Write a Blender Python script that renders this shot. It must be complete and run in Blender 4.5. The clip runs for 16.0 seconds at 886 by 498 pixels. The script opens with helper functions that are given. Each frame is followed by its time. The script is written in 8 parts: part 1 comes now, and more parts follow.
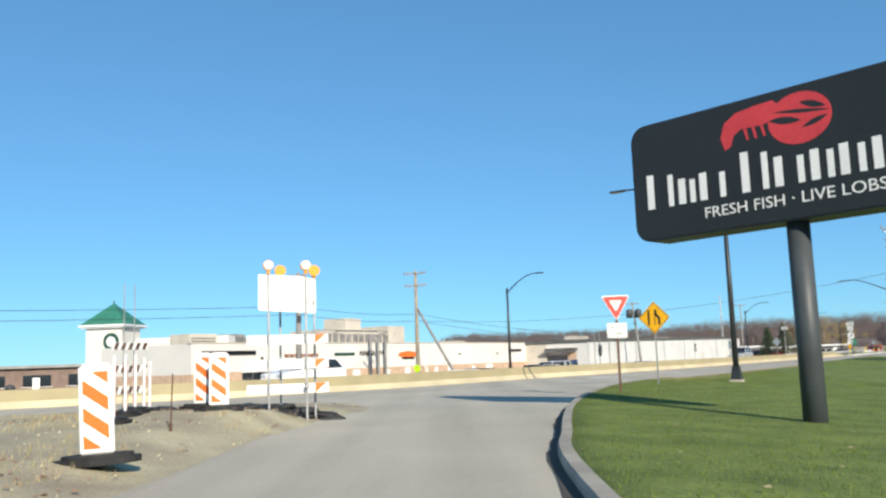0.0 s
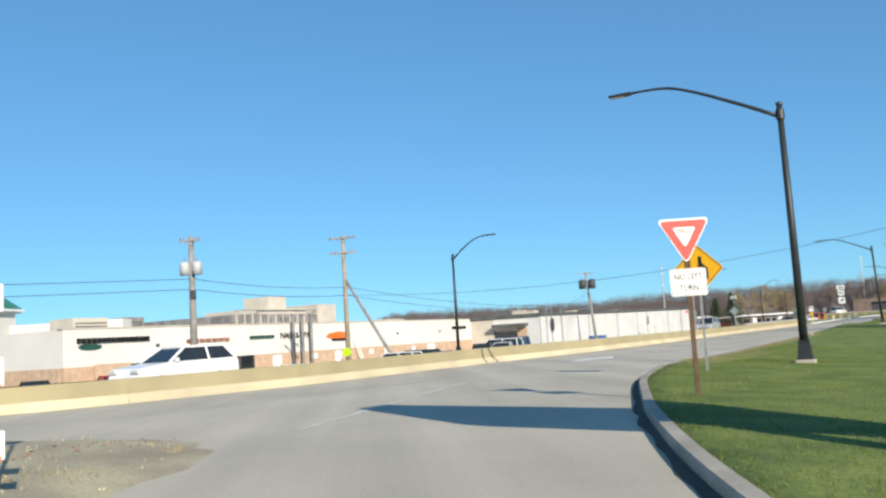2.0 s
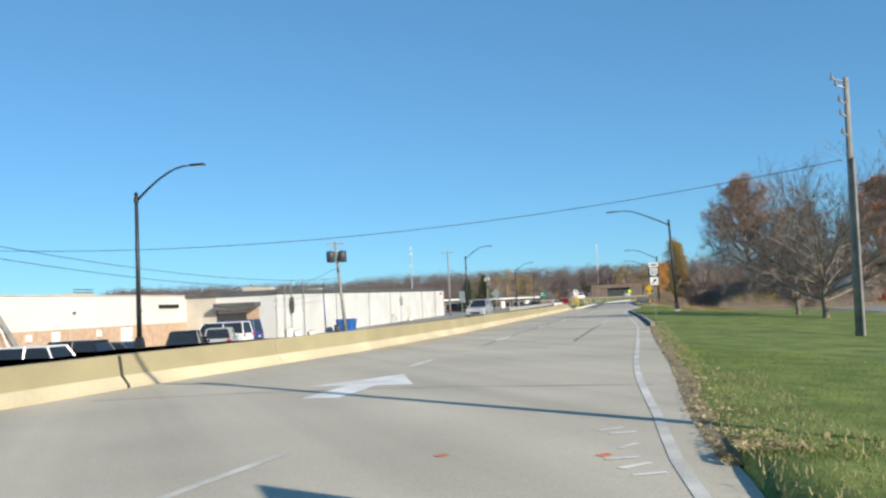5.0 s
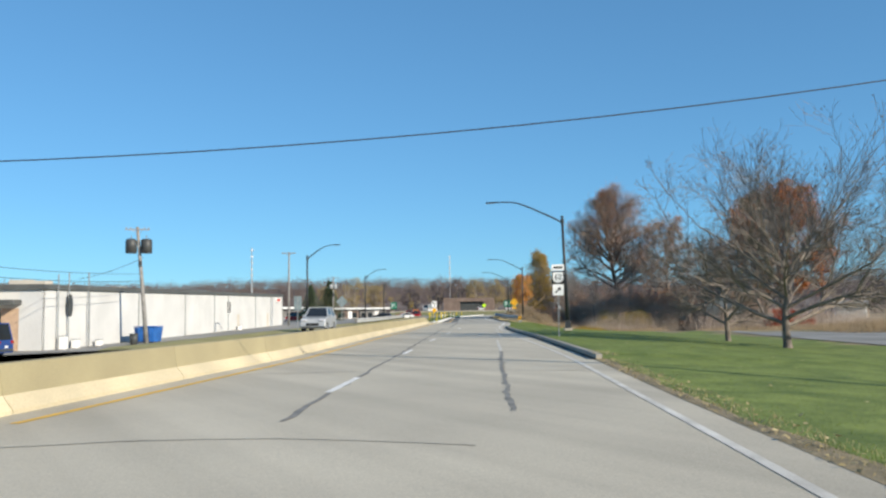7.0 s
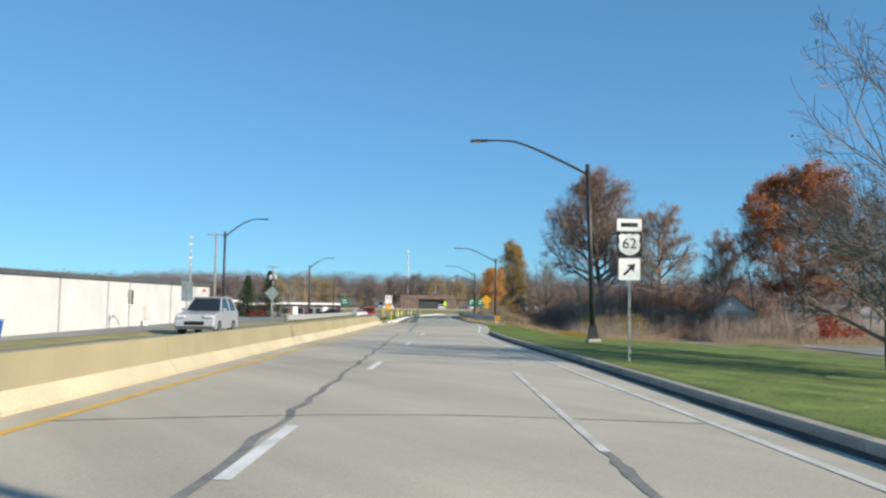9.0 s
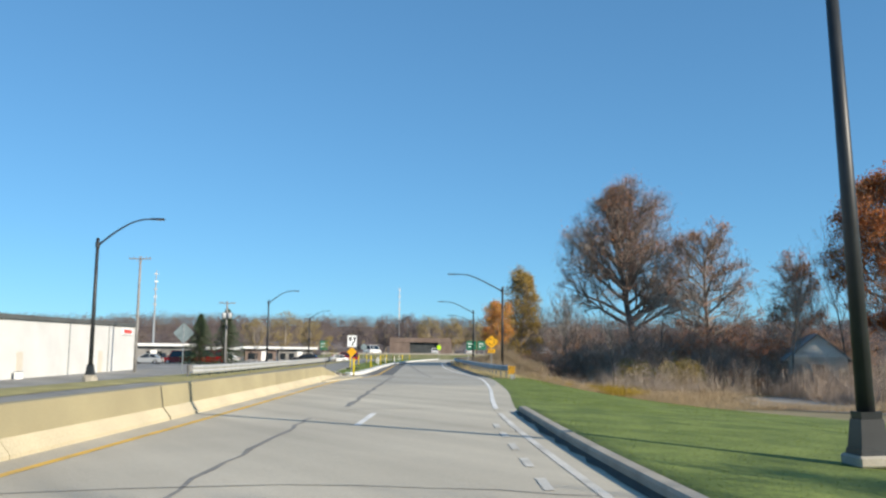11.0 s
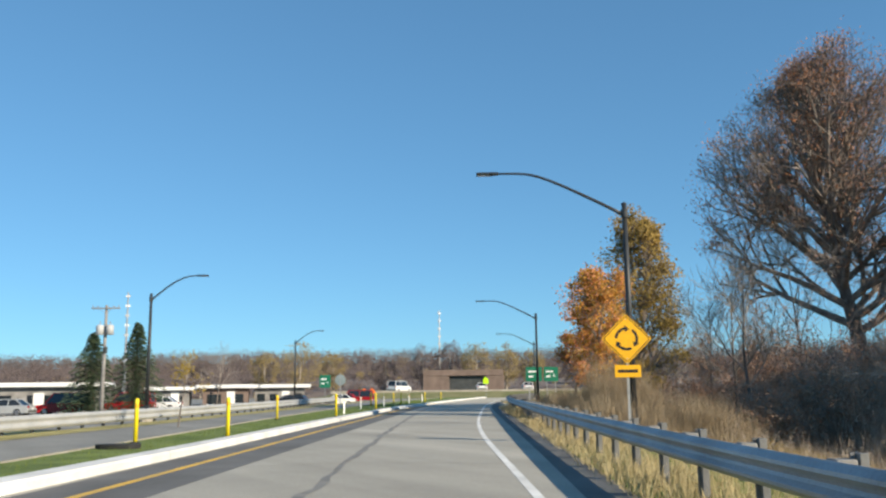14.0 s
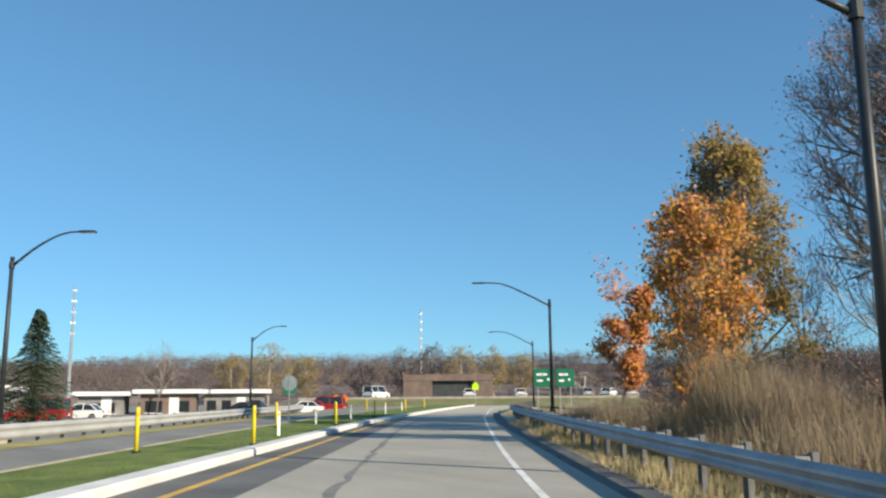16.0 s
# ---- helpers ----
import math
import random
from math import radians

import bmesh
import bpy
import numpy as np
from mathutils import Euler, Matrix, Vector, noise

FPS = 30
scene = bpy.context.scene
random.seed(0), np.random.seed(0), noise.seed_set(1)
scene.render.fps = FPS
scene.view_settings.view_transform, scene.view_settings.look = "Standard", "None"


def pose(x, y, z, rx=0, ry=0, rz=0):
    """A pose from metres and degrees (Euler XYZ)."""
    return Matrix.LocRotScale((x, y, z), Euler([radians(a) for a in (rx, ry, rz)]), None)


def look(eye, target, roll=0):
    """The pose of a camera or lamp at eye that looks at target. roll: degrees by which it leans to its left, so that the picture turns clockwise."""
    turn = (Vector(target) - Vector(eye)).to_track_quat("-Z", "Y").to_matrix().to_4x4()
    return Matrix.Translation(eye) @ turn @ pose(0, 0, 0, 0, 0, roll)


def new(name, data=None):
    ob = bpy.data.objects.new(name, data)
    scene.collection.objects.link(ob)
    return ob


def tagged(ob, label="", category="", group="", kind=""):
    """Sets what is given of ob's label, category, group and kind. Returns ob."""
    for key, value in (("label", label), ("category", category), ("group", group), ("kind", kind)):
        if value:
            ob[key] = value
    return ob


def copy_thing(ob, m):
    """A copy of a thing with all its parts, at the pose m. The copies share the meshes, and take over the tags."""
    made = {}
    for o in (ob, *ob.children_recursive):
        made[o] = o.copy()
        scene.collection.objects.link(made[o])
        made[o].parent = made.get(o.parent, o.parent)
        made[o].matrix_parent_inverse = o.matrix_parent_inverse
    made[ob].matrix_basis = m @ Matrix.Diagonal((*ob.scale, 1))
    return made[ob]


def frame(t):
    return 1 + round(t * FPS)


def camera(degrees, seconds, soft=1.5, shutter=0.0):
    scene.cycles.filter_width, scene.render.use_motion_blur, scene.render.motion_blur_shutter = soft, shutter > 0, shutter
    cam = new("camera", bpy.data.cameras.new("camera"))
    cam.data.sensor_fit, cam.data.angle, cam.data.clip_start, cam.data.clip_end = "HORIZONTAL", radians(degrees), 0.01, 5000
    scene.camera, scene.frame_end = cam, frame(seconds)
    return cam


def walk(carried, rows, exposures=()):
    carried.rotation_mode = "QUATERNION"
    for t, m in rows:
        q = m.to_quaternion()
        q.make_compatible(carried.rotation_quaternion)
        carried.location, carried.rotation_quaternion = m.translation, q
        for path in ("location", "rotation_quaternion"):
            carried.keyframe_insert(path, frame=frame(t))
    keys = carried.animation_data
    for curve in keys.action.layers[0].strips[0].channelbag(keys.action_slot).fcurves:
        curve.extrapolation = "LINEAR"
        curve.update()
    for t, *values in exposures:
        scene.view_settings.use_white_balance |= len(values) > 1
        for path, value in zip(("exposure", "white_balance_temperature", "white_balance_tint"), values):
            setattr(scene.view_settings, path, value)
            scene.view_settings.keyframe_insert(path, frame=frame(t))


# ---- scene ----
cam = camera(55.0, 16.0, 2.4)
PATH = [
    (0, (1.67, 1.54, 1.189), (1.85, 21.37, 3.82), -1.99),
    (0.5, (1.72, 4.78, 1.204), (1.90, 24.66, 3.47), -2.23),
    (1, (1.78, 8.13, 1.237), (2.17, 28.03, 3.18), -2.38),
    (1.5, (1.80, 10.92, 1.259), (2.84, 30.77, 3.48), -2.89),
    (2, (1.94, 14.00, 1.298), (3.60, 33.82, 3.37), -3.59),
    (2.5, (2.21, 17.00, 1.347), (4.63, 36.76, 3.31), -3.37),
    (3, (2.60, 20.16, 1.378), (6.05, 39.79, 3.06), -2.48),
    (3.5, (3.23, 23.76, 1.381), (7.69, 43.20, 2.93), -3.01),
    (4, (4.05, 27.42, 1.401), (9.59, 46.58, 2.86), -2.61),
    (4.5, (5.20, 30.64, 1.338), (11.67, 49.49, 3.04), -2.47),
    (5, (6.53, 34.39, 1.449), (13.92, 52.92, 2.74), -2.67),
    (7.5, (16.38, 53.97, 1.324), (27.31, 70.66, 2.79), 0.00),
    (8, (19.06, 58.49, 1.284), (30.19, 75.05, 2.63), 0.44),
    (10.5, (34.75, 80.98, 1.305), (46.28, 97.21, 3.20), 0.73),
    (10.6, (35.43, 81.91, 1.325), (46.94, 98.14, 3.32), 0.74),
    (10.7, (36.20, 82.95, 1.354), (47.68, 99.19, 3.47), 0.74),
    (10.8, (37.11, 84.21, 1.387), (48.57, 100.44, 3.62), 0.72),
    (10.9, (38.23, 85.74, 1.414), (49.65, 101.99, 3.76), 0.67),
    (11, (39.70, 87.76, 1.428), (51.05, 104.04, 3.86), 0.56),
    (11.1, (41.48, 90.03, 1.426), (52.73, 106.38, 3.93), 0.36),
    (11.2, (43.39, 92.58, 1.413), (54.54, 108.99, 3.96), 0.08),
    (11.3, (45.39, 95.31, 1.393), (56.42, 111.79, 3.98), -0.22),
    (11.4, (47.44, 98.07, 1.375), (58.36, 114.61, 4.01), -0.49),
    (11.5, (49.55, 100.77, 1.363), (60.39, 117.36, 4.06), -0.65),
    (11.6, (51.89, 103.79, 1.358), (62.62, 120.42, 4.14), -0.70),
    (11.7, (54.28, 106.80, 1.357), (64.95, 123.48, 4.25), -0.65),
    (11.8, (56.67, 109.78, 1.357), (67.26, 126.47, 4.36), -0.56),
    (11.9, (58.77, 112.34, 1.358), (69.30, 129.06, 4.46), -0.47),
    (12, (60.47, 114.40, 1.358), (70.94, 131.14, 4.51), -0.40),
    (12.1, (61.09, 115.37, 1.356), (71.54, 132.13, 4.52), -0.36),
    (12.2, (61.49, 115.99, 1.354), (71.91, 132.76, 4.49), -0.33),
    (12.3, (61.84, 116.54, 1.352), (72.25, 133.33, 4.45), -0.30),
    (12.4, (62.19, 117.07, 1.348), (72.58, 133.89, 4.40), -0.28),
    (12.5, (62.54, 117.62, 1.342), (72.91, 134.46, 4.37), -0.27),
    (13, (64.80, 121.16, 1.286), (75.06, 138.05, 4.40), -0.33),
    (13.5, (66.88, 124.49, 1.282), (77.10, 141.39, 4.47), -0.30),
    (14, (69.13, 128.17, 1.254), (79.41, 145.01, 4.54), -0.69),
    (14.5, (71.15, 131.56, 1.280), (81.46, 148.43, 4.35), -0.92),
    (15, (73.61, 135.45, 1.287), (83.88, 152.28, 4.62), -0.77),
    (15.5, (75.86, 139.07, 1.326), (86.33, 155.72, 5.00), -1.33),
    (16, (77.41, 142.63, 1.347), (88.06, 159.21, 4.77), -0.44),
]
EXPOSURES = [(0, 0.36, 6950, 10), (8, 0.34, 6950, 10), (10.5, 0.40, 7000, 10), (11, 0.40, 7000, 10), (12, 0.41, 7400, 10), (16, 0.41, 7400, 10)]
walk(cam, [(t, look(eye, target, roll)) for t, eye, target, roll in PATH], EXPOSURES)

# ---- light ----
world = bpy.data.worlds.new("sky")
scene.world = world
world.use_nodes = True
wn = world.node_tree.nodes
sky = wn.new("ShaderNodeTexSky")
sky.sky_type = "NISHITA"
sky.sun_disc = False
sky.sun_elevation = radians(24.5)
sky.sun_rotation = radians(159.6)
sky.air_density, sky.dust_density, sky.ozone_density = 1.0, 0.0, 4.0
sky.altitude = 1500
wn["Background"].inputs["Strength"].default_value = 0.106
tint = wn.new("ShaderNodeMix")
tint.data_type, tint.blend_type = "RGBA", "MULTIPLY"
tint.inputs["Factor"].default_value = 1.0
tint.inputs[7].default_value = (0.765, 1.54, 2.11, 1)
haze = wn.new("ShaderNodeGamma")
haze.inputs["Gamma"].default_value = 0.62
world.node_tree.links.new(sky.outputs[0], haze.inputs["Color"])
world.node_tree.links.new(haze.outputs[0], tint.inputs[6])
world.node_tree.links.new(tint.outputs[2], wn["Background"].inputs["Color"])

sun_data = bpy.data.lights.new("sun", "SUN")
sun_data.energy, sun_data.angle, sun_data.color = 5.0, radians(0.53), (1.0, 0.93, 0.82)
sun = new("sun", sun_data)
sun.matrix_world = look((31.8, -85.3, 41.5), (0, 0, 0))
SUNWARD = Vector((31.8, -85.3, 41.5)).normalized()

# ---- materials ----
def mat(name, col, rough=0.8, var=0.18, scale=1.5, fine=30.0, bump=0.15, metal=0.0, rnd=0.0, second=None, blend=0.35, spec=0.4, world_space=False):
    m = bpy.data.materials.new(name)
    m.use_nodes = True
    nt = m.node_tree
    nd, lk = nt.nodes, nt.links
    bs = nd["Principled BSDF"]
    tc = nd.new("ShaderNodeTexCoord")
    if world_space:
        src = nd.new("ShaderNodeNewGeometry").outputs["Position"]
    else:
        src = tc.outputs["Object"]
    n1 = nd.new("ShaderNodeTexNoise")
    n1.inputs["Scale"].default_value, n1.inputs["Detail"].default_value = scale, 5
    n2 = nd.new("ShaderNodeTexNoise")
    n2.inputs["Scale"].default_value, n2.inputs["Detail"].default_value = fine, 3
    lk.new(src, n1.inputs["Vector"])
    lk.new(src, n2.inputs["Vector"])
    ramp = nd.new("ShaderNodeValToRGB")
    ramp.color_ramp.elements[0].position, ramp.color_ramp.elements[1].position = 0.3, 0.72
    c2 = second or tuple(c * (1 - var * 1.6) for c in col)
    hi = tuple(min(1.0, c * (1 + var)) for c in col)
    ramp.color_ramp.elements[0].color = (*c2, 1)
    ramp.color_ramp.elements[1].color = (*hi, 1)
    lk.new(n1.outputs["Fac"], ramp.inputs["Fac"])
    mix = nd.new("ShaderNodeMix")
    mix.data_type, mix.blend_type = "RGBA", "OVERLAY"
    mix.inputs["Factor"].default_value = blend
    lk.new(ramp.outputs["Color"], mix.inputs[6])
    lk.new(n2.outputs["Color"], mix.inputs[7])
    hs = nd.new("ShaderNodeHueSaturation")
    hs.inputs["Saturation"].default_value = 1.0
    bw = nd.new("ShaderNodeRGBToBW")
    lk.new(n2.outputs["Color"], bw.inputs[0])
    lk.new(bw.outputs[0], mix.inputs[7])
    lk.new(mix.outputs[2], hs.inputs["Color"])
    if rnd:
        oi = nd.new("ShaderNodeObjectInfo")
        mr = nd.new("ShaderNodeMapRange")
        mr.inputs["To Min"].default_value, mr.inputs["To Max"].default_value = 1 - rnd, 1 + rnd
        lk.new(oi.outputs["Random"], mr.inputs["Value"])
        lk.new(mr.outputs[0], hs.inputs["Value"])
    lk.new(hs.outputs[0], bs.inputs["Base Color"])
    bs.inputs["Roughness"].default_value = rough
    bs.inputs["Metallic"].default_value = metal
    bs.inputs["Specular IOR Level"].default_value = spec
    if bump:
        bp = nd.new("ShaderNodeBump")
        bp.inputs["Strength"].default_value, bp.inputs["Distance"].default_value = bump, 0.02
        lk.new(n2.outputs["Fac"], bp.inputs["Height"])
        lk.new(bp.outputs[0], bs.inputs["Normal"])
    return m


def leaf_mat(name, a, b, rough=0.7):
    """Leaves, blades and twigs: one tone per island between two colours, a little light passing through."""
    m = bpy.data.materials.new(name)
    m.use_nodes = True
    nd, lk = m.node_tree.nodes, m.node_tree.links
    bs = nd["Principled BSDF"]
    ge = nd.new("ShaderNodeNewGeometry")
    ramp = nd.new("ShaderNodeValToRGB")
    ramp.color_ramp.elements[0].color, ramp.color_ramp.elements[1].color = (*a, 1), (*b, 1)
    lk.new(ge.outputs["Random Per Island"], ramp.inputs["Fac"])
    lk.new(ramp.outputs[0], bs.inputs["Base Color"])
    bs.inputs["Roughness"].default_value = rough
    bs.inputs["Specular IOR Level"].default_value = 0.2
    tr = nd.new("ShaderNodeBsdfTranslucent")
    lk.new(ramp.outputs[0], tr.inputs["Color"])
    ms = nd.new("ShaderNodeMixShader")
    ms.inputs[0].default_value = 0.28
    lk.new(bs.outputs[0], ms.inputs[1])
    lk.new(tr.outputs[0], ms.inputs[2])
    lk.new(ms.outputs[0], nd["Material Output"].inputs["Surface"])
    return m


M_ASPHALT = mat("worn_asphalt", (0.495, 0.45, 0.355), 0.9, 0.08, 0.22, 60, 0.18, second=(0.43, 0.39, 0.31), blend=0.5, world_space=True)
# dark asphalt of the island seam, also the colour of the painted rail shadow
M_ASPHALT_DARK_SHADE = mat("dark_asphalt_and_shade", (0.15, 0.148, 0.14), 0.9, 0.2, 0.5, 40, 0.3, world_space=True)
M_LOT = mat("parking_asphalt", (0.26, 0.255, 0.235), 0.9, 0.2, 0.2, 30, 0.2, world_space=True)
M_GRASS_BASE = mat("grass_soil", (0.15, 0.188, 0.042), 0.95, 0.3, 0.9, 14, 0.8, second=(0.075, 0.115, 0.02), blend=0.85, world_space=True)
M_FIELD = mat("field_soil", (0.24, 0.195, 0.11), 0.95, 0.3, 0.12, 12, 0.5, second=(0.15, 0.13, 0.065), world_space=True)
M_DIRT = mat("dirt_gravel", (0.415, 0.375, 0.245), 0.95, 0.2, 0.7, 26, 0.6, second=(0.29, 0.245, 0.175), blend=0.6, world_space=True)
M_GUTTER = mat("dark_gutter", (0.050, 0.043, 0.036), 0.95, 0.3, 2.5, 30, 0.6, second=(0.095, 0.082, 0.066), blend=0.4, world_space=True)
M_KERB = mat("kerb_concrete", (0.37, 0.335, 0.275), 0.9, 0.15, 1.2, 40, 0.3, rnd=0.06)
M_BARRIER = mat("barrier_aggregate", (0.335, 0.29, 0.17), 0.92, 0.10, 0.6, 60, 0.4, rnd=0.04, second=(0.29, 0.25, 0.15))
M_BARRIER_TOE = mat("pale_barrier_toe", (0.56, 0.475, 0.315), 0.85, 0.10, 0.5, 30, 0.2, rnd=0.04, second=(0.44, 0.38, 0.26))
M_JOINT = mat("joint_filler", (0.05, 0.05, 0.045), 0.9)
M_WHITE_KERB = mat("white_painted_kerb", (0.70, 0.69, 0.66), 0.75, 0.14, 0.8, 30, 0.2, second=(0.55, 0.54, 0.51))
M_PAINT_W = mat("road_paint_white", (0.76, 0.75, 0.71), 0.75, 0.15, 1.4, 55, 0.1, second=(0.56, 0.55, 0.51), world_space=True)
M_PAINT_WORN = mat("worn_road_paint", (0.60, 0.58, 0.53), 0.8, 0.2, 1.1, 40, 0.1, second=(0.42, 0.40, 0.35), world_space=True)
M_PAINT_Y = mat("road_paint_yellow", (0.72, 0.42, 0.05), 0.75, 0.2, 1.4, 55, 0.1, second=(0.52, 0.34, 0.10), world_space=True)
M_PAINT_O = mat("orange_spray_paint", (0.75, 0.20, 0.10), 0.8, 0.2, 3, 50, 0.1)
M_TAR = mat("crack_sealant", (0.24, 0.225, 0.195), 0.7, 0.2, 3, 50, 0.1)
M_BLACK_STEEL = mat("black_painted_steel", (0.028, 0.032, 0.035), 0.45, 0.2, 2, 60, 0.05)
M_GALV = mat("galvanised_steel", (0.42, 0.43, 0.43), 0.5, 0.15, 3, 40, 0.1, metal=0.6)
M_POST_GREY = mat("dull_galvanised_post", (0.33, 0.34, 0.34), 0.65, 0.2, 3, 40, 0.1, metal=0.3)
M_LANES = mat("far_lane_asphalt", (0.255, 0.247, 0.22), 0.9, 0.12, 0.25, 38, 0.35, second=(0.205, 0.20, 0.18), blend=0.5, world_space=True)
M_RAIL = mat("weathered_guardrail_steel", (0.34, 0.36, 0.37), 0.55, 0.15, 1.2, 30, 0.1, metal=0.5)
M_RUSTY = mat("rusty_steel_post", (0.11, 0.062, 0.04), 0.8, 0.3, 4, 60, 0.2)
M_WOOD_POLE = mat("weathered_pole_wood", (0.34, 0.29, 0.22), 0.9, 0.2, 2, 40, 0.4)
M_GREY_POLE = mat("grey_pole_wood", (0.27, 0.26, 0.245), 0.9, 0.2, 2, 40, 0.4)
M_PORCELAIN = mat("insulator_glaze", (0.25, 0.22, 0.2), 0.3)
M_TRAFO = mat("transformer_enamel", (0.50, 0.52, 0.52), 0.5)
M_TRAFO_DARK = mat("dark_transformer_enamel", (0.06, 0.065, 0.065), 0.5)
M_CABLE = mat("cable_sheath", (0.03, 0.03, 0.032), 0.6)
M_SIGN_WHITE = mat("sign_white", (0.80, 0.80, 0.78), 0.45, 0.04, 1, 20, 0.0, rnd=0.0, second=(0.74, 0.74, 0.72))
M_SIGN_RED = mat("sign_red", (0.62, 0.075, 0.06), 0.45, 0.06, 1, 20, 0.0)
M_SIGN_YELLOW = mat("sign_yellow", (0.80, 0.40, 0.012), 0.45, 0.05, 1, 20, 0.0)
M_SIGN_BLACK = mat("sign_black", (0.012, 0.012, 0.012), 0.5)
M_SIGN_GREEN = mat("sign_green", (0.005, 0.16, 0.09), 0.45, 0.06, 1, 20, 0.0)
M_SIGN_LIME = mat("sign_lime", (0.50, 0.85, 0.02), 0.45, 0.05, 1, 20, 0.0)
M_SIGN_BLUE = mat("sign_blue", (0.15, 0.30, 0.62), 0.45)
M_SIGN_BACK = mat("sign_back_aluminium", (0.30, 0.36, 0.36), 0.5, metal=0.4)
M_ORANGE = mat("orange_sheeting", (0.85, 0.17, 0.03), 0.4, 0.06, 2, 20, 0.0)
M_AMBER = mat("amber_lens", (0.85, 0.33, 0.01), 0.25, 0.05, 2, 20, 0.0, spec=0.6)
M_RUBBER = mat("black_rubber", (0.022, 0.022, 0.022), 0.8, 0.3, 4, 40, 0.3)
M_SANDBAG = mat("black_sandbag", (0.035, 0.035, 0.037), 0.65, 0.3, 5, 40, 0.4)
M_FLEX = mat("yellow_post_plastic", (0.80, 0.62, 0.02), 0.5, 0.06, 2, 20, 0.0)
M_STUCCO = mat("white_stucco", (0.68, 0.66, 0.61), 0.9, 0.05, 0.25, 18, 0.12, second=(0.61, 0.59, 0.545))
M_WAREHOUSE = mat("white_painted_block", (0.60, 0.60, 0.58), 0.85, 0.05, 0.3, 14, 0.12, second=(0.53, 0.53, 0.515))
M_BRICK = mat("tan_brick", (0.53, 0.375, 0.26), 0.9, 0.12, 2.5, 22, 0.3, second=(0.44, 0.305, 0.21))
M_BRICK_RED = mat("red_brick", (0.28, 0.13, 0.085), 0.9, 0.2, 2.5, 22, 0.3)
M_FASCIA = mat("dark_metal_fascia", (0.10, 0.105, 0.10), 0.6, 0.2, 0.8, 20, 0.05)
M_BROWN_WALL = mat("muted_brown_wall", (0.20, 0.145, 0.12), 0.9, 0.15, 0.8, 20, 0.2)
M_STRAW = mat("straw_verge", (0.34, 0.29, 0.12), 0.95, 0.3, 0.8, 18, 0.6, second=(0.22, 0.20, 0.07), world_space=True)
M_SOIL = mat("bare_soil", (0.24, 0.19, 0.115), 0.95, 0.25, 1.6, 30, 0.6, second=(0.15, 0.125, 0.07), blend=0.7, world_space=True)
M_ROOF = mat("grey_roof_membrane", (0.30, 0.30, 0.29), 0.9, 0.2, 0.5, 15, 0.1)
M_ROOF_GREEN = mat("green_metal_roof", (0.035, 0.19, 0.13), 0.5, 0.15, 1, 20, 0.05)
M_GREEN_AWNING = mat("dark_green_canvas", (0.012, 0.07, 0.05), 0.8)
M_DUCT = mat("grey_plant_metal", (0.26, 0.25, 0.235), 0.7, 0.3, 0.8, 12, 0.1, second=(0.13, 0.125, 0.12))
M_BEIGE = mat("beige_panel", (0.55, 0.50, 0.42), 0.8, 0.1, 0.5, 14, 0.1)
M_GLASS = mat("dark_glazing", (0.02, 0.025, 0.03), 0.06, 0.1, 2, 20, 0.0, spec=0.7)
M_DOOR_W = mat("white_door_paint", (0.80, 0.79, 0.76), 0.5, 0.05, 1, 20, 0.05)
M_DUMPSTER = mat("blue_dumpster_paint", (0.02, 0.13, 0.42), 0.5, 0.2, 2, 20, 0.1)
M_BARK = mat("grey_bark", (0.34, 0.295, 0.25), 0.95, 0.3, 3, 30, 0.6, second=(0.20, 0.17, 0.145))
M_BARK_DARK = mat("dark_bark", (0.26, 0.215, 0.18), 0.95, 0.3, 3, 30, 0.6)
M_TRUNK = mat("furrowed_trunk_bark", (0.17, 0.14, 0.118), 0.95, 0.3, 3, 30, 0.6, second=(0.10, 0.085, 0.072))
M_RAMP = mat("mid_grey_asphalt", (0.40, 0.375, 0.315), 0.9, 0.10, 0.25, 45, 0.25, second=(0.335, 0.315, 0.265), blend=0.5, world_space=True)
M_TYRE = mat("tyre_rubber", (0.02, 0.02, 0.02), 0.85, 0.2, 5, 50, 0.2)
M_RIM = mat("alloy_rim", (0.45, 0.45, 0.46), 0.35, metal=0.9)
M_LIGHT_CLEAR = mat("clear_headlamp", (0.6, 0.6, 0.62), 0.1, 0.05, 5, 30, 0.0, spec=0.8)
M_LIGHT_RED = mat("red_tail_lamp", (0.35, 0.01, 0.01), 0.2)
M_SIGN_DARK = mat("charcoal_sign_face", (0.020, 0.024, 0.026), 0.5, 0.1, 0.6, 20, 0.02)
M_LOGO_RED = mat("red_sign_vinyl", (0.62, 0.055, 0.065), 0.5, 0.1, 1, 20, 0.0)
M_ROAD_POLE_GREY = mat("charcoal_painted_pipe", (0.055, 0.065, 0.07), 0.5, 0.15, 1.2, 30, 0.05)

L_GRASS = leaf_mat("grass_blades", (0.105, 0.165, 0.028), (0.20, 0.235, 0.055))
L_DRY = leaf_mat("dry_blades", (0.33, 0.26, 0.13), (0.54, 0.45, 0.26))
L_REED = leaf_mat("reed_stems", (0.26, 0.19, 0.12), (0.44, 0.34, 0.21))
L_WEED = leaf_mat("brown_weed_stems", (0.21, 0.165, 0.11), (0.37, 0.29, 0.19))
L_BRUSH = leaf_mat("brush_twigs", (0.36, 0.29, 0.235), (0.60, 0.50, 0.40))
L_BRUSH_DARK = leaf_mat("dark_brush_twigs", (0.24, 0.195, 0.165), (0.48, 0.38, 0.30))
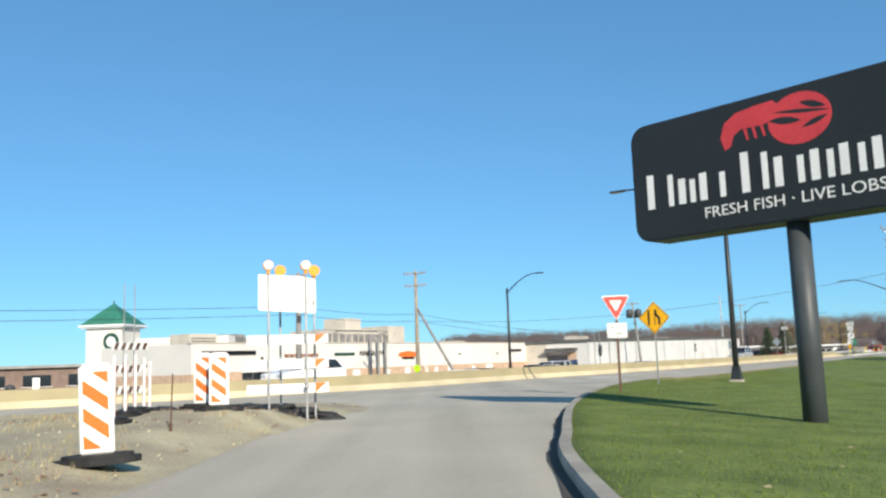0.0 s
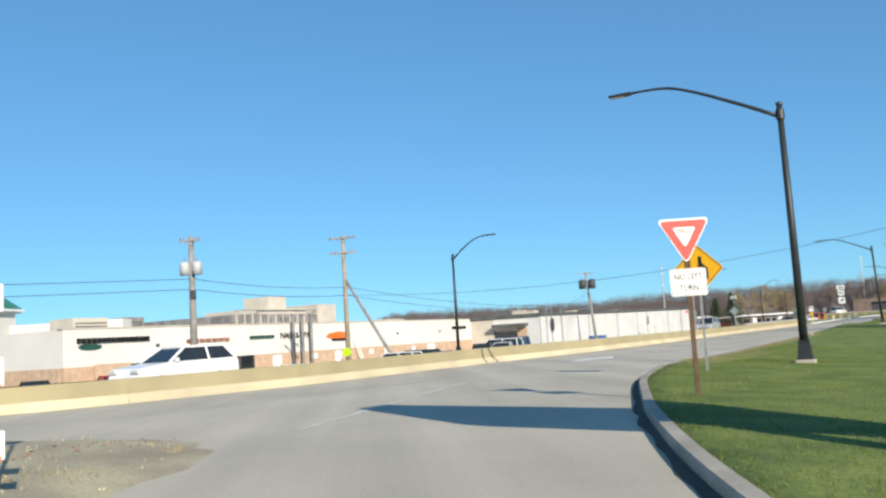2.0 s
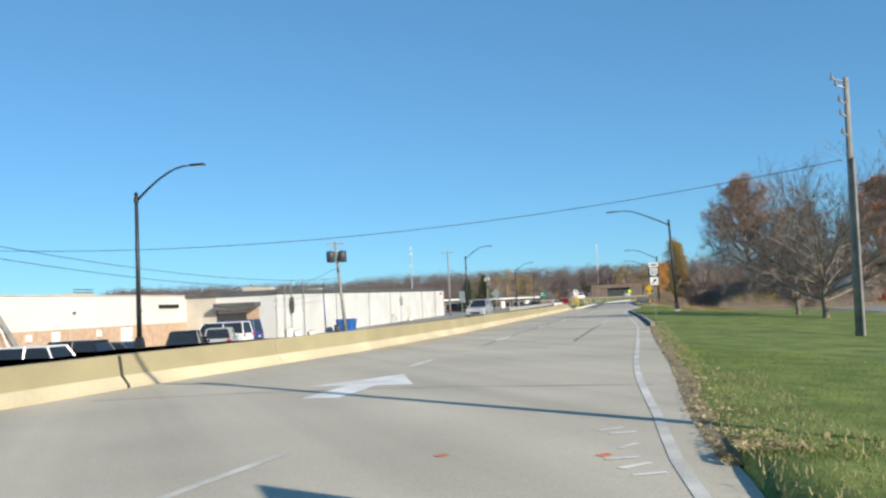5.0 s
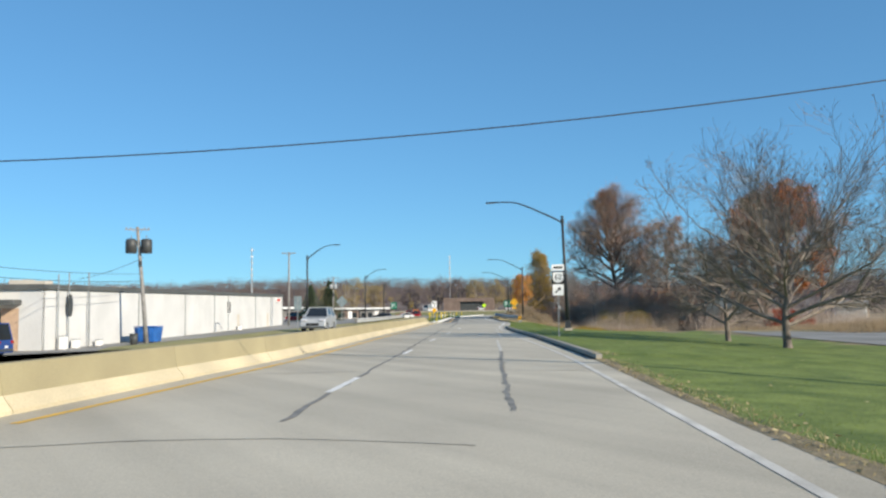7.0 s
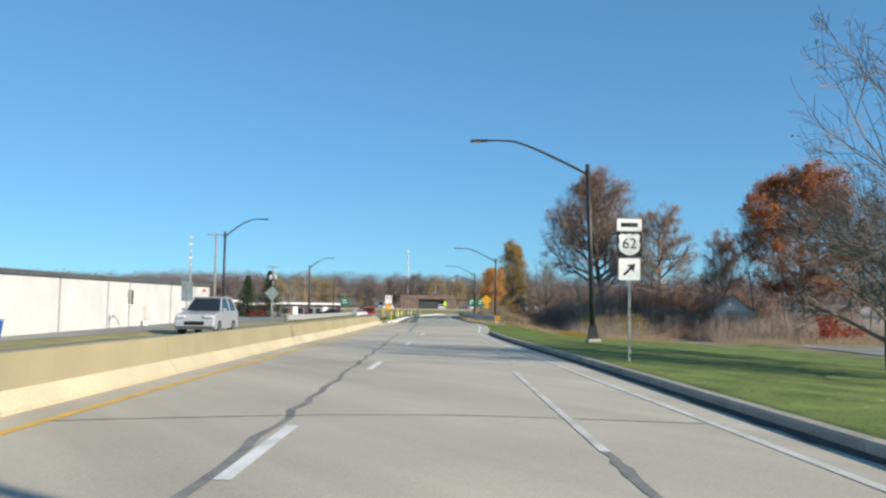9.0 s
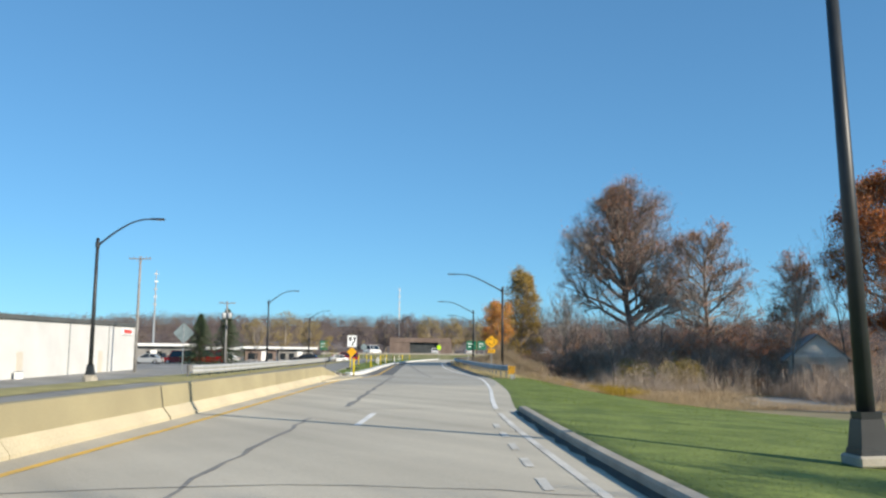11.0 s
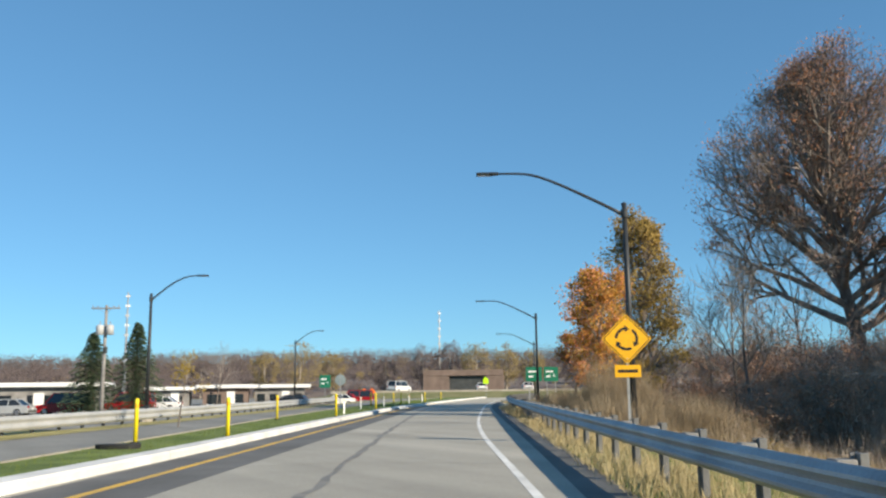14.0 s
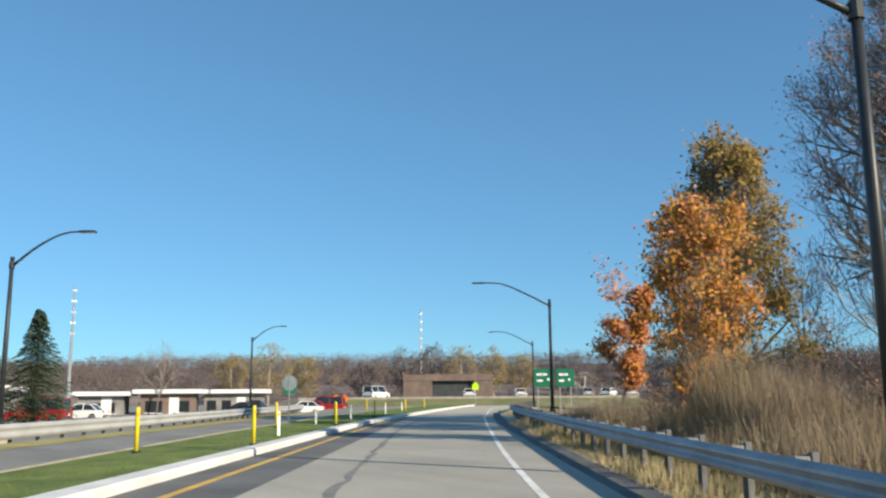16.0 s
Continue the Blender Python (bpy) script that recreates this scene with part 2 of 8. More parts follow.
L_YELLOWBUSH = leaf_mat("yellow_bush_leaves", (0.24, 0.16, 0.02), (0.42, 0.30, 0.05))
L_REDBUSH = leaf_mat("red_bush_leaves", (0.20, 0.03, 0.02), (0.34, 0.09, 0.04))
L_OAK = leaf_mat("rust_oak_leaves", (0.26, 0.085, 0.035), (0.56, 0.22, 0.075))
L_BIG = leaf_mat("brown_sparse_leaves", (0.30, 0.185, 0.135), (0.46, 0.27, 0.175))
L_ORANGE = leaf_mat("orange_maple_leaves", (0.42, 0.165, 0.035), (0.62, 0.33, 0.06))
L_PEACH = leaf_mat("salmon_maple_leaves", (0.58, 0.22, 0.11), (0.74, 0.34, 0.17))
L_OLIVE = leaf_mat("olive_gold_leaves", (0.19, 0.14, 0.045), (0.42, 0.28, 0.08))
L_SPRUCE = leaf_mat("spruce_needles", (0.062, 0.105, 0.06), (0.145, 0.195, 0.105))
L_HILL = leaf_mat("far_bare_woods", (0.135, 0.110, 0.106), (0.205, 0.162, 0.150))
L_HILL_GOLD = leaf_mat("far_golden_woods", (0.25, 0.19, 0.09), (0.36, 0.28, 0.14))
L_PALE = leaf_mat("pale_twig_tips", (0.20, 0.17, 0.10), (0.32, 0.27, 0.15))



def streaks(m, degrees, amount):
    """Long faint wear streaks along the way of travel."""
    nd, lk = m.node_tree.nodes, m.node_tree.links
    bs = nd["Principled BSDF"]
    old = bs.inputs["Base Color"].links[0].from_socket
    ge, mp, nz, mr, mx = nd.new("ShaderNodeNewGeometry"), nd.new("ShaderNodeMapping"), nd.new("ShaderNodeTexNoise"), nd.new("ShaderNodeMapRange"), nd.new("ShaderNodeMix")
    mp.inputs["Rotation"].default_value = (0, 0, radians(degrees))
    mp.inputs["Scale"].default_value = (0.9, 0.035, 1)
    nz.inputs["Scale"].default_value, nz.inputs["Detail"].default_value = 1.0, 4
    mr.inputs["From Min"].default_value, mr.inputs["From Max"].default_value = 0.3, 0.7
    mr.inputs["To Min"].default_value, mr.inputs["To Max"].default_value = 1 - amount, 1 + amount * 0.5
    mx.data_type, mx.blend_type = "RGBA", "MULTIPLY"
    mx.inputs["Factor"].default_value = 1.0
    lk.new(ge.outputs["Position"], mp.inputs["Vector"])
    lk.new(mp.outputs[0], nz.inputs["Vector"])
    lk.new(nz.outputs["Fac"], mr.inputs["Value"])
    lk.new(old, mx.inputs[6])
    lk.new(mr.outputs[0], mx.inputs[7])
    lk.new(mx.outputs[2], bs.inputs["Base Color"])


streaks(M_ASPHALT, 33.3, 0.16)
streaks(M_LANES, 33.3, 0.14)
streaks(M_RAMP, 33.3, 0.16)

# ---- plan: s runs along the road, n to its left ----
US, NS = (0.549, 0.836), (-0.836, 0.549)
HEAD = -33.3


def at(s, n, z=0.0):
    return (s * US[0] + n * NS[0], s * US[1] + n * NS[1], z)


def sn(x, y):
    return x * US[0] + y * US[1], x * NS[0] + y * NS[1]


def spot(s, n, z=0.0, turn=0.0):
    return pose(*at(s, n, z), 0, 0, HEAD + turn)


def lerp_table(table, s):
    if s <= table[0][0]:
        (a, va), (b, vb) = table[0], table[1]
    elif s >= table[-1][0]:
        (a, va), (b, vb) = table[-2], table[-1]
    else:
        for (a, va), (b, vb) in zip(table, table[1:]):
            if a <= s <= b:
                break
    return va + (vb - va) * (s - a) / (b - a)


BARRIER = [(-30, 62), (0, 42), (21, 30.4), (29, 26.2), (36, 24.4), (48.6, 23.6), (60, 22.0), (75, 21.0), (95, 20.6), (113, 20.1), (146, 19.5)]
FAR_EDGE = [(-30, 70), (0, 50), (21, 38), (36, 31), (48, 29.5), (65, 28.2), (85, 27.9), (130, 27.4), (160, 26.3), (210, 26.2), (300, 30), (420, 44)]
# the right-hand edge of the pavement, from behind the start to the far bend
EDGE = [(2.2, -40), (2.5, -5), (2.87, 9.4), (3.47, 14.6), (4.47, 20.7), (5.56, 25.5), (6.4, 28.5), (7.7, 32.7), (9.0, 35.9), (10.0, 38.0), (11.1, 39.7), (12.6, 42.2),
        (17.7, 49.6), (24.0, 59.0), (29.8, 67.4), (32.7, 71.8), (39.4, 82.2), (47.7, 95.5), (53.5, 104.2), (61.5, 114.5), (71.5, 128.4), (77.4, 138.2), (81.6, 144.3), (86.3, 151.6),
        (92.3, 160.4), (99.5, 170.0), (112, 187.0), (141, 225), (176, 262), (222, 300), (300, 352)]
ED = np.array(EDGE, float)


def edge_dist(x, y):
    """Signed distance to the pavement's edge, positive on the verge."""
    p = np.array((x, y))
    a, b = ED[:-1], ED[1:]
    ab = b - a
    k = np.clip(((p - a) * ab).sum(1) / (ab * ab).sum(1), 0, 1)
    q = a + ab * k[:, None]
    d = np.hypot(*(p - q).T)
    i = int(d.argmin())
    cr = ab[i, 0] * (p[1] - a[i, 1]) - ab[i, 1] * (p[0] - a[i, 0])
    return d[i] * (1 if cr < 0 else -1)


def lot_z(s):
    return -1.2 if s < 115 else min(0.0, -1.2 + 0.0066 * (s - 115))


def kerbed(s):
    return s < 41 or 73 < s < 116.5


def verge_z(d, s):
    top = 0.13 if kerbed(s) else 0.0
    if s > 118:
        k = min(1, (s - 118) / 30)
        return top - 0.05 * min(d, 5) - (0.16 * k + 0.02) * max(0, min(d - 3, 9))
    return max(top - 0.055 * d, -0.62)


def ground_z(x, y):
    s, n = sn(x, y)
    d = edge_dist(x, y)
    if d > 0:
        return verge_z(d, s)
    far = lerp_table(FAR_EDGE, s)
    if n > far:
        return max(lot_z(s), -0.02 - 0.22 * (n - far))
    return -0.07


# ---- mesh builders ----
class Geo:
    """Collects vertices and faces of one part."""

    def __init__(self):
        self.v, self.f = [], []

    def add(self, verts, faces):
        o = len(self.v)
        self.v += [tuple(p) for p in verts]
        self.f += [tuple(i + o for i in q) for q in faces]
        return self

    def box(self, c, size, bevel=0.0, m=None):
        x, y, z = (v / 2 for v in size)
        b = min(bevel, x * 0.9, y * 0.9, z * 0.9)
        if b <= 0:
            vs = [(i * x, j * y, k * z) for i in (-1, 1) for j in (-1, 1) for k in (-1, 1)]
            fs = [(0, 1, 3, 2), (4, 6, 7, 5), (0, 4, 5, 1), (2, 3, 7, 6), (0, 2, 6, 4), (1, 5, 7, 3)]
        else:
            vs, ix, fs = [], {}, []
            for i in (-1, 1):
                for j in (-1, 1):
                    for k in (-1, 1):
                        for ax, p in enumerate(((i * x, j * (y - b), k * (z - b)), (i * (x - b), j * y, k * (z - b)), (i * (x - b), j * (y - b), k * z))):
                            ix[i, j, k, ax] = len(vs)
                            vs.append(p)
            for ax in range(3):
                o1, o2 = [a for a in range(3) if a != ax]
                for sg in (-1, 1):
                    loop = []
                    for p, q in ((-1, -1), (1, -1), (1, 1), (-1, 1)):
                        key = [0, 0, 0]
                        key[ax], key[o1], key[o2] = sg, p, q
                        loop.append(ix[(*key, ax)])
                    fs.append(tuple(loop))
                for p in (-1, 1):
                    for q in (-1, 1):
                        ka, kb = [0, 0, 0], [0, 0, 0]
                        ka[ax], kb[ax] = -1, 1
                        ka[o1] = kb[o1] = p
                        ka[o2] = kb[o2] = q
                        fs.append((ix[(*ka, o1)], ix[(*kb, o1)], ix[(*kb, o2)], ix[(*ka, o2)]))
            for i in (-1, 1):
                for j in (-1, 1):
                    for k in (-1, 1):
                        fs.append(tuple(ix[i, j, k, a] for a in range(3)))
        if m is not None:
            vs = [tuple(m @ Vector(p)) for p in vs]
        return self.add([(p[0] + c[0], p[1] + c[1], p[2] + c[2]) for p in vs], fs)

    def tube(self, pts, radii, sides=8, cap=True):
        """A round bar through points, with a radius at each."""
        pts = [Vector(p) for p in pts]
        if not isinstance(radii, (list, tuple)):
            radii = [radii] * len(pts)
        vs, fs, side = [], [], None
        for i, p in enumerate(pts):
            t = (pts[min(i + 1, len(pts) - 1)] - pts[max(i - 1, 0)]).normalized()
            if side is None:
                side = t.orthogonal().normalized()
            side = (side - t * side.dot(t)).normalized()
            up = t.cross(side)
            for k in range(sides):
                a = 2 * math.pi * k / sides
                vs.append(p + (side * math.cos(a) + up * math.sin(a)) * radii[i])
        for i in range(len(pts) - 1):
            for k in range(sides):
                a, b = i * sides + k, i * sides + (k + 1) % sides
                fs.append((a, b, b + sides, a + sides))
        if cap:
            fs += [tuple(range(sides))[::-1], tuple(range((len(pts) - 1) * sides, len(pts) * sides))]
        return self.add(vs, fs)

    def plate(self, outline, y0, y1, m=None):
        """A flat plate: an outline of (x, z), from y0 to y1."""
        k = len(outline)
        vs = [(x, y0, z) for x, z in outline] + [(x, y1, z) for x, z in outline]
        fs = [tuple(range(k)), tuple(range(2 * k - 1, k - 1, -1))] + [(i, i + k, (i + 1) % k + k, (i + 1) % k) for i in range(k)]
        if m is not None:
            vs = [tuple(m @ Vector(p)) for p in vs]
        return self.add(vs, fs)

    def slab(self, outline, z0, z1):
        """A horizontal slab: an outline of (x, y), from z0 to z1."""
        k = len(outline)
        vs = [(x, y, z0) for x, y in outline] + [(x, y, z1) for x, y in outline]
        return self.add(vs, [tuple(range(k))[::-1], tuple(range(k, 2 * k))] + [(i, (i + 1) % k, (i + 1) % k + k, i + k) for i in range(k)])

    def sweep(self, profile, path, closed=True):
        """A profile of (across, up) carried along a path of (x, y, z); across is to the left."""
        k, vs, fs = len(profile), [], []
        for i, p in enumerate(path):
            a, b = path[max(i - 1, 0)], path[min(i + 1, len(path) - 1)]
            dx, dy = b[0] - a[0], b[1] - a[1]
            le = math.hypot(dx, dy)
            lx, ly = -dy / le, dx / le
            vs += [(p[0] + lx * c, p[1] + ly * c, p[2] + h) for c, h in profile]
        for i in range(len(path) - 1):
            for j in range(k if closed else k - 1):
                a, b = i * k + j, i * k + (j + 1) % k
                fs.append((a, b, b + k, a + k))
        if closed:
            fs += [tuple(range(k)), tuple(range((len(path) - 1) * k, len(path) * k))[::-1]]
        return self.add(vs, fs)

    def mesh(self, name, smooth=False):
        me = bpy.data.meshes.new(name)
        me.from_pydata(self.v, [], self.f)
        bm = bmesh.new()
        bm.from_mesh(me)
        if len(self.f) < 4000:
            bmesh.ops.recalc_face_normals(bm, faces=bm.faces)
        bm.to_mesh(me)
        bm.free()
        if smooth:
            me.polygons.foreach_set("use_smooth", [len(p.vertices) <= 4 for p in me.polygons])
        me.update()
        return me


def thing(name, m, label, category, group="", kind=""):
    ob = new(name)
    ob.empty_display_size = 0.2
    ob.matrix_world = m
    return tagged(ob, label, category, group, kind)


def part(name, geo, material, parent, label="", smooth=False, kind=""):
    me = geo if isinstance(geo, bpy.types.Mesh) else geo.mesh(name, smooth)
    if material and not me.materials:
        me.materials.append(material)
    ob = new(name, me)
    ob.parent = parent
    return tagged(ob, label, kind=kind)


def solo(name, geo, material, label, category="", group="", kind="", smooth=False):
    me = geo.mesh(name, smooth)
    me.materials.append(material)
    return tagged(new(name, me), label, category, group, kind)


def text_mesh(text, size, depth=0.004, squeeze=1.0):
    """Lettering in the x-z plane, facing -y, centred."""
    cu = bpy.data.curves.new("lettering", "FONT")
    cu.body, cu.size, cu.align_x, cu.align_y, cu.extrude = text, size, "CENTER", "CENTER", depth
    cu.resolution_u = 3
    tmp = new("lettering", cu)
    me = bpy.data.meshes.new_from_object(tmp.evaluated_get(bpy.context.evaluated_depsgraph_get()))
    bpy.data.objects.remove(tmp)
    me.transform(pose(0, 0, 0, 90) @ Matrix.Diagonal((squeeze, 1, 1, 1)))
    return me


def letters(text, size, material, parent, x, y, z, name="lettering", squeeze=1.0, label=""):
    me = text_mesh(text, size, 0.003, squeeze)
    me.materials.append(material)
    ob = part(name, me, None, parent, label)
    ob.location = (x, y, z)
    return ob


def ring(r, k, a0=0.0, sx=1.0, sz=1.0):
    return [(math.cos(a0 + 2 * math.pi * i / k) * r * sx, math.sin(a0 + 2 * math.pi * i / k) * r * sz) for i in range(k)]


def rounded(w, h, r, k=3):
    out = []
    for cx, cz, a in ((w / 2 - r, h / 2 - r, 0), (-w / 2 + r, h / 2 - r, 90), (-w / 2 + r, -h / 2 + r, 180), (w / 2 - r, -h / 2 + r, 270)):
        for i in range(k + 1):
            t = radians(a + 90 * i / k)
            out.append((cx + r * math.cos(t), cz + r * math.sin(t)))
    return out


def shifted(outline, dx, dz):
    return [(x + dx, z + dz) for x, z in outline]

# ---- ground ----
def make_ground():
    xs = [-2500, -1200, -600, -300, -160, -110] + list(np.arange(-80, 181, 2.5)) + [190, 205, 225, 250, 300, 380, 500, 800, 1400, 2600]
    ys = [-2500, -1000, -400, -150, -80] + list(np.arange(-50, 251, 2.5)) + [262, 280, 300, 325, 350, 400, 500, 800, 1500, 3000]
    g = Geo()
    nx = len(xs)
    for y in ys:
        for x in xs:
            inside = -85 < x < 185 and -55 < y < 255
            z = ground_z(x, y) if inside else min(-0.1, ground_z(x, y))
            d = edge_dist(x, y) if inside else 99
            if -4 < d <= 0:
                z = -0.35
            elif 0 < d < 3.7:
                z -= 0.3
            g.v.append((x, y, z))
    for j in range(len(ys) - 1):
        for i in range(nx - 1):
            a = j * nx + i
            g.f.append((a, a + 1, a + nx + 1, a + nx))
    ob = solo("ground", g, M_GRASS_BASE, "green and dry grassy ground reaching the horizon", kind="structure", smooth=True)
    ob.data.materials.append(M_FIELD)
    for p in ob.data.polygons:
        x, y, _ = p.center
        s, n = sn(x, y)
        d = edge_dist(x, y)
        lawn = (0 < d < (11 if s < 60 else 19 - 0.05 * (s - 60)) and s < 118) or (118 <= s < 166 and 0 < d < 11)
        if not lawn:
            p.material_index = 1


make_ground()


def ribbon(name, path, w0, w1, z, material, label, kind="structure", follow=False):
    """A flat band along a path of (x, y), from w0 to w1 to its left."""
    g = Geo()
    for i, p in enumerate(path):
        a, b = path[max(i - 1, 0)], path[min(i + 1, len(path) - 1)]
        dx, dy = b[0] - a[0], b[1] - a[1]
        le = math.hypot(dx, dy)
        for w in (w0, w1):
            g.v.append((p[0] - dy / le * w, p[1] + dx / le * w, z))
    for i in range(len(path) - 1):
        g.f.append((2 * i, 2 * i + 1, 2 * i + 3, 2 * i + 2))
    return solo(name, g, material, label, kind=kind)


def resample(path, step):
    out, left = [path[0]], step
    for a, b in zip(path, path[1:]):
        le = math.dist(a[:2], b[:2])
        while left <= le:
            k = left / le
            out.append(tuple(p + (q - p) * k for p, q in zip(a, b)))
            left += step
        left -= le
    return out


def smooth_path(pts, step=1.0):
    """Catmull-Rom through the points."""
    out = []
    for i in range(len(pts) - 1):
        p0, p1, p2, p3 = pts[max(i - 1, 0)], pts[i], pts[i + 1], pts[min(i + 2, len(pts) - 1)]
        k = max(1, int(math.dist(p1, p2) / step))
        for j in range(k):
            t = j / k
            out.append(tuple(0.5 * (2 * b + (c - a) * t + (2 * a - 5 * b + 4 * c - d) * t * t + (3 * b - a - 3 * c + d) * t ** 3) for a, b, c, d in zip(p0, p1, p2, p3)))
    return out + [tuple(pts[-1])]


def verge_strip():
    """The grass bank that follows the pavement's edge."""
    path = smooth_path([p for p in EDGE if p[1] < 262], 2.0)
    offs = (-0.1, 0.02, 0.13, 0.6, 1.3, 2.2, 3.2, 4.3, 5.5, 6.8, 8.2)
    k = len(offs)
    g = Geo()
    for i, p in enumerate(path):
        a, b = path[max(i - 2, 0)], path[min(i + 2, len(path) - 1)]
        dx, dy = b[0] - a[0], b[1] - a[1]
        le = math.hypot(dx, dy)
        for d in offs:
            x, y = p[0] + dy / le * d, p[1] - dx / le * d
            g.v.append((x, y, verge_z(d, sn(x, y)[0]) + 0.006 - (0.05 if d > 8 else 0) if d > 0.1 else -0.02))
        if i:
            for j in range(k - 1):
                q = (i - 1) * k + j
                g.f.append((q, q + 1, q + k + 1, q + k))
    ob = solo("verge", g, M_GRASS_BASE, "mown green grass verge beside the pavement", kind="structure", smooth=True)
    ob.data.materials.append(M_FIELD)
    for p in ob.data.polygons:
        if sn(p.center.x, p.center.y)[0] > 166:
            p.material_index = 1


verge_strip()


def road_surface():
    right = smooth_path(EDGE, 2.0)
    left = [at(s, lerp_table(FAR_EDGE, s))[:2] for s in np.arange(-30, 421, 6)]
    bm = bmesh.new()
    loop = [bm.verts.new((x, y, 0)) for x, y in right + left[::-1] + [(-160, 10), (-160, -40)]]
    bm.faces.new(loop)
    bmesh.ops.triangulate(bm, faces=bm.faces)
    bmesh.ops.recalc_face_normals(bm, faces=bm.faces)
    for f in bm.faces:
        if f.normal.z < 0:
            f.normal_flip()
    me = bpy.data.meshes.new("road")
    bm.to_mesh(me)
    me.materials.append(M_ASPHALT)
    tagged(new("road", me), "light grey worn asphalt road surface", kind="structure")


road_surface()


def sn_poly(name, pts, z, material, label, kind="structure"):
    bm = bmesh.new()
    bm.faces.new([bm.verts.new((x, y, z)) for x, y in pts])
    bmesh.ops.triangulate(bm, faces=bm.faces)
    for f in bm.faces:
        if f.normal.z < 0:
            f.normal_flip()
    me = bpy.data.meshes.new(name)
    bm.to_mesh(me)
    me.materials.append(material)
    return tagged(new(name, me), label, kind=kind)


def parking_lot():
    g = Geo()
    ss = list(np.arange(-60, 331, 5))
    for s in ss:
        far = lerp_table(FAR_EDGE, s)
        n0 = far + max(6.2, 0)
        for n in (n0, 56, 120):
            g.v.append(at(s, max(n, n0), lot_z(s) + 0.03))
    for i in range(len(ss) - 1):
        for j in range(2):
            a = 3 * i + j
            g.f.append((a, a + 1, a + 4, a + 3))
    solo("parking_lot_pavement", g, M_LOT, "grey asphalt parking lot pavement", kind="structure")


parking_lot()
# lot on the other side, seen past the lawn
g = Geo()
for s in np.arange(20, 165, 6):
    for n in (-5.2 - max(0, (s - 110) * 0.06), -26):
        x, y, _ = at(s, n)
        g.v.append((x, y, ground_z(x, y) + 0.04))
for i in range(len(g.v) // 2 - 1):
    g.f.append((2 * i, 2 * i + 1, 2 * i + 3, 2 * i + 2))
solo("side_lot_pavement", g, M_LOT, "grey asphalt lot behind the lawn", kind="structure")

# dirt triangle beside the ramp
DIRT = [(-1.9, -20), (-1.7, 8), (-1.6, 12), (-1.5, 16), (-1.2, 19), (-0.9, 21.5), (-0.4, 24.0), (-0.4, 25.8), (-0.9, 27.0), (-2.3, 28.2), (-4.5, 29.1), (-6.5, 29.2), (-8.5, 28.4), (-13, 25.5), (-22, 18), (-40, 2), (-40, -20)]

def lane_surface(name, left, right, z, label, material=M_LANES):
    g = Geo()
    for a, b in zip(left, right):
        g.v += [(a[0], a[1], z), (b[0], b[1], z)]
    for i in range(len(left) - 1):
        g.f.append((2 * i, 2 * i + 1, 2 * i + 3, 2 * i + 2))
    solo(name, g, material, label, kind="structure")


ss = [36 + 4 * i for i in range(72)]
lane_surface("far_lanes", [at(s, lerp_table(FAR_EDGE, s) - 0.05) for s in ss], [at(s, (lerp_table(BARRIER, s) + 0.68) if s < 146 else 20.2 + 0.0 * s) for s in ss], 0.0025, "mid grey asphalt of the far lanes")
lane_surface("newer_asphalt", [at(s, 18.9 - 0.0016 * max(0, s - 190) ** 1.6) for s in range(134, 236, 3)], [at(s, lerp_table([(130, 11.9), (140, 10.9), (150, 10.7), (170, 10.6), (200, 10.6), (215, 10.2), (240, 8.9)], s)) for s in range(134, 236, 3)], 0.002, "newer mid grey asphalt beside the island", M_RAMP)

# ---- road markings ----
mk = 0.006
edge_main = smooth_path([(8.9, 36.5), (9.85, 38.4), (11.1, 40.6), (12.75, 43.2), (14.8, 46.5), (17.1, 50.0), (20.5, 54.9), (24.0, 60.0), (29.2, 67.6), (33.6, 74.4), (38, 81.4), (44.3, 91.2), (52.9, 104.2), (62, 116.2), at(143, 11.4)[:2], at(150, 11.6)[:2], at(158, 11.9)[:2], at(170, 12.3)[:2], at(182, 12.35)[:2], at(198, 12.05)[:2], at(212, 11.7)[:2], at(226, 11.1)[:2], (143, 232), (178, 268)], 1.5)
ribbon("worn_edge_paint", [p for p in edge_main if p[1] < 105], -0.055, 0.065, mk, M_PAINT_WORN, "worn white edge line")
ribbon("edge_line_paint", [p for p in edge_main if p[1] > 104.2], -0.055, 0.075, mk, M_PAINT_W, "white painted edge line")
gore = smooth_path([(0.6, 27.6), (1.1, 29.0), (2.7, 33.6), (4.0, 37.4), (5.3, 39.6), (7.1, 41.9), (8.2, 43.2)], 1.0)
ribbon("gore_line_paint", gore, -0.06, 0.06, mk, M_PAINT_WORN, "white painted gore line")
ribbon("worn_line_paint", [(-3.5, 33.2), (0.5, 38.1), (3.5, 41.7), (4.8, 43.4)], -0.05, 0.05, mk, M_PAINT_WORN, "faded white lane line")
lane = [(8, 46.5, 0), (14.5, 55.5, 0), (20.6, 64.1, 0), (26.2, 72.1, 0), (33, 81.8, 0), (43.6, 96.5, 0), (56, 113.6, 0)]
lane_path = smooth_path([p[:2] for p in lane], 1.0)
acc, start = 0.0, None
for i, (a, b) in enumerate(zip(lane_path, lane_path[1:])):
    acc += math.dist(a, b)
    on = (acc + 3.2) % 12.2 < 3.1
    if on and start is None:
        start = i
    if not on and start is not None:
        ribbon("lane_dash_paint", lane_path[start:i + 1], -0.07, 0.07, mk, M_PAINT_W, "white painted lane dash")
        start = None
yell = [at(s, lerp_table(BARRIER, s) - 0.62)[:2] for s in np.arange(60, 147, 3)]
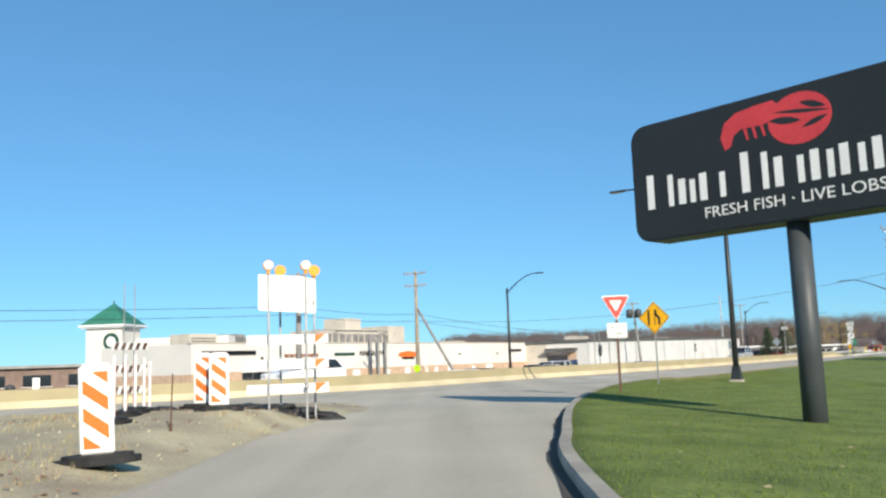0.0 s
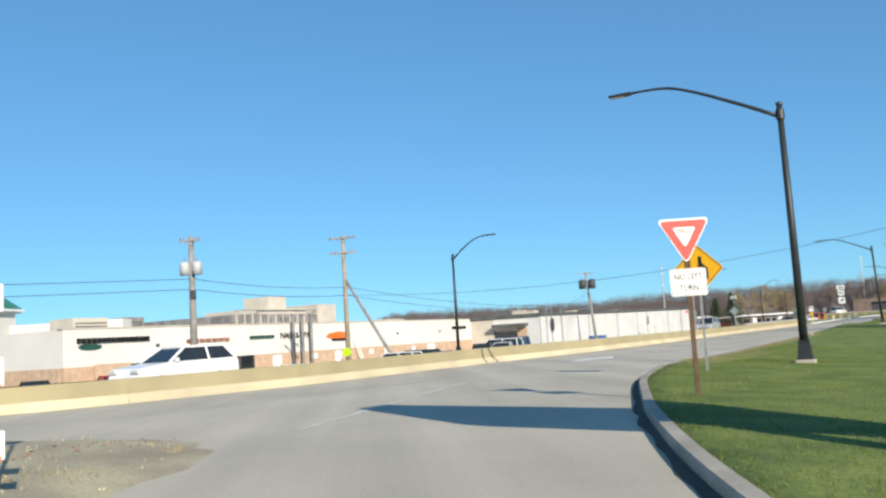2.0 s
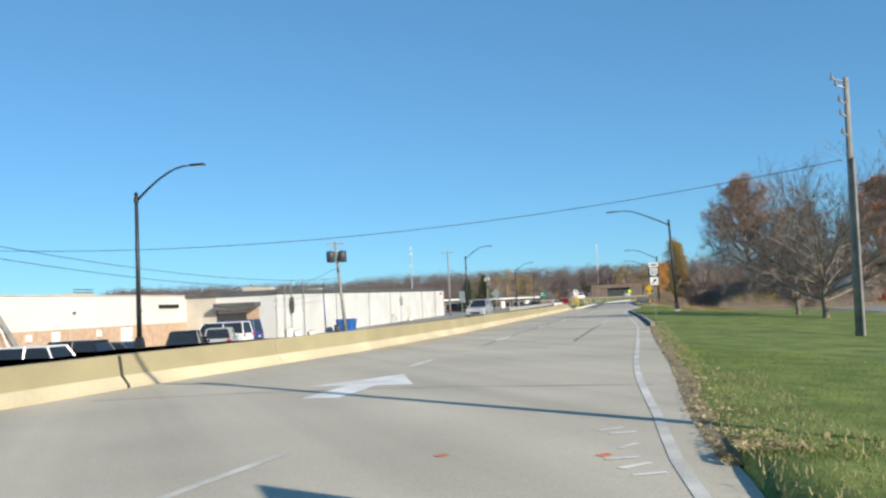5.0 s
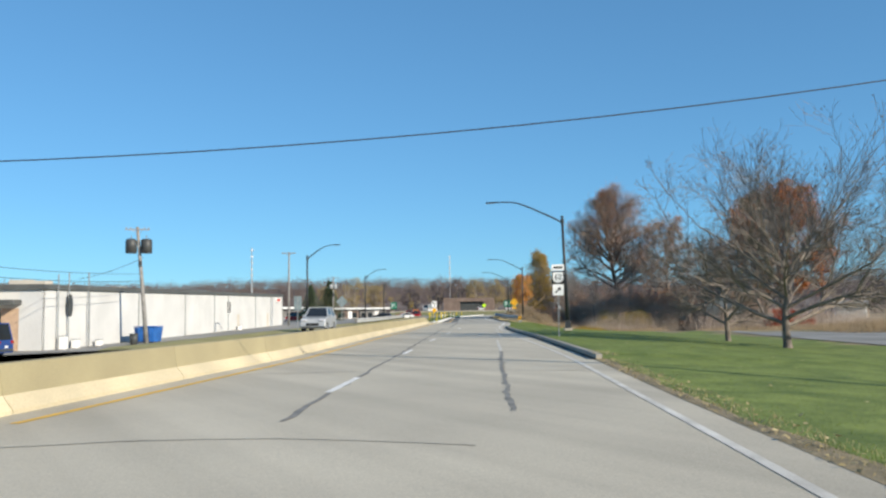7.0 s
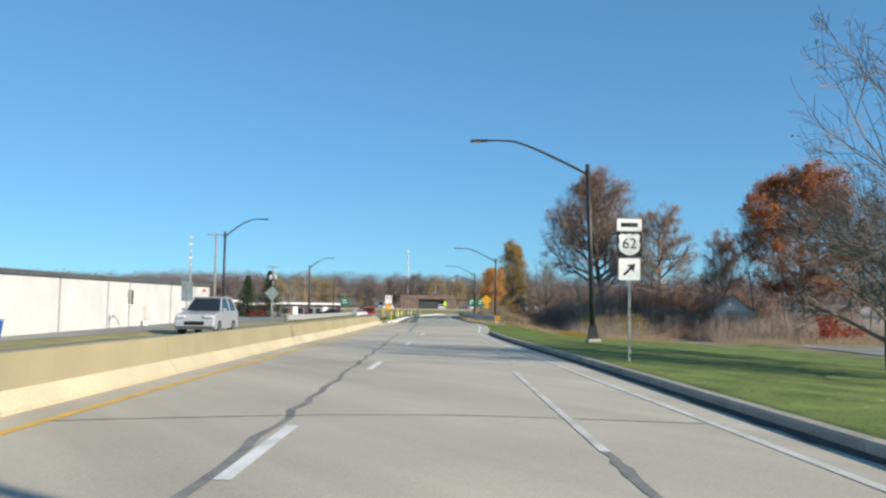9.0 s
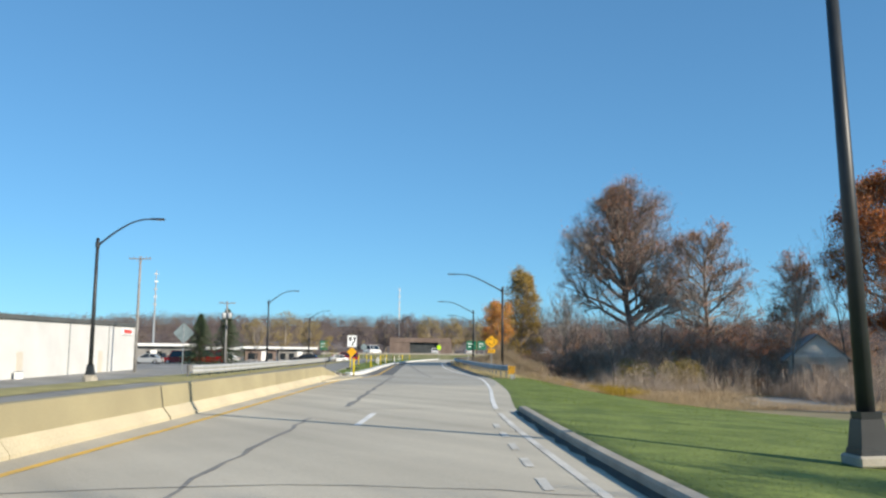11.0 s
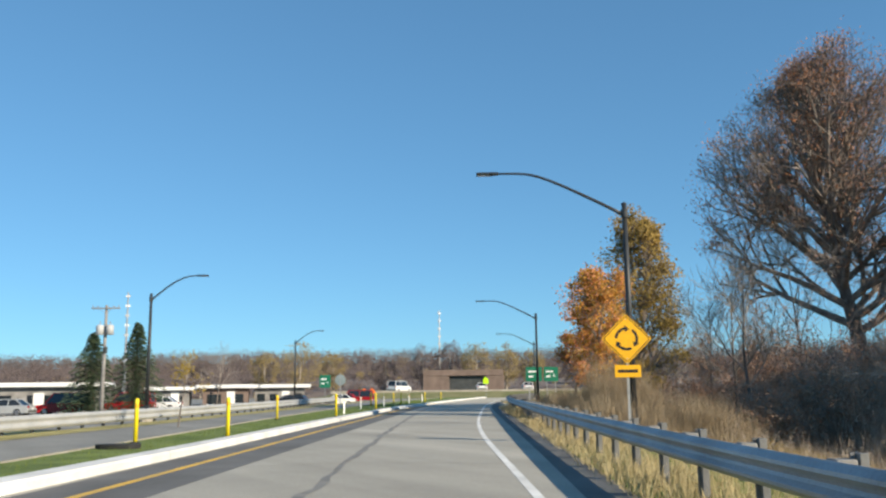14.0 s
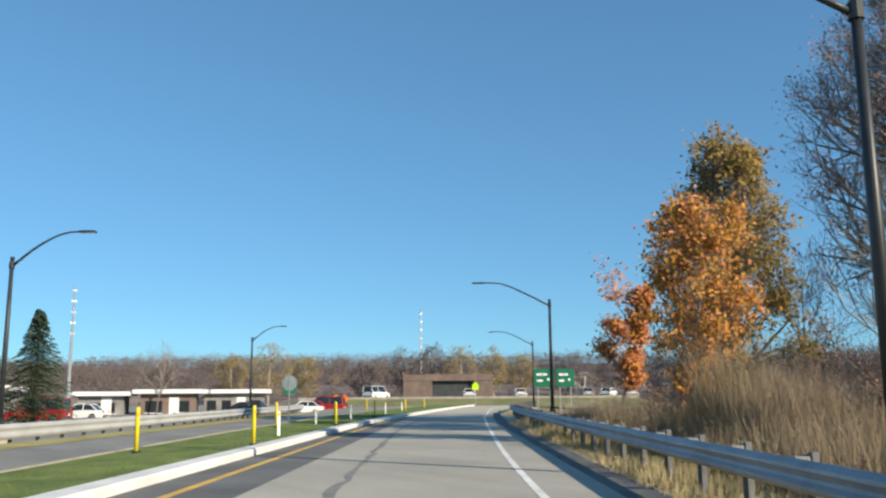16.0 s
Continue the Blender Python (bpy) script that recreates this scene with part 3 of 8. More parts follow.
ribbon("yellow_line_paint", yell, -0.07, 0.07, mk, M_PAINT_Y, "yellow painted edge line")
ribbon("yellow_line_paint", smooth_path([at(143, 18.2)[:2], at(150, 17.6)[:2], at(158, 17.55)[:2], at(180, 17.6)[:2], at(205, 17.4)[:2], at(232, 16.2)[:2]], 2), -0.08, 0.08, mk, M_PAINT_Y, "yellow painted edge line")


def arrow_marking(cx, cy, deg):
    m = pose(cx, cy, 0, 0, 0, deg)
    out = [(-0.32, -2.3), (0.32, -2.3), (0.32, -0.3), (1.02, -0.3), (0.1, 2.1), (-1.02, -0.3), (-0.32, -0.3)]
    pts = [tuple((m @ Vector((x, y, 0))))[:2] for x, y in out]
    bm = bmesh.new()
    vs = [bm.verts.new((x, y, mk)) for x, y in pts]
    bm.faces.new((vs[0], vs[1], vs[2], vs[6]))
    bm.faces.new((vs[3], vs[4], vs[2]))
    bm.faces.new((vs[2], vs[4], vs[6]))
    bm.faces.new((vs[4], vs[5], vs[6]))
    for f in bm.faces:
        f.normal_update()
        if f.normal.z < 0:
            f.normal_flip()
    me = bpy.data.meshes.new("arrow_paint")
    bm.to_mesh(me)
    me.materials.append(M_PAINT_W)
    tagged(new("arrow_paint", me), "white painted lane arrow", kind="structure")


arrow_marking(11.1, 50.1, -36)
# surveyors' marks
for x, y, dx, dy, w in ((11.8, 42.4, 0.34, 0.05, 0.04), (11.75, 42.1, 0.3, -0.06, 0.04), (11.35, 41.4, 0.3, 0.14, 0.035), (10.95, 40.9, 0.3, -0.08, 0.045), (10.85, 40.55, 0.35, 0.06, 0.045), (10.75, 40.2, 0.3, -0.05, 0.04)):
    ribbon("survey_mark_paint", [(x - 0.15 - dx / 2, y + 0.1 - dy / 2), (x - 0.15 + dx / 2, y + 0.1 + dy / 2)], -w * 0.9, w * 0.9, mk, M_PAINT_W, "white spray-painted survey mark")
for x, y in ((10.75, 41.2), (9.5, 42.1)):
    ribbon("survey_mark_paint", [(x - 0.07, y), (x + 0.07, y + 0.04)], -0.05, 0.05, mk, M_PAINT_O, "orange spray-painted survey dot")

# bare dirt where the mown grass meets the unkerbed edge
rg = random.Random(23)
edge_pts = [p for p in smooth_path([p for p in EDGE if 36 < p[1] < 76], 0.6) if 40.0 < p[1] < 71.0]
g = Geo()
for i, p in enumerate(edge_pts):
    a, b = edge_pts[max(i - 1, 0)], edge_pts[min(i + 1, len(edge_pts) - 1)]
    dx, dy = b[0] - a[0], b[1] - a[1]
    le = math.hypot(dx, dy)
    w = 0.10 + 0.4 * abs(noise.noise((i * 0.13, 2, 7))) + rg.uniform(0, 0.16)
    for d, z in ((-0.06, 0.004), (w * 0.6, 0.014 - 0.05 * w * 0.6), (w, 0.004 - 0.055 * w)):
        g.v.append((p[0] + dy / le * d, p[1] - dx / le * d, z + (0.006 if d > 0 else 0)))
    if i:
        o = 3 * (i - 1)
        g.f += [(o, o + 1, o + 4, o + 3), (o + 1, o + 2, o + 5, o + 4)]
solo("bare_edge", g, M_SOIL, "ragged bare dirt along the unkerbed road edge", kind="structure")

# sealed cracks and old lane marks
rc = random.Random(11)


def crack(pts, w, material=M_TAR, label="dark sealed crack in the asphalt", jig=0.06, step=0.7):
    path = smooth_path(pts, step)
    path = [(x + rc.uniform(-jig, jig), y + rc.uniform(-jig, jig)) for x, y in path]
    g = Geo()
    for i, p in enumerate(path):
        a, b = path[max(i - 1, 0)], path[min(i + 1, len(path) - 1)]
        dx, dy = b[0] - a[0], b[1] - a[1]
        le = math.hypot(dx, dy)
        ww = w * rc.uniform(0.5, 1.2)
        for q in (-ww, ww):
            g.v.append((p[0] - dy / le * q, p[1] + dx / le * q, 0.0045))
    for i in range(len(path) - 1):
        g.f.append((2 * i, 2 * i + 1, 2 * i + 3, 2 * i + 2))
    solo("crack_seal", g, material, label, kind="structure")


crack([at(s, 17.95 - 0.012 * (s - 62))[:2] for s in range(60, 120, 6)], 0.05)
crack([at(s, 16.95 - 0.012 * (s - 110))[:2] for s in range(118, 150, 5)], 0.09)
crack([at(s, n)[:2] for s, n in ((146, 14.2), (150, 14.4), (154, 14.62), (162, 14.9), (171, 15.25), (181, 15.5), (198, 15.85), (214, 15.6))], 0.085)
crack([at(61, 15.0)[:2], at(62.5, 14.98)[:2], at(65, 14.9)[:2], at(69, 14.8)[:2], at(73, 14.65)[:2], at(78, 14.45)[:2]], 0.06, jig=0.045, step=0.28)
ribbon("worn_line_paint", [at(s, 14.45 - 0.024 * (s - 78))[:2] for s in range(78, 90, 2)], -0.05, 0.05, 0.006, M_PAINT_WORN, "worn white line beyond the sealed crack")
for k in range(12):
    s = 91 + k * 1.9
    ribbon("worn_dash_paint", [at(s, 13.85 - 0.022 * (s - 92))[:2], at(s + 0.9, 13.83 - 0.022 * (s - 92))[:2]], -0.06, 0.06, 0.0075, M_PAINT_WORN, "worn white dotted line")
for s, n0, n1 in ((46.5, 12.9, 22.8), (53.5, 13.0, 18.0), (58.0, 15.5, 21.5), (68.5, 12.8, 20.6), (90, 13.0, 20.4), (104, 13.0, 19.9), (117, 12.8, 17.0), (171, 12.2, 17.6), (184, 11.9, 17.5), (133, 12.2, 19.0), (160, 11.8, 17.4), (80, 12.6, 20.3)):
    crack([at(s, n0)[:2], at(s + 0.6, (n0 + n1) / 2)[:2], at(s - 0.3, n1)[:2]], 0.025)
ribbon("asphalt_seam", [at(s, 17.5)[:2] for s in range(150, 236, 4)], -0.9, 0.9, 0.003, M_ASPHALT_DARK_SHADE, "darker asphalt strip along the island")
# dark irregular patch across the far lanes
ribbon("asphalt_patch", [at(s, n)[:2] for s, n in ((140, 21.6), (146, 21.7), (149, 21.6), (152, 21.9), (155, 21.8), (159, 22.0))], -0.7, 0.8, 0.003, M_ASPHALT_DARK_SHADE, "dark irregular patch on the far lanes")
# the guardrail's shadow on the road edge, laid down as a dark ribbon
ribbon("shoulder_strip", smooth_path([at(s, n)[:2] for s, n in ((150, 10.9), (165, 10.85), (185, 10.9), (210, 10.8), (235, 9.8))], 2), -0.22, 0.4, 0.004, M_ASPHALT_DARK_SHADE, "dark strip painted as the guardrail's shadow on the road edge")

ribbon("straw_verge", [at(s, 26.6)[:2] for s in range(134, 260, 4)], -0.7, 0.9, 0.012, M_STRAW, "straw-coloured dry grass strip beside the far lanes")

strip = Geo()
for i, q in enumerate(range(72, 190, 2)):
    far = lerp_table(FAR_EDGE, q)
    rag = 0.18 * noise.noise((q * 0.35, 4.0, 1.0))
    k = min(1.0, (q - 72) / 12, (188 - q) / 12)
    for d, z in ((0.05 + rag, 0.006), (0.6 + rag, 0.02), (2.4 + rag, 0.03), (6.6, lot_z(q) + 0.02)):
        strip.v.append(at(q, far + d, z if d > 6 else z - (1 - k) * 0.4 * d))
    if i:
        for j in range(3):
            o = 4 * (i - 1) + j
            strip.f.append((o, o + 1, o + 5, o + 4))
solo("grass_strip", strip, M_STRAW, "dry yellowish grass strip between the far lanes and the lot", kind="structure", smooth=True)

# ---- kerbs ----
KERB = [(0.0, -0.05), (0.0, 0.11), (-0.02, 0.145), (-0.17, 0.15), (-0.17, -0.05)]


def kerb_run(pts, label):
    run = tagged(new("kerb"), label, kind="structure")
    path = smooth_path(pts, 0.5)
    cuts = resample(path, 3.05)
    step = max(1, int(len(path) / max(1, len(cuts))))
    i = 0
    while i < len(path) - 2:
        seg = path[i:min(i + step + 1, len(path))]
        if len(seg) < 2:
            break
        a, b = seg[0], seg[1]
        le = math.dist(a, b)
        seg = [(a[0] + (b[0] - a[0]) / le * 0.012, a[1] + (b[1] - a[1]) / le * 0.012)] + seg[1:]
        part("kerb_section", Geo().sweep(KERB, [(x, y, 0) for x, y in seg]), M_KERB, run)
        i += step
    # dark strip of uneven width along the kerb's foot
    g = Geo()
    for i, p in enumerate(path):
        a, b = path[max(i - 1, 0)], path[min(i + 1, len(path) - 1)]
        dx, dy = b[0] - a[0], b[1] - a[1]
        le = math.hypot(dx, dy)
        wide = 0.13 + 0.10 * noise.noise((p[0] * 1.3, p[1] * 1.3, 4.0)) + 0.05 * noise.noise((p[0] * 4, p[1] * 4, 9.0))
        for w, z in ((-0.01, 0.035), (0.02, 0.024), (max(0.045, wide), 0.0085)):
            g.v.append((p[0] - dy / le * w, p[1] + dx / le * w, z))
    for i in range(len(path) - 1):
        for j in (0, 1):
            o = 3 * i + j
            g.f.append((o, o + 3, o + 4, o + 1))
    solo("gutter_dirt", g, M_GUTTER, "dark strip with a ragged edge along the foot of the kerb", kind="structure")


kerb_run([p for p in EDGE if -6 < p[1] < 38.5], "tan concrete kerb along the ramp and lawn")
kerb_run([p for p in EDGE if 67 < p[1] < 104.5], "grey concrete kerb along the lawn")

# ---- median barrier ----
PROFILE = [(0.0, -0.05), (0.0, 0.06), (0.16, 0.26), (0.225, 0.685), (0.245, 0.70), (0.415, 0.70), (0.435, 0.685), (0.50, 0.26), (0.66, 0.06), (0.66, -0.05)]


def pale_toe(ob):
    """The low sloped foot takes a paler colour than the face above it."""
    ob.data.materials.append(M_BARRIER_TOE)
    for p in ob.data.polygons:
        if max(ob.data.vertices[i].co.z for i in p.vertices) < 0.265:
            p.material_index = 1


def median_barrier():
    run = tagged(new("median_barrier"), "tan concrete safety barrier between the carriageways", kind="structure")
    joints = [-30, -24, -18, -12, -6, 0, 6, 12, 18, 24, 30, 36, 42.4, 48.6, 54.8, 61, 67, 73.3, 80, 86.5, 93, 100, 106.6, 113.2, 119.5, 126, 132.5, 139]
    for a, b in zip(joints, joints[1:]):
        gap0 = 0.05 if a in (48.6, 113.2) else 0.008
        gap1 = 0.05 if b in (48.6, 113.2) else 0.008
        path = [at(s, lerp_table(BARRIER, s)) for s in np.linspace(a + gap0, b - gap1, 5)]
        pale_toe(part("barrier_section", Geo().sweep(PROFILE, path), M_BARRIER, run))
    for s in (48.6, 113.2):
        core = [(c * 0.93 + 0.02, h * 0.96) for c, h in PROFILE]
        path = [at(q, lerp_table(BARRIER, q)) for q in (s - 0.06, s + 0.06)]
        part("joint_filler", Geo().sweep(core, path), M_JOINT, run)
    # tapered nose
    g = Geo()
    rows = []
    for k in range(9):
        s = 139.008 + k * 0.93
        q = 1 - (k / 8) * 0.86
        x0 = lerp_table(BARRIER, s)
        rows.append([at(s, x0 + c, max(-0.05, h * q)) for c, h in PROFILE])
    n = len(PROFILE)
    g.v = [p for r in rows for p in r]
    for i in range(8):
        for j in range(n):
            a, b = i * n + j, i * n + (j + 1) % n
            g.f.append((a, b, b + n, a + n))
    g.f += [tuple(range(n)), tuple(range(8 * n, 9 * n))]
    part("nose_apron", Geo().add([at(s, n, z) for s, n, z in ((137, 19.45, 0.05), (140.5, 18.75, 0.05), (145.4, 18.2, 0.04), (146.6, 18.6, 0.04), (146.8, 19.4, 0.04), (145.5, 20.3, 0.05), (137, 20.6, 0.05))] + [at(s, n, -0.03) for s, n in ((137, 19.4), (140.5, 18.7), (145.4, 18.12), (146.7, 18.55), (146.9, 19.4), (145.5, 20.4), (137, 20.7))],
                                 [tuple(range(7))] + [(i, (i + 1) % 7, (i + 1) % 7 + 7, i + 7) for i in range(7)]), M_BARRIER_TOE, run, "yellowish concrete apron round the barrier end")
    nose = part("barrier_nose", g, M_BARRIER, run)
    pale_toe(nose)


median_barrier()


# ---- median island ----
def median_island():
    left = [(149.2, 19.9), (152, 20.6), (160, 20.9), (170, 21.3), (185, 21.9), (200, 22.2), (222, 22.0), (250, 21.0), (300, 17)]
    right = [(149.2, 19.2), (150.5, 18.75), (160, 18.5), (175, 18.4), (190, 18.2), (205, 17.9), (222, 16.8), (250, 14.6), (300, 9.5)]
    li, ri = smooth_path([at(*p)[:2] for p in left], 2), smooth_path([at(*p)[:2] for p in right], 2)
    sn_poly("median_grass", ri + li[::-1], 0.11, M_GRASS_BASE, "green grass on the median island")
    prof = [(0.0, -0.03), (0.0, 0.12), (0.03, 0.16), (0.42, 0.17), (0.45, -0.03)]
    part_run = tagged(new("median_kerb"), "white painted concrete kerb of the median island", kind="structure")
    i = 0
    while i < len(ri) - 1:
        seg = ri[i:i + 4]
        if len(seg) > 1:
            a, b = seg[0], seg[1]
            le = math.dist(a, b)
            seg = [(a[0] + (b[0] - a[0]) / le * 0.015, a[1] + (b[1] - a[1]) / le * 0.015)] + list(seg[1:])
            part("kerb_section", Geo().sweep(prof, [(x, y, 0) for x, y in seg]), M_WHITE_KERB, part_run)
        i += 3
    prof2 = [(-0.2, -0.03), (-0.2, 0.14), (0.0, 0.13), (0.0, -0.03)]
    part("far_kerb", Geo().sweep(prof2, [(x, y, 0) for x, y in li]), M_KERB, part_run)
    return ri, li


ISL_R, ISL_L = median_island()


# ---- street lamps ----
ARM_LONG = ((0.08, 7.30), (0.7, 7.64), (1.37, 7.98), (2.1, 8.34), (2.7, 8.60), (3.2, 8.76), (3.7, 8.82), (4.4, 8.83))
ARM_SHORT = ((0.08, 7.34), (0.6, 7.78), (1.1, 8.16), (1.6, 8.47), (2.1, 8.70), (2.5, 8.80), (2.95, 8.83))


def street_lamp(arm, q=1.0, name="street_lamp"):
    """A black davit lamp; the arm points along local -x."""
    t = thing(name, Matrix(), "tall black steel street lamp with curved arm on a square base", "street lamp", "street lamps along the road")
    part("footing", Geo().box((0, 0, 0.0), (0.78 * q, 0.78 * q, 0.16), 0.03), M_KERB, t, "pale concrete footing")
    g = Geo()
    for z0, z1, a, b in ((0.08, 0.22 * q, 0.62 * q, 0.60 * q), (0.22 * q, 0.78 * q, 0.56 * q, 0.44 * q), (0.78 * q, 0.92 * q, 0.40 * q, 0.30)):
        g.add([(sx * w / 2, sy * w / 2, z) for z, w in ((z0, a), (z1, b)) for sx, sy in ((-1, -1), (1, -1), (1, 1), (-1, 1))],
              [(0, 1, 2, 3), (4, 5, 6, 7), (0, 1, 5, 4), (1, 2, 6, 5), (2, 3, 7, 6), (3, 0, 4, 7)])
    part("base_cover", g, M_BLACK_STEEL, t)
    part("pole", Geo().tube([(0, 0, 0.6), (0, 0, 4), (0, 0, 7.62)], [0.125, 0.105, 0.085], 12), M_BLACK_STEEL, t, smooth=True)
    part("pole_cap", Geo().tube([(0, 0, 7.62), (0, 0, 7.68), (0, 0, 7.72)], [0.1, 0.1, 0.03], 12), M_BLACK_STEEL, t)
    part("collar", Geo().tube([(0, 0, 7.18), (0, 0, 7.46)], [0.125, 0.125], 12), M_BLACK_STEEL, t)
    pts = [(-x, 0, z) for x, z in smooth_path(list(arm), 0.25)]
    part("arm", Geo().tube(pts, [0.062 - 0.024 * i / len(pts) for i in range(len(pts))], 10), M_BLACK_STEEL, t, smooth=True)
    e = arm[-1][0]
    h = Geo()
    h.box((-e - 0.42, 0, 8.82), (0.62, 0.30, 0.09), 0.03)
    h.box((-e - 0.08, 0, 8.83), (0.26, 0.14, 0.11), 0.03)
    head = part("lamp_head", h, M_BLACK_STEEL, t)
    part("lens", Geo().box((-e - 0.46, 0, 8.772), (0.42, 0.22, 0.02), 0.006), M_LIGHT_CLEAR, head, "clear lens")
    return t


lamp = street_lamp(ARM_LONG, 0.7)
lamp_short = street_lamp(ARM_SHORT, 0.7)
lamp_small = street_lamp(ARM_LONG, 0.72)
lamp_small.matrix_world = spot(107.0, 8.72, 0.02) @ pose(0, 0, 0, 0, -1.9, 0)
lamp.matrix_world = spot(39.5, 8.9, -0.05)
lamp_short.matrix_world = spot(69.9, 36.3, -0.1, 180)
for s, n, z, turn in ((143.2, 33.1, -0.02, 180), (174.3, 7.2, -0.05, 0), (199.0, 33.2, -0.05, 180), (218.2, 7.1, 0.0, 0), (253.3, 35.1, 0.15, 180), (262, 4.2, 0.0, 0)):
    copy_thing(lamp_short if turn else lamp_small, spot(s, n, z, turn))
for s, n, depth in ((69.9, 36.3, 1.3), (143.2, 33.1, 1.2), (174.3, 7.2, 0.8), (199.0, 33.2, 0.9), (218.2, 7.1, 0.7), (253.3, 35.1, 0.6), (262, 4.2, 1.2)):
    g = Geo().tube([(0, 0, -depth), (0, 0, -0.06)], [0.45, 0.42], 10)
    o = solo("lamp_plinth", g, M_KERB, "round concrete lamp plinth set in the bank", kind="structure")
    o.matrix_world = spot(s, n, 0.0)


# ---- traffic signs ----
def post_geo(h, w=0.055, below=0.3):
    """A U-channel sign post."""
    g = Geo()
    prof = [(-w / 2, 0.02), (-w / 2, -0.01), (w / 2, -0.01), (w / 2, 0.02), (w / 2 - 0.008, 0.02), (w / 2 - 0.008, 0.0), (-w / 2 + 0.008, 0.0), (-w / 2 + 0.008, 0.02)]
    k = len(prof)
    g.add([(x, y, z) for z in (-below, h) for x, y in prof], [tuple(range(k)), tuple(range(k, 2 * k))] + [(i, (i + 1) % k, (i + 1) % k + k, i + k) for i in range(k)])
    return g


def bolts(parent, pts, y):
    for x, z in pts:
        ob = part("bolt", Geo().tube([(0, 0, 0), (0, -0.008, 0)], 0.012, 6), M_GALV, parent)
        ob.location = (x, y, z)


def triangle(w, r):
    """A downward triangle with rounded corners, its top edge at z 0."""
    h = w * 0.866
    out = []
    for cx, cz, a0 in ((w / 2 - r * 1.732, -r, -30), (-w / 2 + r * 1.732, -r, 90), (0, -h + 2 * r, 210)):
        for i in range(5):
            a = radians(a0 + 120 * i / 4)
            out.append((cx + r * math.cos(a), cz + r * math.sin(a)))
    return out


def yield_sign():
    t = thing("yield_sign", pose(7.2, 27.92, 0.0, 0, 0, -6), "red and white triangular yield sign on a rusty post", "traffic sign")
    part("post", post_geo(2.95, 0.075), M_RUSTY, t, "rusty brown steel post")
    red = part("sign_panel", Geo().plate([(x, z + 3.05) for x, z in triangle(0.90, 0.05)], -0.02, -0.012), M_SIGN_WHITE, t, "white-edged triangular panel")
    part("red_field", Geo().plate([(x, z + 3.017) for x, z in triangle(0.828, 0.045)], -0.0245, -0.0205), M_SIGN_RED, red, "red field")
    part("white_field", Geo().plate([(x, z + 2.90) for x, z in triangle(0.405, 0.03)], -0.029, -0.025), M_SIGN_WHITE, red, "white inner triangle")
    letters("YIELD", 0.105, M_SIGN_RED, red, 0, -0.033, 2.83, squeeze=0.9)
    plate = part("plate", Geo().plate([(x, z + 1.97) for x, z in rounded(0.61, 0.457, 0.04)], -0.022, -0.014), M_SIGN_WHITE, t, "white rectangular plate")
    part("plate_border", Geo().sweep([(0, 0), (0.008, 0), (0.008, 0.003), (0, 0.003)], [(x, z, 0) for x, z in rounded(0.575, 0.42, 0.035) + rounded(0.575, 0.42, 0.035)[:1]]).mesh("plate_border"), M_SIGN_BLACK, plate)
    letters("NO LEFT", 0.15, M_SIGN_BLACK, plate, 0, -0.026, 2.06, squeeze=0.8)
    letters("TURN", 0.15, M_SIGN_BLACK, plate, 0, -0.026, 1.87, squeeze=0.8)
    bolts(t, ((0, 2.62), (0, 2.15), (0, 1.79)), -0.03)
    for o in t.children_recursive:
        if o.name.startswith("plate_border"):
            o.matrix_basis = pose(0, -0.0225, 1.97, 90)


yield_sign()


def diamond(side, r=0.05):
    return [(x * math.cos(math.pi / 4) - z * math.sin(math.pi / 4), x * math.sin(math.pi / 4) + z * math.cos(math.pi / 4)) for x, z in rounded(side, side, r)]


def diamond_sign(name, m, label, side, zc, post_h, group="", border=True, post=M_POST_GREY):
    t = thing(name, m, label, "traffic sign", group)
    part("post", post_geo(post_h), post, t, "grey steel post")
    p = part("sign_panel", Geo().plate(shifted(diamond(side), 0, zc), -0.02, -0.012), M_SIGN_YELLOW, t, "yellow diamond panel")
    if border:
        a, b = diamond(side - 0.05, 0.045), diamond(side - 0.085, 0.04)
        k = len(a)
        g = Geo().add([(x, -0.0235, z + zc) for x, z in a + b] + [(x, -0.0205, z + zc) for x, z in a + b],
                      [(i, (i + 1) % k, k + (i + 1) % k, k + i) for i in range(k)])
        part("border", g, M_SIGN_BLACK, p, "black border line")
    bolts(t, ((0, zc + side * 0.55), (0, zc - side * 0.55)), -0.024)
    return t, p


t, p = diamond_sign("merge_sign", pose(10.2, 35.1, 0.05, 0, 0, -36), "yellow diamond lane-ends sign on a grey steel post", 0.914, 2.58, 3.1)
part("left_bar", Geo().plate([(-0.26, 2.30), (-0.18, 2.30), (-0.18, 2.90), (-0.26, 2.90)], -0.025, -0.0205), M_SIGN_BLACK, p)
part("right_bar", Geo().plate([(0.16, 2.30), (0.25, 2.30), (0.25, 2.58), (0.11, 2.74), (0.11, 2.90), (0.02, 2.90), (0.02, 2.70), (0.16, 2.54)], -0.025, -0.0205), M_SIGN_BLACK, p)
for z in (2.33, 2.44, 2.55, 2.66):
    ob = part("dash", Geo().box((0, 0, 0), (0.05, 0.004, 0.06)), M_SIGN_BLACK, p)
    ob.location = (0.03, -0.023, z)

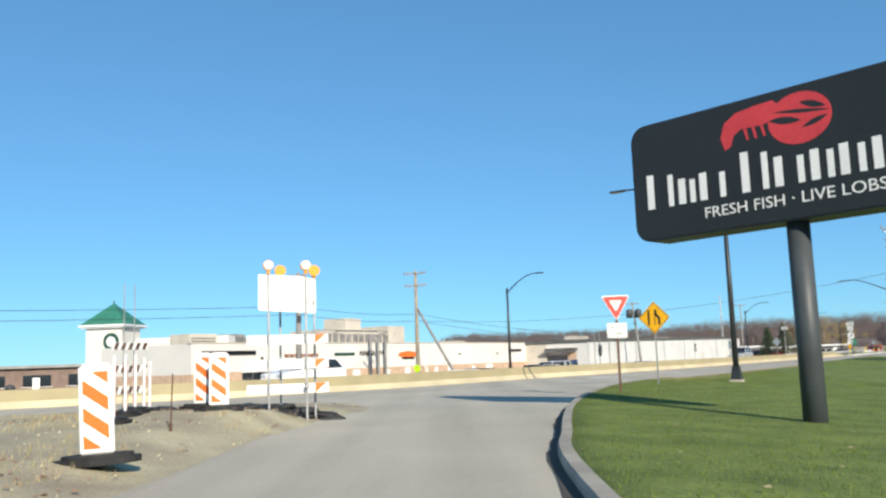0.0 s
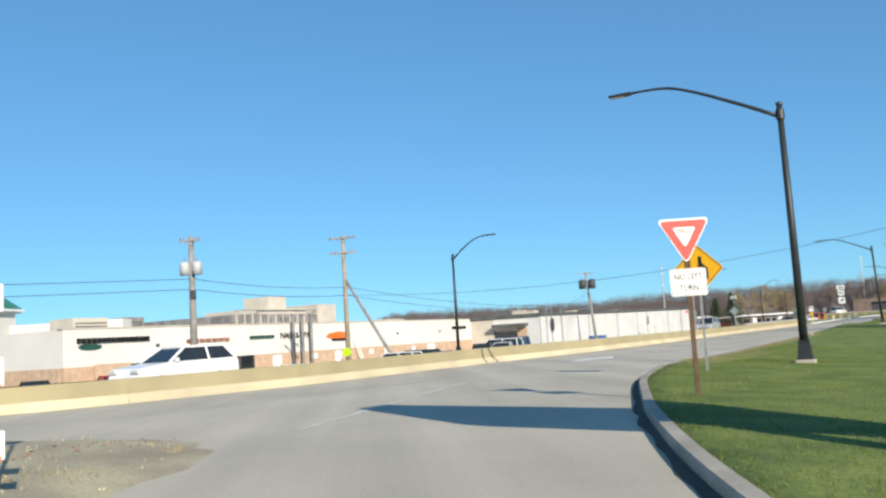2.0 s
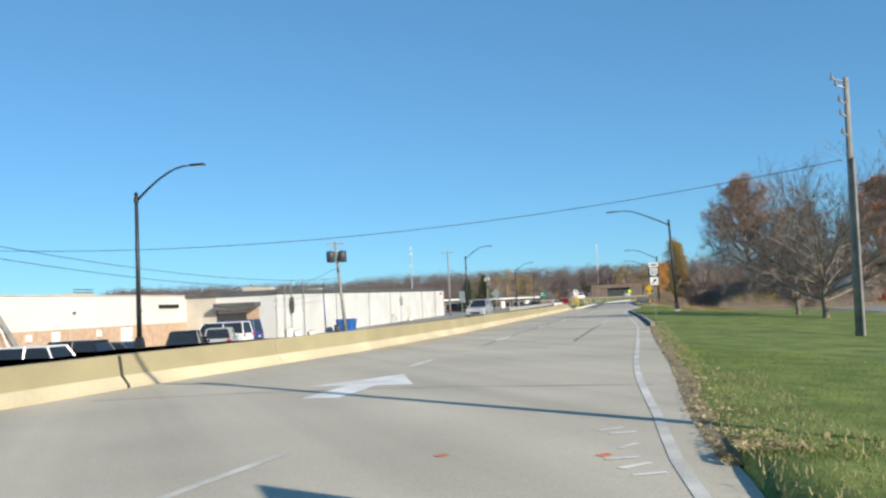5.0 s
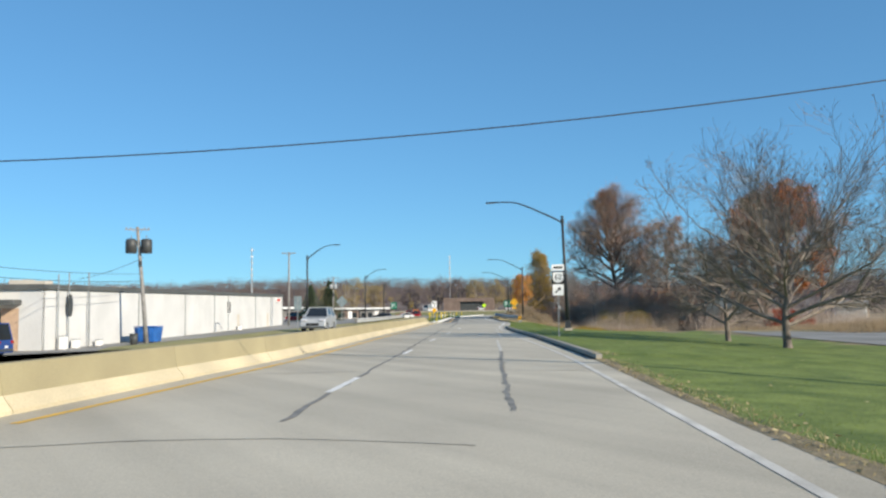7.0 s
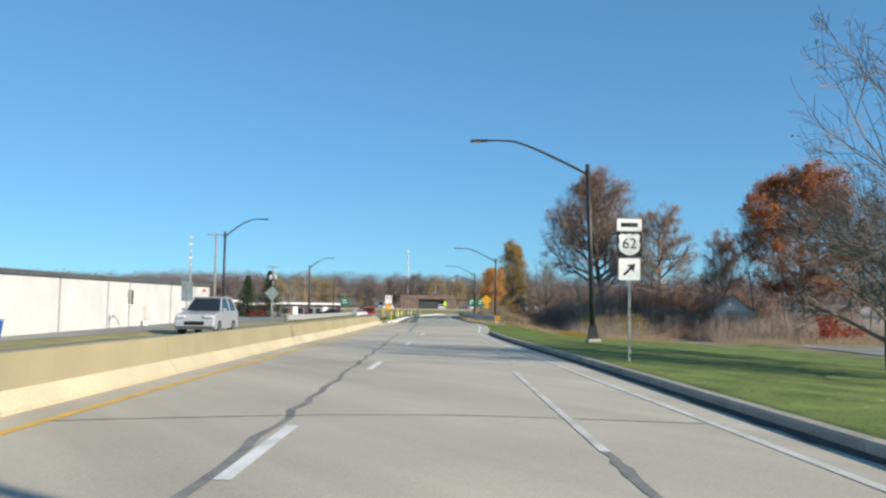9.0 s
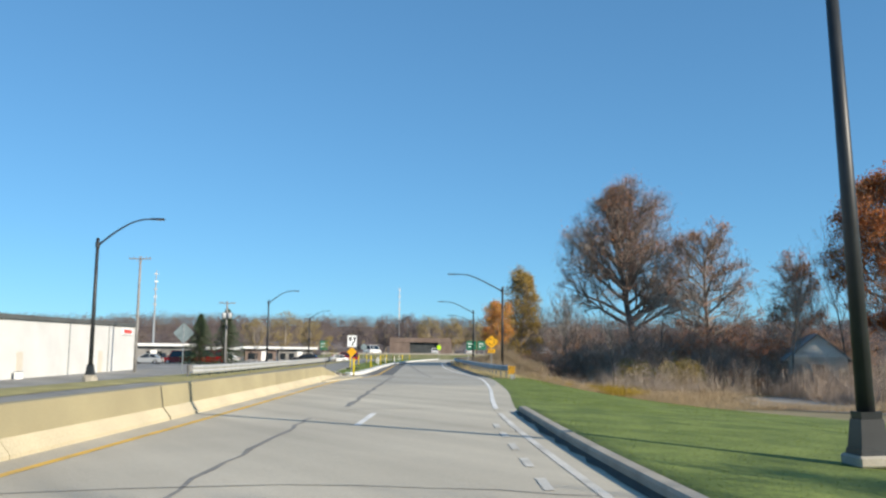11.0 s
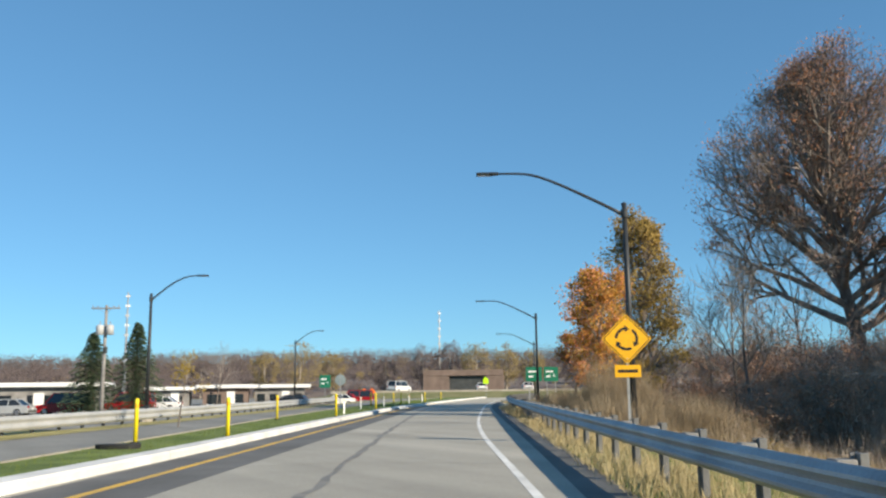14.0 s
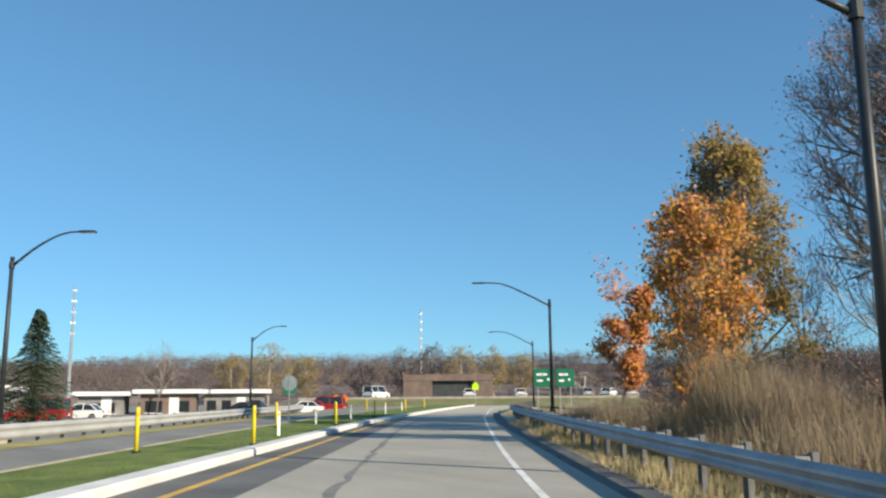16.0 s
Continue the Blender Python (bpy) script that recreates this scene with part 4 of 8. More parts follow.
t, p = diamond_sign("roundabout_sign", spot(165.0, 9.0, -0.55), "yellow diamond roundabout sign above a small yellow plate on a post", 0.82, 2.94, 3.4)
for k in range(3):
    a0 = 90 + 120 * k
    arc = [radians(a0 + 8 + 78 * i / 8) for i in range(9)]
    out = [(0.27 * math.cos(a), 2.94 + 0.27 * math.sin(a)) for a in arc] + [(0.21 * math.cos(a), 2.94 + 0.21 * math.sin(a)) for a in arc[::-1]]
    part("arrow_shaft", Geo().plate(out, -0.025, -0.0205), M_SIGN_BLACK, p)
    a1, a2 = radians(a0 + 8), radians(a0 - 18)
    part("arrow_tip", Geo().plate([(0.32 * math.cos(a1), 2.94 + 0.32 * math.sin(a1)), (0.16 * math.cos(a1), 2.94 + 0.16 * math.sin(a1)), (0.24 * math.cos(a2), 2.94 + 0.24 * math.sin(a2))], -0.025, -0.0205), M_SIGN_BLACK, p)
pl = part("plate", Geo().plate(shifted(rounded(0.60, 0.28, 0.03), 0, 2.2), -0.02, -0.012), M_SIGN_YELLOW, t, "yellow rectangular plate")
part("print_bar", Geo().box((0, -0.022, 2.2), (0.46, 0.004, 0.07)), M_SIGN_BLACK, pl, "dark print")


def keep_right_sign():
    t = thing("arrow_sign", spot(151.7, 19.35, 0.1), "white arrow sign above a plain yellow diamond marker", "traffic sign")
    part("post", post_geo(2.45), M_POST_GREY, t, "grey steel post")
    w = part("sign_panel", Geo().plate(shifted(rounded(0.61, 0.76, 0.04), 0, 2.06), -0.02, -0.012), M_SIGN_WHITE, t, "white rectangular panel")
    part("wedge", Geo().plate([(-0.20, 2.34), (-0.04, 2.34), (-0.04, 2.20), (-0.09, 2.07), (-0.15, 2.07), (-0.20, 2.20)], -0.025, -0.0205), M_SIGN_BLACK, w)
    part("arrow", Geo().plate([(-0.02, 1.76), (0.05, 1.76), (0.05, 1.86), (0.20, 2.06), (0.20, 2.22), (0.27, 2.22), (0.165, 2.36), (0.06, 2.22), (0.13, 2.22), (0.13, 2.08), (-0.02, 1.89)], -0.025, -0.0205), M_SIGN_BLACK, w)
    part("marker_panel", Geo().plate(shifted(diamond(0.46, 0.03), 0, 1.36), -0.02, -0.012), M_SIGN_YELLOW, t, "yellow diamond marker")


keep_right_sign()


def route_sign():
    t = thing("route_sign", spot(90.8, 11.1, 0.05), "white highway route sign with direction plate and arrow plate on posts", "traffic sign")
    part("post", post_geo(3.5), M_POST_GREY, t, "grey steel post")
    p = part("direction_plate", Geo().plate(shifted(rounded(0.61, 0.30, 0.03), 0, 3.36), -0.02, -0.012), M_SIGN_WHITE, t)
    part("print_bar", Geo().box((0, -0.022, 3.36), (0.42, 0.004, 0.10)), M_SIGN_BLACK, p)
    q = part("shield_plate", Geo().plate(shifted(rounded(0.61, 0.61, 0.03), 0, 2.88), -0.02, -0.012), M_SIGN_BLACK, t, "black plate with white shield")
    sh = [(0, -0.27), (0.12, -0.24), (0.23, -0.16), (0.27, -0.02), (0.24, 0.1), (0.27, 0.2), (0.19, 0.27), (0.1, 0.24), (0, 0.27), (-0.1, 0.24), (-0.19, 0.27), (-0.27, 0.2), (-0.24, 0.1), (-0.27, -0.02), (-0.23, -0.16), (-0.12, -0.24)]
    part("shield", Geo().plate(shifted(sh, 0, 2.88), -0.0245, -0.0205), M_SIGN_WHITE, q)
    letters("62", 0.36, M_SIGN_BLACK, q, 0, -0.028, 2.89)
    r = part("arrow_plate", Geo().plate(shifted(rounded(0.53, 0.53, 0.03), 0, 2.27), -0.02, -0.012), M_SIGN_WHITE, t)
    part("arrow", Geo().plate([(z * 0.707 - x * 0.707, 2.27 + (x * 0.707 + z * 0.707)) for x, z in [(-z2, x2) for x2, z2 in ((-0.2, -0.03), (0.03, -0.03), (0.03, -0.12), (0.2, 0.0), (0.03, 0.12), (0.03, 0.03), (-0.2, 0.03))]][::1], -0.0245, -0.0205), M_SIGN_BLACK, r)
    bolts(t, ((0, 3.43), (0, 3.1), (0, 2.66), (0, 2.45), (0, 2.1)), -0.03)


route_sign()


def guide_sign(m, w, h, zc, label, posts=2):
    t = thing("guide_sign", m, label, "road sign", "green guide signs")
    for x in ((-w * 0.3, w * 0.3) if posts == 2 else (0,)):
        ob = part("post", post_geo(zc + h / 2, 0.09, 1.2), M_GALV, t)
        ob.location = (x, 0, 0)
    p = part("sign_panel", Geo().plate(shifted(rounded(w, h, 0.08), 0, zc), -0.05, -0.035), M_SIGN_GREEN, t, "green panel")
    for i, (x, z, a) in enumerate(((-0.22, 0.18, 0.28), (0.05, 0.18, 0.2), (-0.2, -0.16, 0.3), (0.22, -0.1, 0.12))):
        ob = part("print_bar", Geo().box((0, 0, 0), (w * a, 0.004, h * 0.12)), M_SIGN_WHITE, p, "white print")
        ob.location = (x * w, -0.0525, zc + z * h)
    return t


guide_sign(spot(223.9, 7.0, -0.6), 1.45, 1.3, 3.25, "green highway guide sign with white print on posts")
guide_sign(spot(224.4, 5.4, -0.6), 1.3, 1.3, 3.25, "green highway guide sign with white print on posts")
guide_sign(spot(269.8, 34.1, -0.1), 1.6, 1.8, 2.9, "green street guide sign with white print on a post", 1)


def back_sign(m, outline, zc, label):
    t = thing("traffic_sign", m, label, "traffic sign")
    part("post", post_geo(zc + 0.5, 0.06, 1.0), M_GALV, t)
    part("sign_panel", Geo().plate(shifted(outline, 0, zc), 0.012, 0.02), M_SIGN_BACK, t, "bare metal back of the panel")


back_sign(spot(152.5, 30.6, -0.4), diamond(1.0), 3.0, "grey metal back of a diamond road sign on a post")
back_sign(spot(117.0, 29.0, -0.5), rounded(0.6, 1.1, 0.05), 2.6, "grey metal back of a tall road sign on a post")
back_sign(spot(206, 22.0, 0.0), ring(0.4, 8, math.pi / 8), 2.1, "grey metal back of a road sign on the median")

t = thing("pedestrian_sign", spot(271.7, 10.7, 0.0), "lime yellow sign on a thin post", "traffic sign")
part("post", post_geo(2.9, 0.06), M_GALV, t)
part("sign_panel", Geo().plate(shifted([(-0.4, -0.4), (0.4, -0.4), (0.4, 0.2), (0, 0.62), (-0.4, 0.2)], 0, 2.6), -0.02, -0.012), M_SIGN_LIME, t, "lime yellow panel")


# ---- guardrails ----
def wbeam(h):
    f = [(0.0, -0.155), (0.035, -0.135), (0.075, -0.10), (0.08, -0.07), (0.035, -0.03), (0.02, 0.0), (0.035, 0.03), (0.08, 0.07), (0.075, 0.10), (0.035, 0.135), (0.0, 0.155)]
    return [(c, z + h) for c, z in f] + [(c - 0.012, z + h) for c, z in f[::-1]]


M_PALE_RAIL = mat("pale_zinc_rail", (0.43, 0.435, 0.425), 0.6, 0.1, 1.2, 30, 0.1, metal=0.15)
POST_MESH = Geo().box((0, 0, 0), (0.06, 0.15, 1.3), 0.004).box((0.0, 0.0, 0.0), (0.13, 0.02, 1.3)).mesh("rail_post")
POST_MESH.materials.append(mat("dull_post_steel", (0.19, 0.19, 0.185), 0.7, 0.2, 3, 30, 0.1, metal=0.3))
BLOCK_MESH = Geo().box((0, 0, 0), (0.15, 0.17, 0.34), 0.01).mesh("rail_block")
BLOCK_MESH.materials.append(M_GREY_POLE)


def guardrail(label, line, top, step, side=1, material=M_RAIL, tall=1.0):
    """A steel beam on posts along a line of (x, y); side 1: the road lies to the line's left."""
    t = thing("guardrail", Matrix(), label, "guardrail")
    prof = [(c * side, z * tall + top - 0.155 * tall) for c, z in wbeam(0.0)]
    pts = resample(line, step)
    for i in range(0, len(line) - 1, 4):
        seg = line[i:i + 5]
        if len(seg) > 1:
            part("beam", Geo().sweep(prof, [(x, y, 0) for x, y in seg]), material, t, smooth=False)
    for i, p in enumerate(pts[:-1]):
        q = pts[i + 1]
        a = math.degrees(math.atan2(q[1] - p[1], q[0] - p[0])) - 90
        nx, ny = (q[1] - p[1]) / step * side, -(q[0] - p[0]) / step * side
        o = part("post", POST_MESH, None, t)
        o.matrix_basis = pose(p[0] + nx * 0.22, p[1] + ny * 0.22, top - 0.6, 0, 0, a)
        o = part("block", BLOCK_MESH, None, t)
        o.matrix_basis = pose(p[0] + nx * 0.095, p[1] + ny * 0.095, top - 0.16, 0, 0, a)
    return t


rail_line = smooth_path([at(s, n)[:2] for s, n in ((145.6, 9.55), (149, 9.95), (155, 10.2), (170, 10.3), (190, 10.25), (210, 10.0), (230, 9.0), (255, 6.2), (280, 2.4))], 1.0)
guardrail("grey galvanised steel guardrail along the outer verge", rail_line, 0.74, 1.9)
opp_line = smooth_path([at(s, n)[:2] for s, n in ((143.5, 27.6), (150, 27.2), (165, 27.2), (190, 27.4), (215, 28.0), (245, 29.5), (280, 32), (310, 35))], 1.0)
guardrail("pale galvanised steel guardrail along the far carriageway", opp_line, 0.62, 1.9, -1, M_PALE_RAIL, 1.55)


def end_marker():
    t = thing("object_marker", spot(145.3, 9.52, 0.02) @ Matrix.Diagonal((0.82, 1, 0.90, 1)), "yellow and black striped object marker at the guardrail end", "traffic sign")
    part("post", Geo().box((0, 0.02, 0.25), (0.10, 0.06, 0.9), 0.01), M_GALV, t)
    p = part("board", Geo().plate(shifted(rounded(0.50, 0.52, 0.02), 0, 0.52), -0.03, -0.015), M_SIGN_YELLOW, t, "yellow board")
    for k in range(4):
        o = -0.42 + k * 0.21
        cut = []
        for x, z in ((-0.24, -0.24 + o - 0.0), (-0.24, -0.24 + o + 0.10), (0.24, 0.24 + o + 0.10), (0.24, 0.24 + o)):
            cut.append((x, max(-0.25, min(0.25, z))))
        # clip the slanted band to the board
        band = []
        for i in range(25):
            x = -0.24 + 0.48 * i / 24
            lo, hi = max(-0.25, x + o), min(0.25, x + o + 0.105)
            if hi > lo:
                band.append((x, lo, hi))
        if len(band) > 2:
            outl = [(x, lo) for x, lo, hi in band] + [(x, hi) for x, lo, hi in band[::-1]]
            part("stripe", Geo().plate(shifted(outl, 0, 0.52), -0.035, -0.0305), M_SIGN_BLACK, p, "black stripe")
    part("end_shoe", Geo().box((0.1, 0.1, 0.25), (0.25, 0.2, 0.5), 0.02), M_RAIL, t)


end_marker()


# ---- flexible posts on the island ----
def flex_post(h=1.05):
    t = thing("delineator_post", Matrix(), "yellow plastic flexible delineator post on the median", "delineator", "yellow posts on the median")
    part("base", Geo().tube([(0, 0, 0), (0, 0, 0.05)], [0.12, 0.1], 12), M_RUBBER, t)
    part("tube", Geo().tube([(0, 0, 0.04), (0, 0, h - 0.03), (0, 0, h)], [0.05, 0.05, 0.035], 12), M_FLEX, t, smooth=True)
    part("band", Geo().tube([(0, 0, h - 0.22), (0, 0, h - 0.12)], 0.052, 12), M_SIGN_YELLOW, t, "amber reflective band")
    return t


fp = flex_post()
fp.matrix_world = pose(*at(148.3, 18.95, 0.0))
for s, n in ((167.4, 18.95), (165.2, 20.5), (184.8, 18.9), (182.0, 21.0), (201, 18.9), (199, 21.2), (217, 18.6), (216, 21.0), (233, 17.5), (232, 20.6), (250, 16.5)):
    copy_thing(fp, pose(*at(s, n, 0.11)))


def white_post(m):
    t = thing("marker_post", m, "short white plastic marker post on the median grass", "delineator", "white posts on the median")
    part("blade", Geo().box((0, 0, 0.4), (0.10, 0.02, 0.8), 0.008), M_SIGN_WHITE, t)
    part("reflector", Geo().box((0, -0.014, 0.7), (0.07, 0.008, 0.08)), M_SIGN_YELLOW, t)
    return t


wp = white_post(pose(*at(190.6, 19.4, 0.11)))
for s, n in ((203.5, 20.2), (211, 19.4), (226, 18.6), (240, 18.2)):
    copy_thing(wp, pose(*at(s, n, 0.11)))
o = solo("rubber_mat", Geo().slab([(0.5 * x, 0.25 * z) for x, z in ring(1, 14)], 0, 0.10), M_RUBBER, "flat black rubber base lying on the median grass", "road base")
o.matrix_world = spot(163.5, 20.2, 0.11)


# ---- restaurant sign ----
def restaurant_sign():
    t = thing("pylon_sign", pose(8.31, 16.60, -0.18, 0, 0, -48.4), "charcoal restaurant pylon sign with red emblem and white letters", "pylon sign")
    part("pole", Geo().tube([(-0.28, 0.35, -0.3), (-0.28, 0.35, 3.75)], [0.215, 0.205], 20), M_ROAD_POLE_GREY, t, "charcoal steel pole", smooth=True)
    part("footing", Geo().tube([(-0.28, 0.35, -0.2), (-0.28, 0.35, 0.04)], 0.34, 16), M_KERB, t, "concrete footing")
    z0, z1, w = 3.70, 6.17, 7.2
    out = []
    for x, z, a in ((w / 2, z1, 0), (-w / 2, z1, 90), (-w / 2, z0, 180), (w / 2, z0, 270)):
        r = 0.34
        cx, cz = x - math.copysign(r, x), z - (r if z == z1 else -r)
        out += [(cx + r * math.cos(radians(a + 18 * i)), cz + r * math.sin(radians(a + 18 * i))) for i in range(6)]
    body = part("cabinet", Geo().plate(out, 0.02, 0.70), M_BLACK_STEEL, t, "charcoal sign cabinet")
    inner = [(x * 0.992, (z - 4.935) * 0.975 + 4.935) for x, z in out]
    face = part("face", Geo().plate(inner, 0.0, 0.019), M_SIGN_DARK, t, "dark charcoal sign face")
    k0 = -3.25
    for a, b, lo, hi in ((0.0, 0.62, 0.0, 0.72), (0.74, 1.12, 0.0, 0.52), (1.22, 1.78, 0.0, 0.55), (2.12, 2.66, 0.0, 0.78), (2.78, 3.34, 0.0, 0.56), (3.46, 3.88, 0.0, 0.56), (3.98, 4.42, 0.0, 0.56), (4.54, 5.0, 0.0, 0.56), (5.12, 5.5, 0.0, 0.56), (5.6, 6.1, 0.0, 0.56)):
        cx, zb, hh, ww = k0 + (a + b) / 2, 4.36, hi - lo, b - a
        g = Geo()
        g.plate([(cx - ww / 2, zb), (cx - ww / 2 + 0.16, zb), (cx - ww / 2 + 0.16, zb + hh), (cx - ww / 2, zb + hh)], -0.006, -0.0005)
        g.plate([(cx + ww / 2 - 0.12, zb), (cx + ww / 2, zb), (cx + ww / 2, zb + hh * 0.9), (cx + ww / 2 - 0.12, zb + hh * 0.9)], -0.006, -0.0005)
        part("name_bar", g, M_SIGN_WHITE, face, "white block in the size of one sign letter")
    letters("FRESH FISH \u00b7 LIVE LOBSTER", 0.30, M_SIGN_WHITE, face, 0.05, -0.004, 4.09, squeeze=1.13, label="white slogan lettering")
    tail = [(-1.42, 5.24), (-1.50, 5.50), (-1.40, 5.78), (-1.15, 5.93), (-0.75, 5.98), (-0.40, 6.00), (-0.25, 5.85), (-0.35, 5.62), (-0.70, 5.58), (-1.05, 5.60), (-1.22, 5.50), (-1.30, 5.30)]
    part("emblem_tail", Geo().plate(tail, -0.006, -0.0005), M_LOGO_RED, face, "red emblem shape")
    part("emblem_body", Geo().plate(shifted(ring(0.48, 28, 0, 1.24, 1.0), 0.08, 5.55), -0.0065, -0.0005), M_LOGO_RED, face, "red emblem shape")
    for x0, z0, x1, z1, w in ((-0.50, 5.62, 0.12, 5.50, 0.07), (-0.42, 5.76, 0.66, 5.58, 0.035), (0.10, 5.84, 0.58, 5.66, 0.06), (0.12, 5.36, 0.60, 5.50, 0.05)):
        dx, dz = x1 - x0, z1 - z0
        le = math.hypot(dx, dz)
        out = [(x0 + dx * k / 10 + sg * -dz / le * w * math.sin(math.pi * k / 10), z0 + dz * k / 10 + sg * dx / le * w * math.sin(math.pi * k / 10)) for sg, ks in ((1, range(11)), (-1, range(9, 0, -1))) for k in ks]
        part("emblem_slit", Geo().plate(out, -0.0095, -0.0068), M_SIGN_DARK, face, "dark slit in the emblem")
    for i in range(4):
        x = -1.02 + i * 0.17
        part("emblem_stroke", Geo().plate([(x, 5.6), (x + 0.06, 5.6), (x + 0.10, 5.36), (x + 0.06, 5.36)], -0.006, -0.0005), M_LOGO_RED, face, "thin red emblem stroke")


restaurant_sign()


# ---- construction zone ----
def dirt_mound():
    poly = np.array(DIRT + [DIRT[0]], float)

    def sd(x, y):
        a, b = poly[:-1], poly[1:]
        ab = b - a
        p = np.array((x, y))
        k = np.clip(((p - a) * ab).sum(1) / (ab * ab).sum(1), 0, 1)
        d = np.hypot(*(p - a - ab * k[:, None]).T).min()
        cross = 0
        for (x0, y0), (x1, y1) in zip(a, b):
            if (y0 > y) != (y1 > y) and x < (x1 - x0) * (y - y0) / (y1 - y0) + x0:
                cross ^= 1
        return d if cross else -d

    xs, ys = np.arange(-40.4, 1.3, 0.4), np.arange(-20.4, 33.6, 0.4)
    g = Geo()
    for y in ys:
        for x in xs:
            d = sd(x, y)
            top = 0.08 + 0.34 * min(1, max(0, (y - 6) / 13)) * min(1, max(0, (x + 9) / 4)) * (1 - 0.88 * min(1, max(0, (y - 18.5) / 4.0)))
            w = max(0.0, min(1.0, d / 1.1))
            h = top * w * w * (3 - 2 * w) + 0.035 * noise.noise((x * 1.3, y * 1.3, 0)) * w
            g.v.append((x, y, 0.026 + h if d > 0 else max(-0.06, 0.026 + d * 0.4)))
    nx = len(xs)
    for j in range(len(ys) - 1):
        for i in range(nx - 1):
            a = j * nx + i
            g.f.append((a, a + 1, a + nx + 1, a + nx))
    ob = solo("dirt_mound", g, M_DIRT, "low spread of tan dirt and gravel beside the ramp", kind="structure", smooth=True)
    xs0, ys0 = xs[0], ys[0]

    def top(x, y):
        i, j = int(round((x - xs0) / 0.4)), int(round((y - ys0) / 0.4))
        return g.v[max(0, min(j, len(ys) - 1)) * nx + max(0, min(i, nx - 1))][2]
    return top


dirt_top = dirt_mound()


def stripe_bands(w, h, count, slope, thick):
    """Slanted bands clipped to a panel of w by h, centred."""
    out = []
    pitch = h * 2 / count if count else h
    for k in range(-1, count + 1):
        o = -h / 2 + k * thick * 2
        pts = []
        for i in range(13):
            x = -w / 2 + w * i / 12
            lo, hi = max(-h / 2, o + slope * (x + w / 2)), min(h / 2, o + thick + slope * (x + w / 2))
            if hi - lo > 0.004:
                pts.append((x, lo, hi))
        if len(pts) > 1:
            out.append([(x, lo) for x, lo, hi in pts] + [(x, hi) for x, lo, hi in pts[::-1]])
    return out


def vertical_panel(name="barricade_panel"):
    t = thing(name, Matrix(), "white plastic barricade panel with orange slanted stripes on rubber base", "traffic barricade", "striped panels on the dirt")
    part("base", Geo().slab([(0.48 * x, 0.30 * z) for x, z in ring(1, 16)], 0.0, 0.07).slab([(0.40 * x, 0.22 * z) for x, z in ring(1, 16)], 0.065, 0.11), M_RUBBER, t, "black rubber base")
    body = Geo()
    body.box((0, 0, 0.60), (0.38, 0.05, 0.98), 0.02)
    body.box((0, 0, 1.10), (0.30, 0.045, 0.05), 0.015)
    p = part("panel", body, M_SIGN_WHITE, t, "white plastic panel")
    for band in stripe_bands(0.28, 0.86, 3, -0.75, 0.155):
        part("stripe", Geo().plate(shifted(band, 0, 0.60), -0.029, -0.0255), M_ORANGE, p, "orange reflective stripe")
        part("stripe", Geo().plate(shifted(band, 0, 0.60), 0.0255, 0.029), M_ORANGE, p, "orange reflective stripe")
    return t


vp = vertical_panel()
vp.matrix_world = pose(-2.2, 11.35, dirt_top(-2.2, 11.35) - 0.02, 0, -2.5, 6)
for x, y, a in ((-2.62, 18.3, 8), (-3.1, 18.9, -10), (-3.75, 15.9, 110), (-4.1, 17.4, 108), (-4.25, 18.3, 112), (-4.35, 19.1, 110), (-4.6, 20.2, 109)):
    copy_thing(vp, pose(x, y, dirt_top(x, y) - 0.02, 0, 0, a))


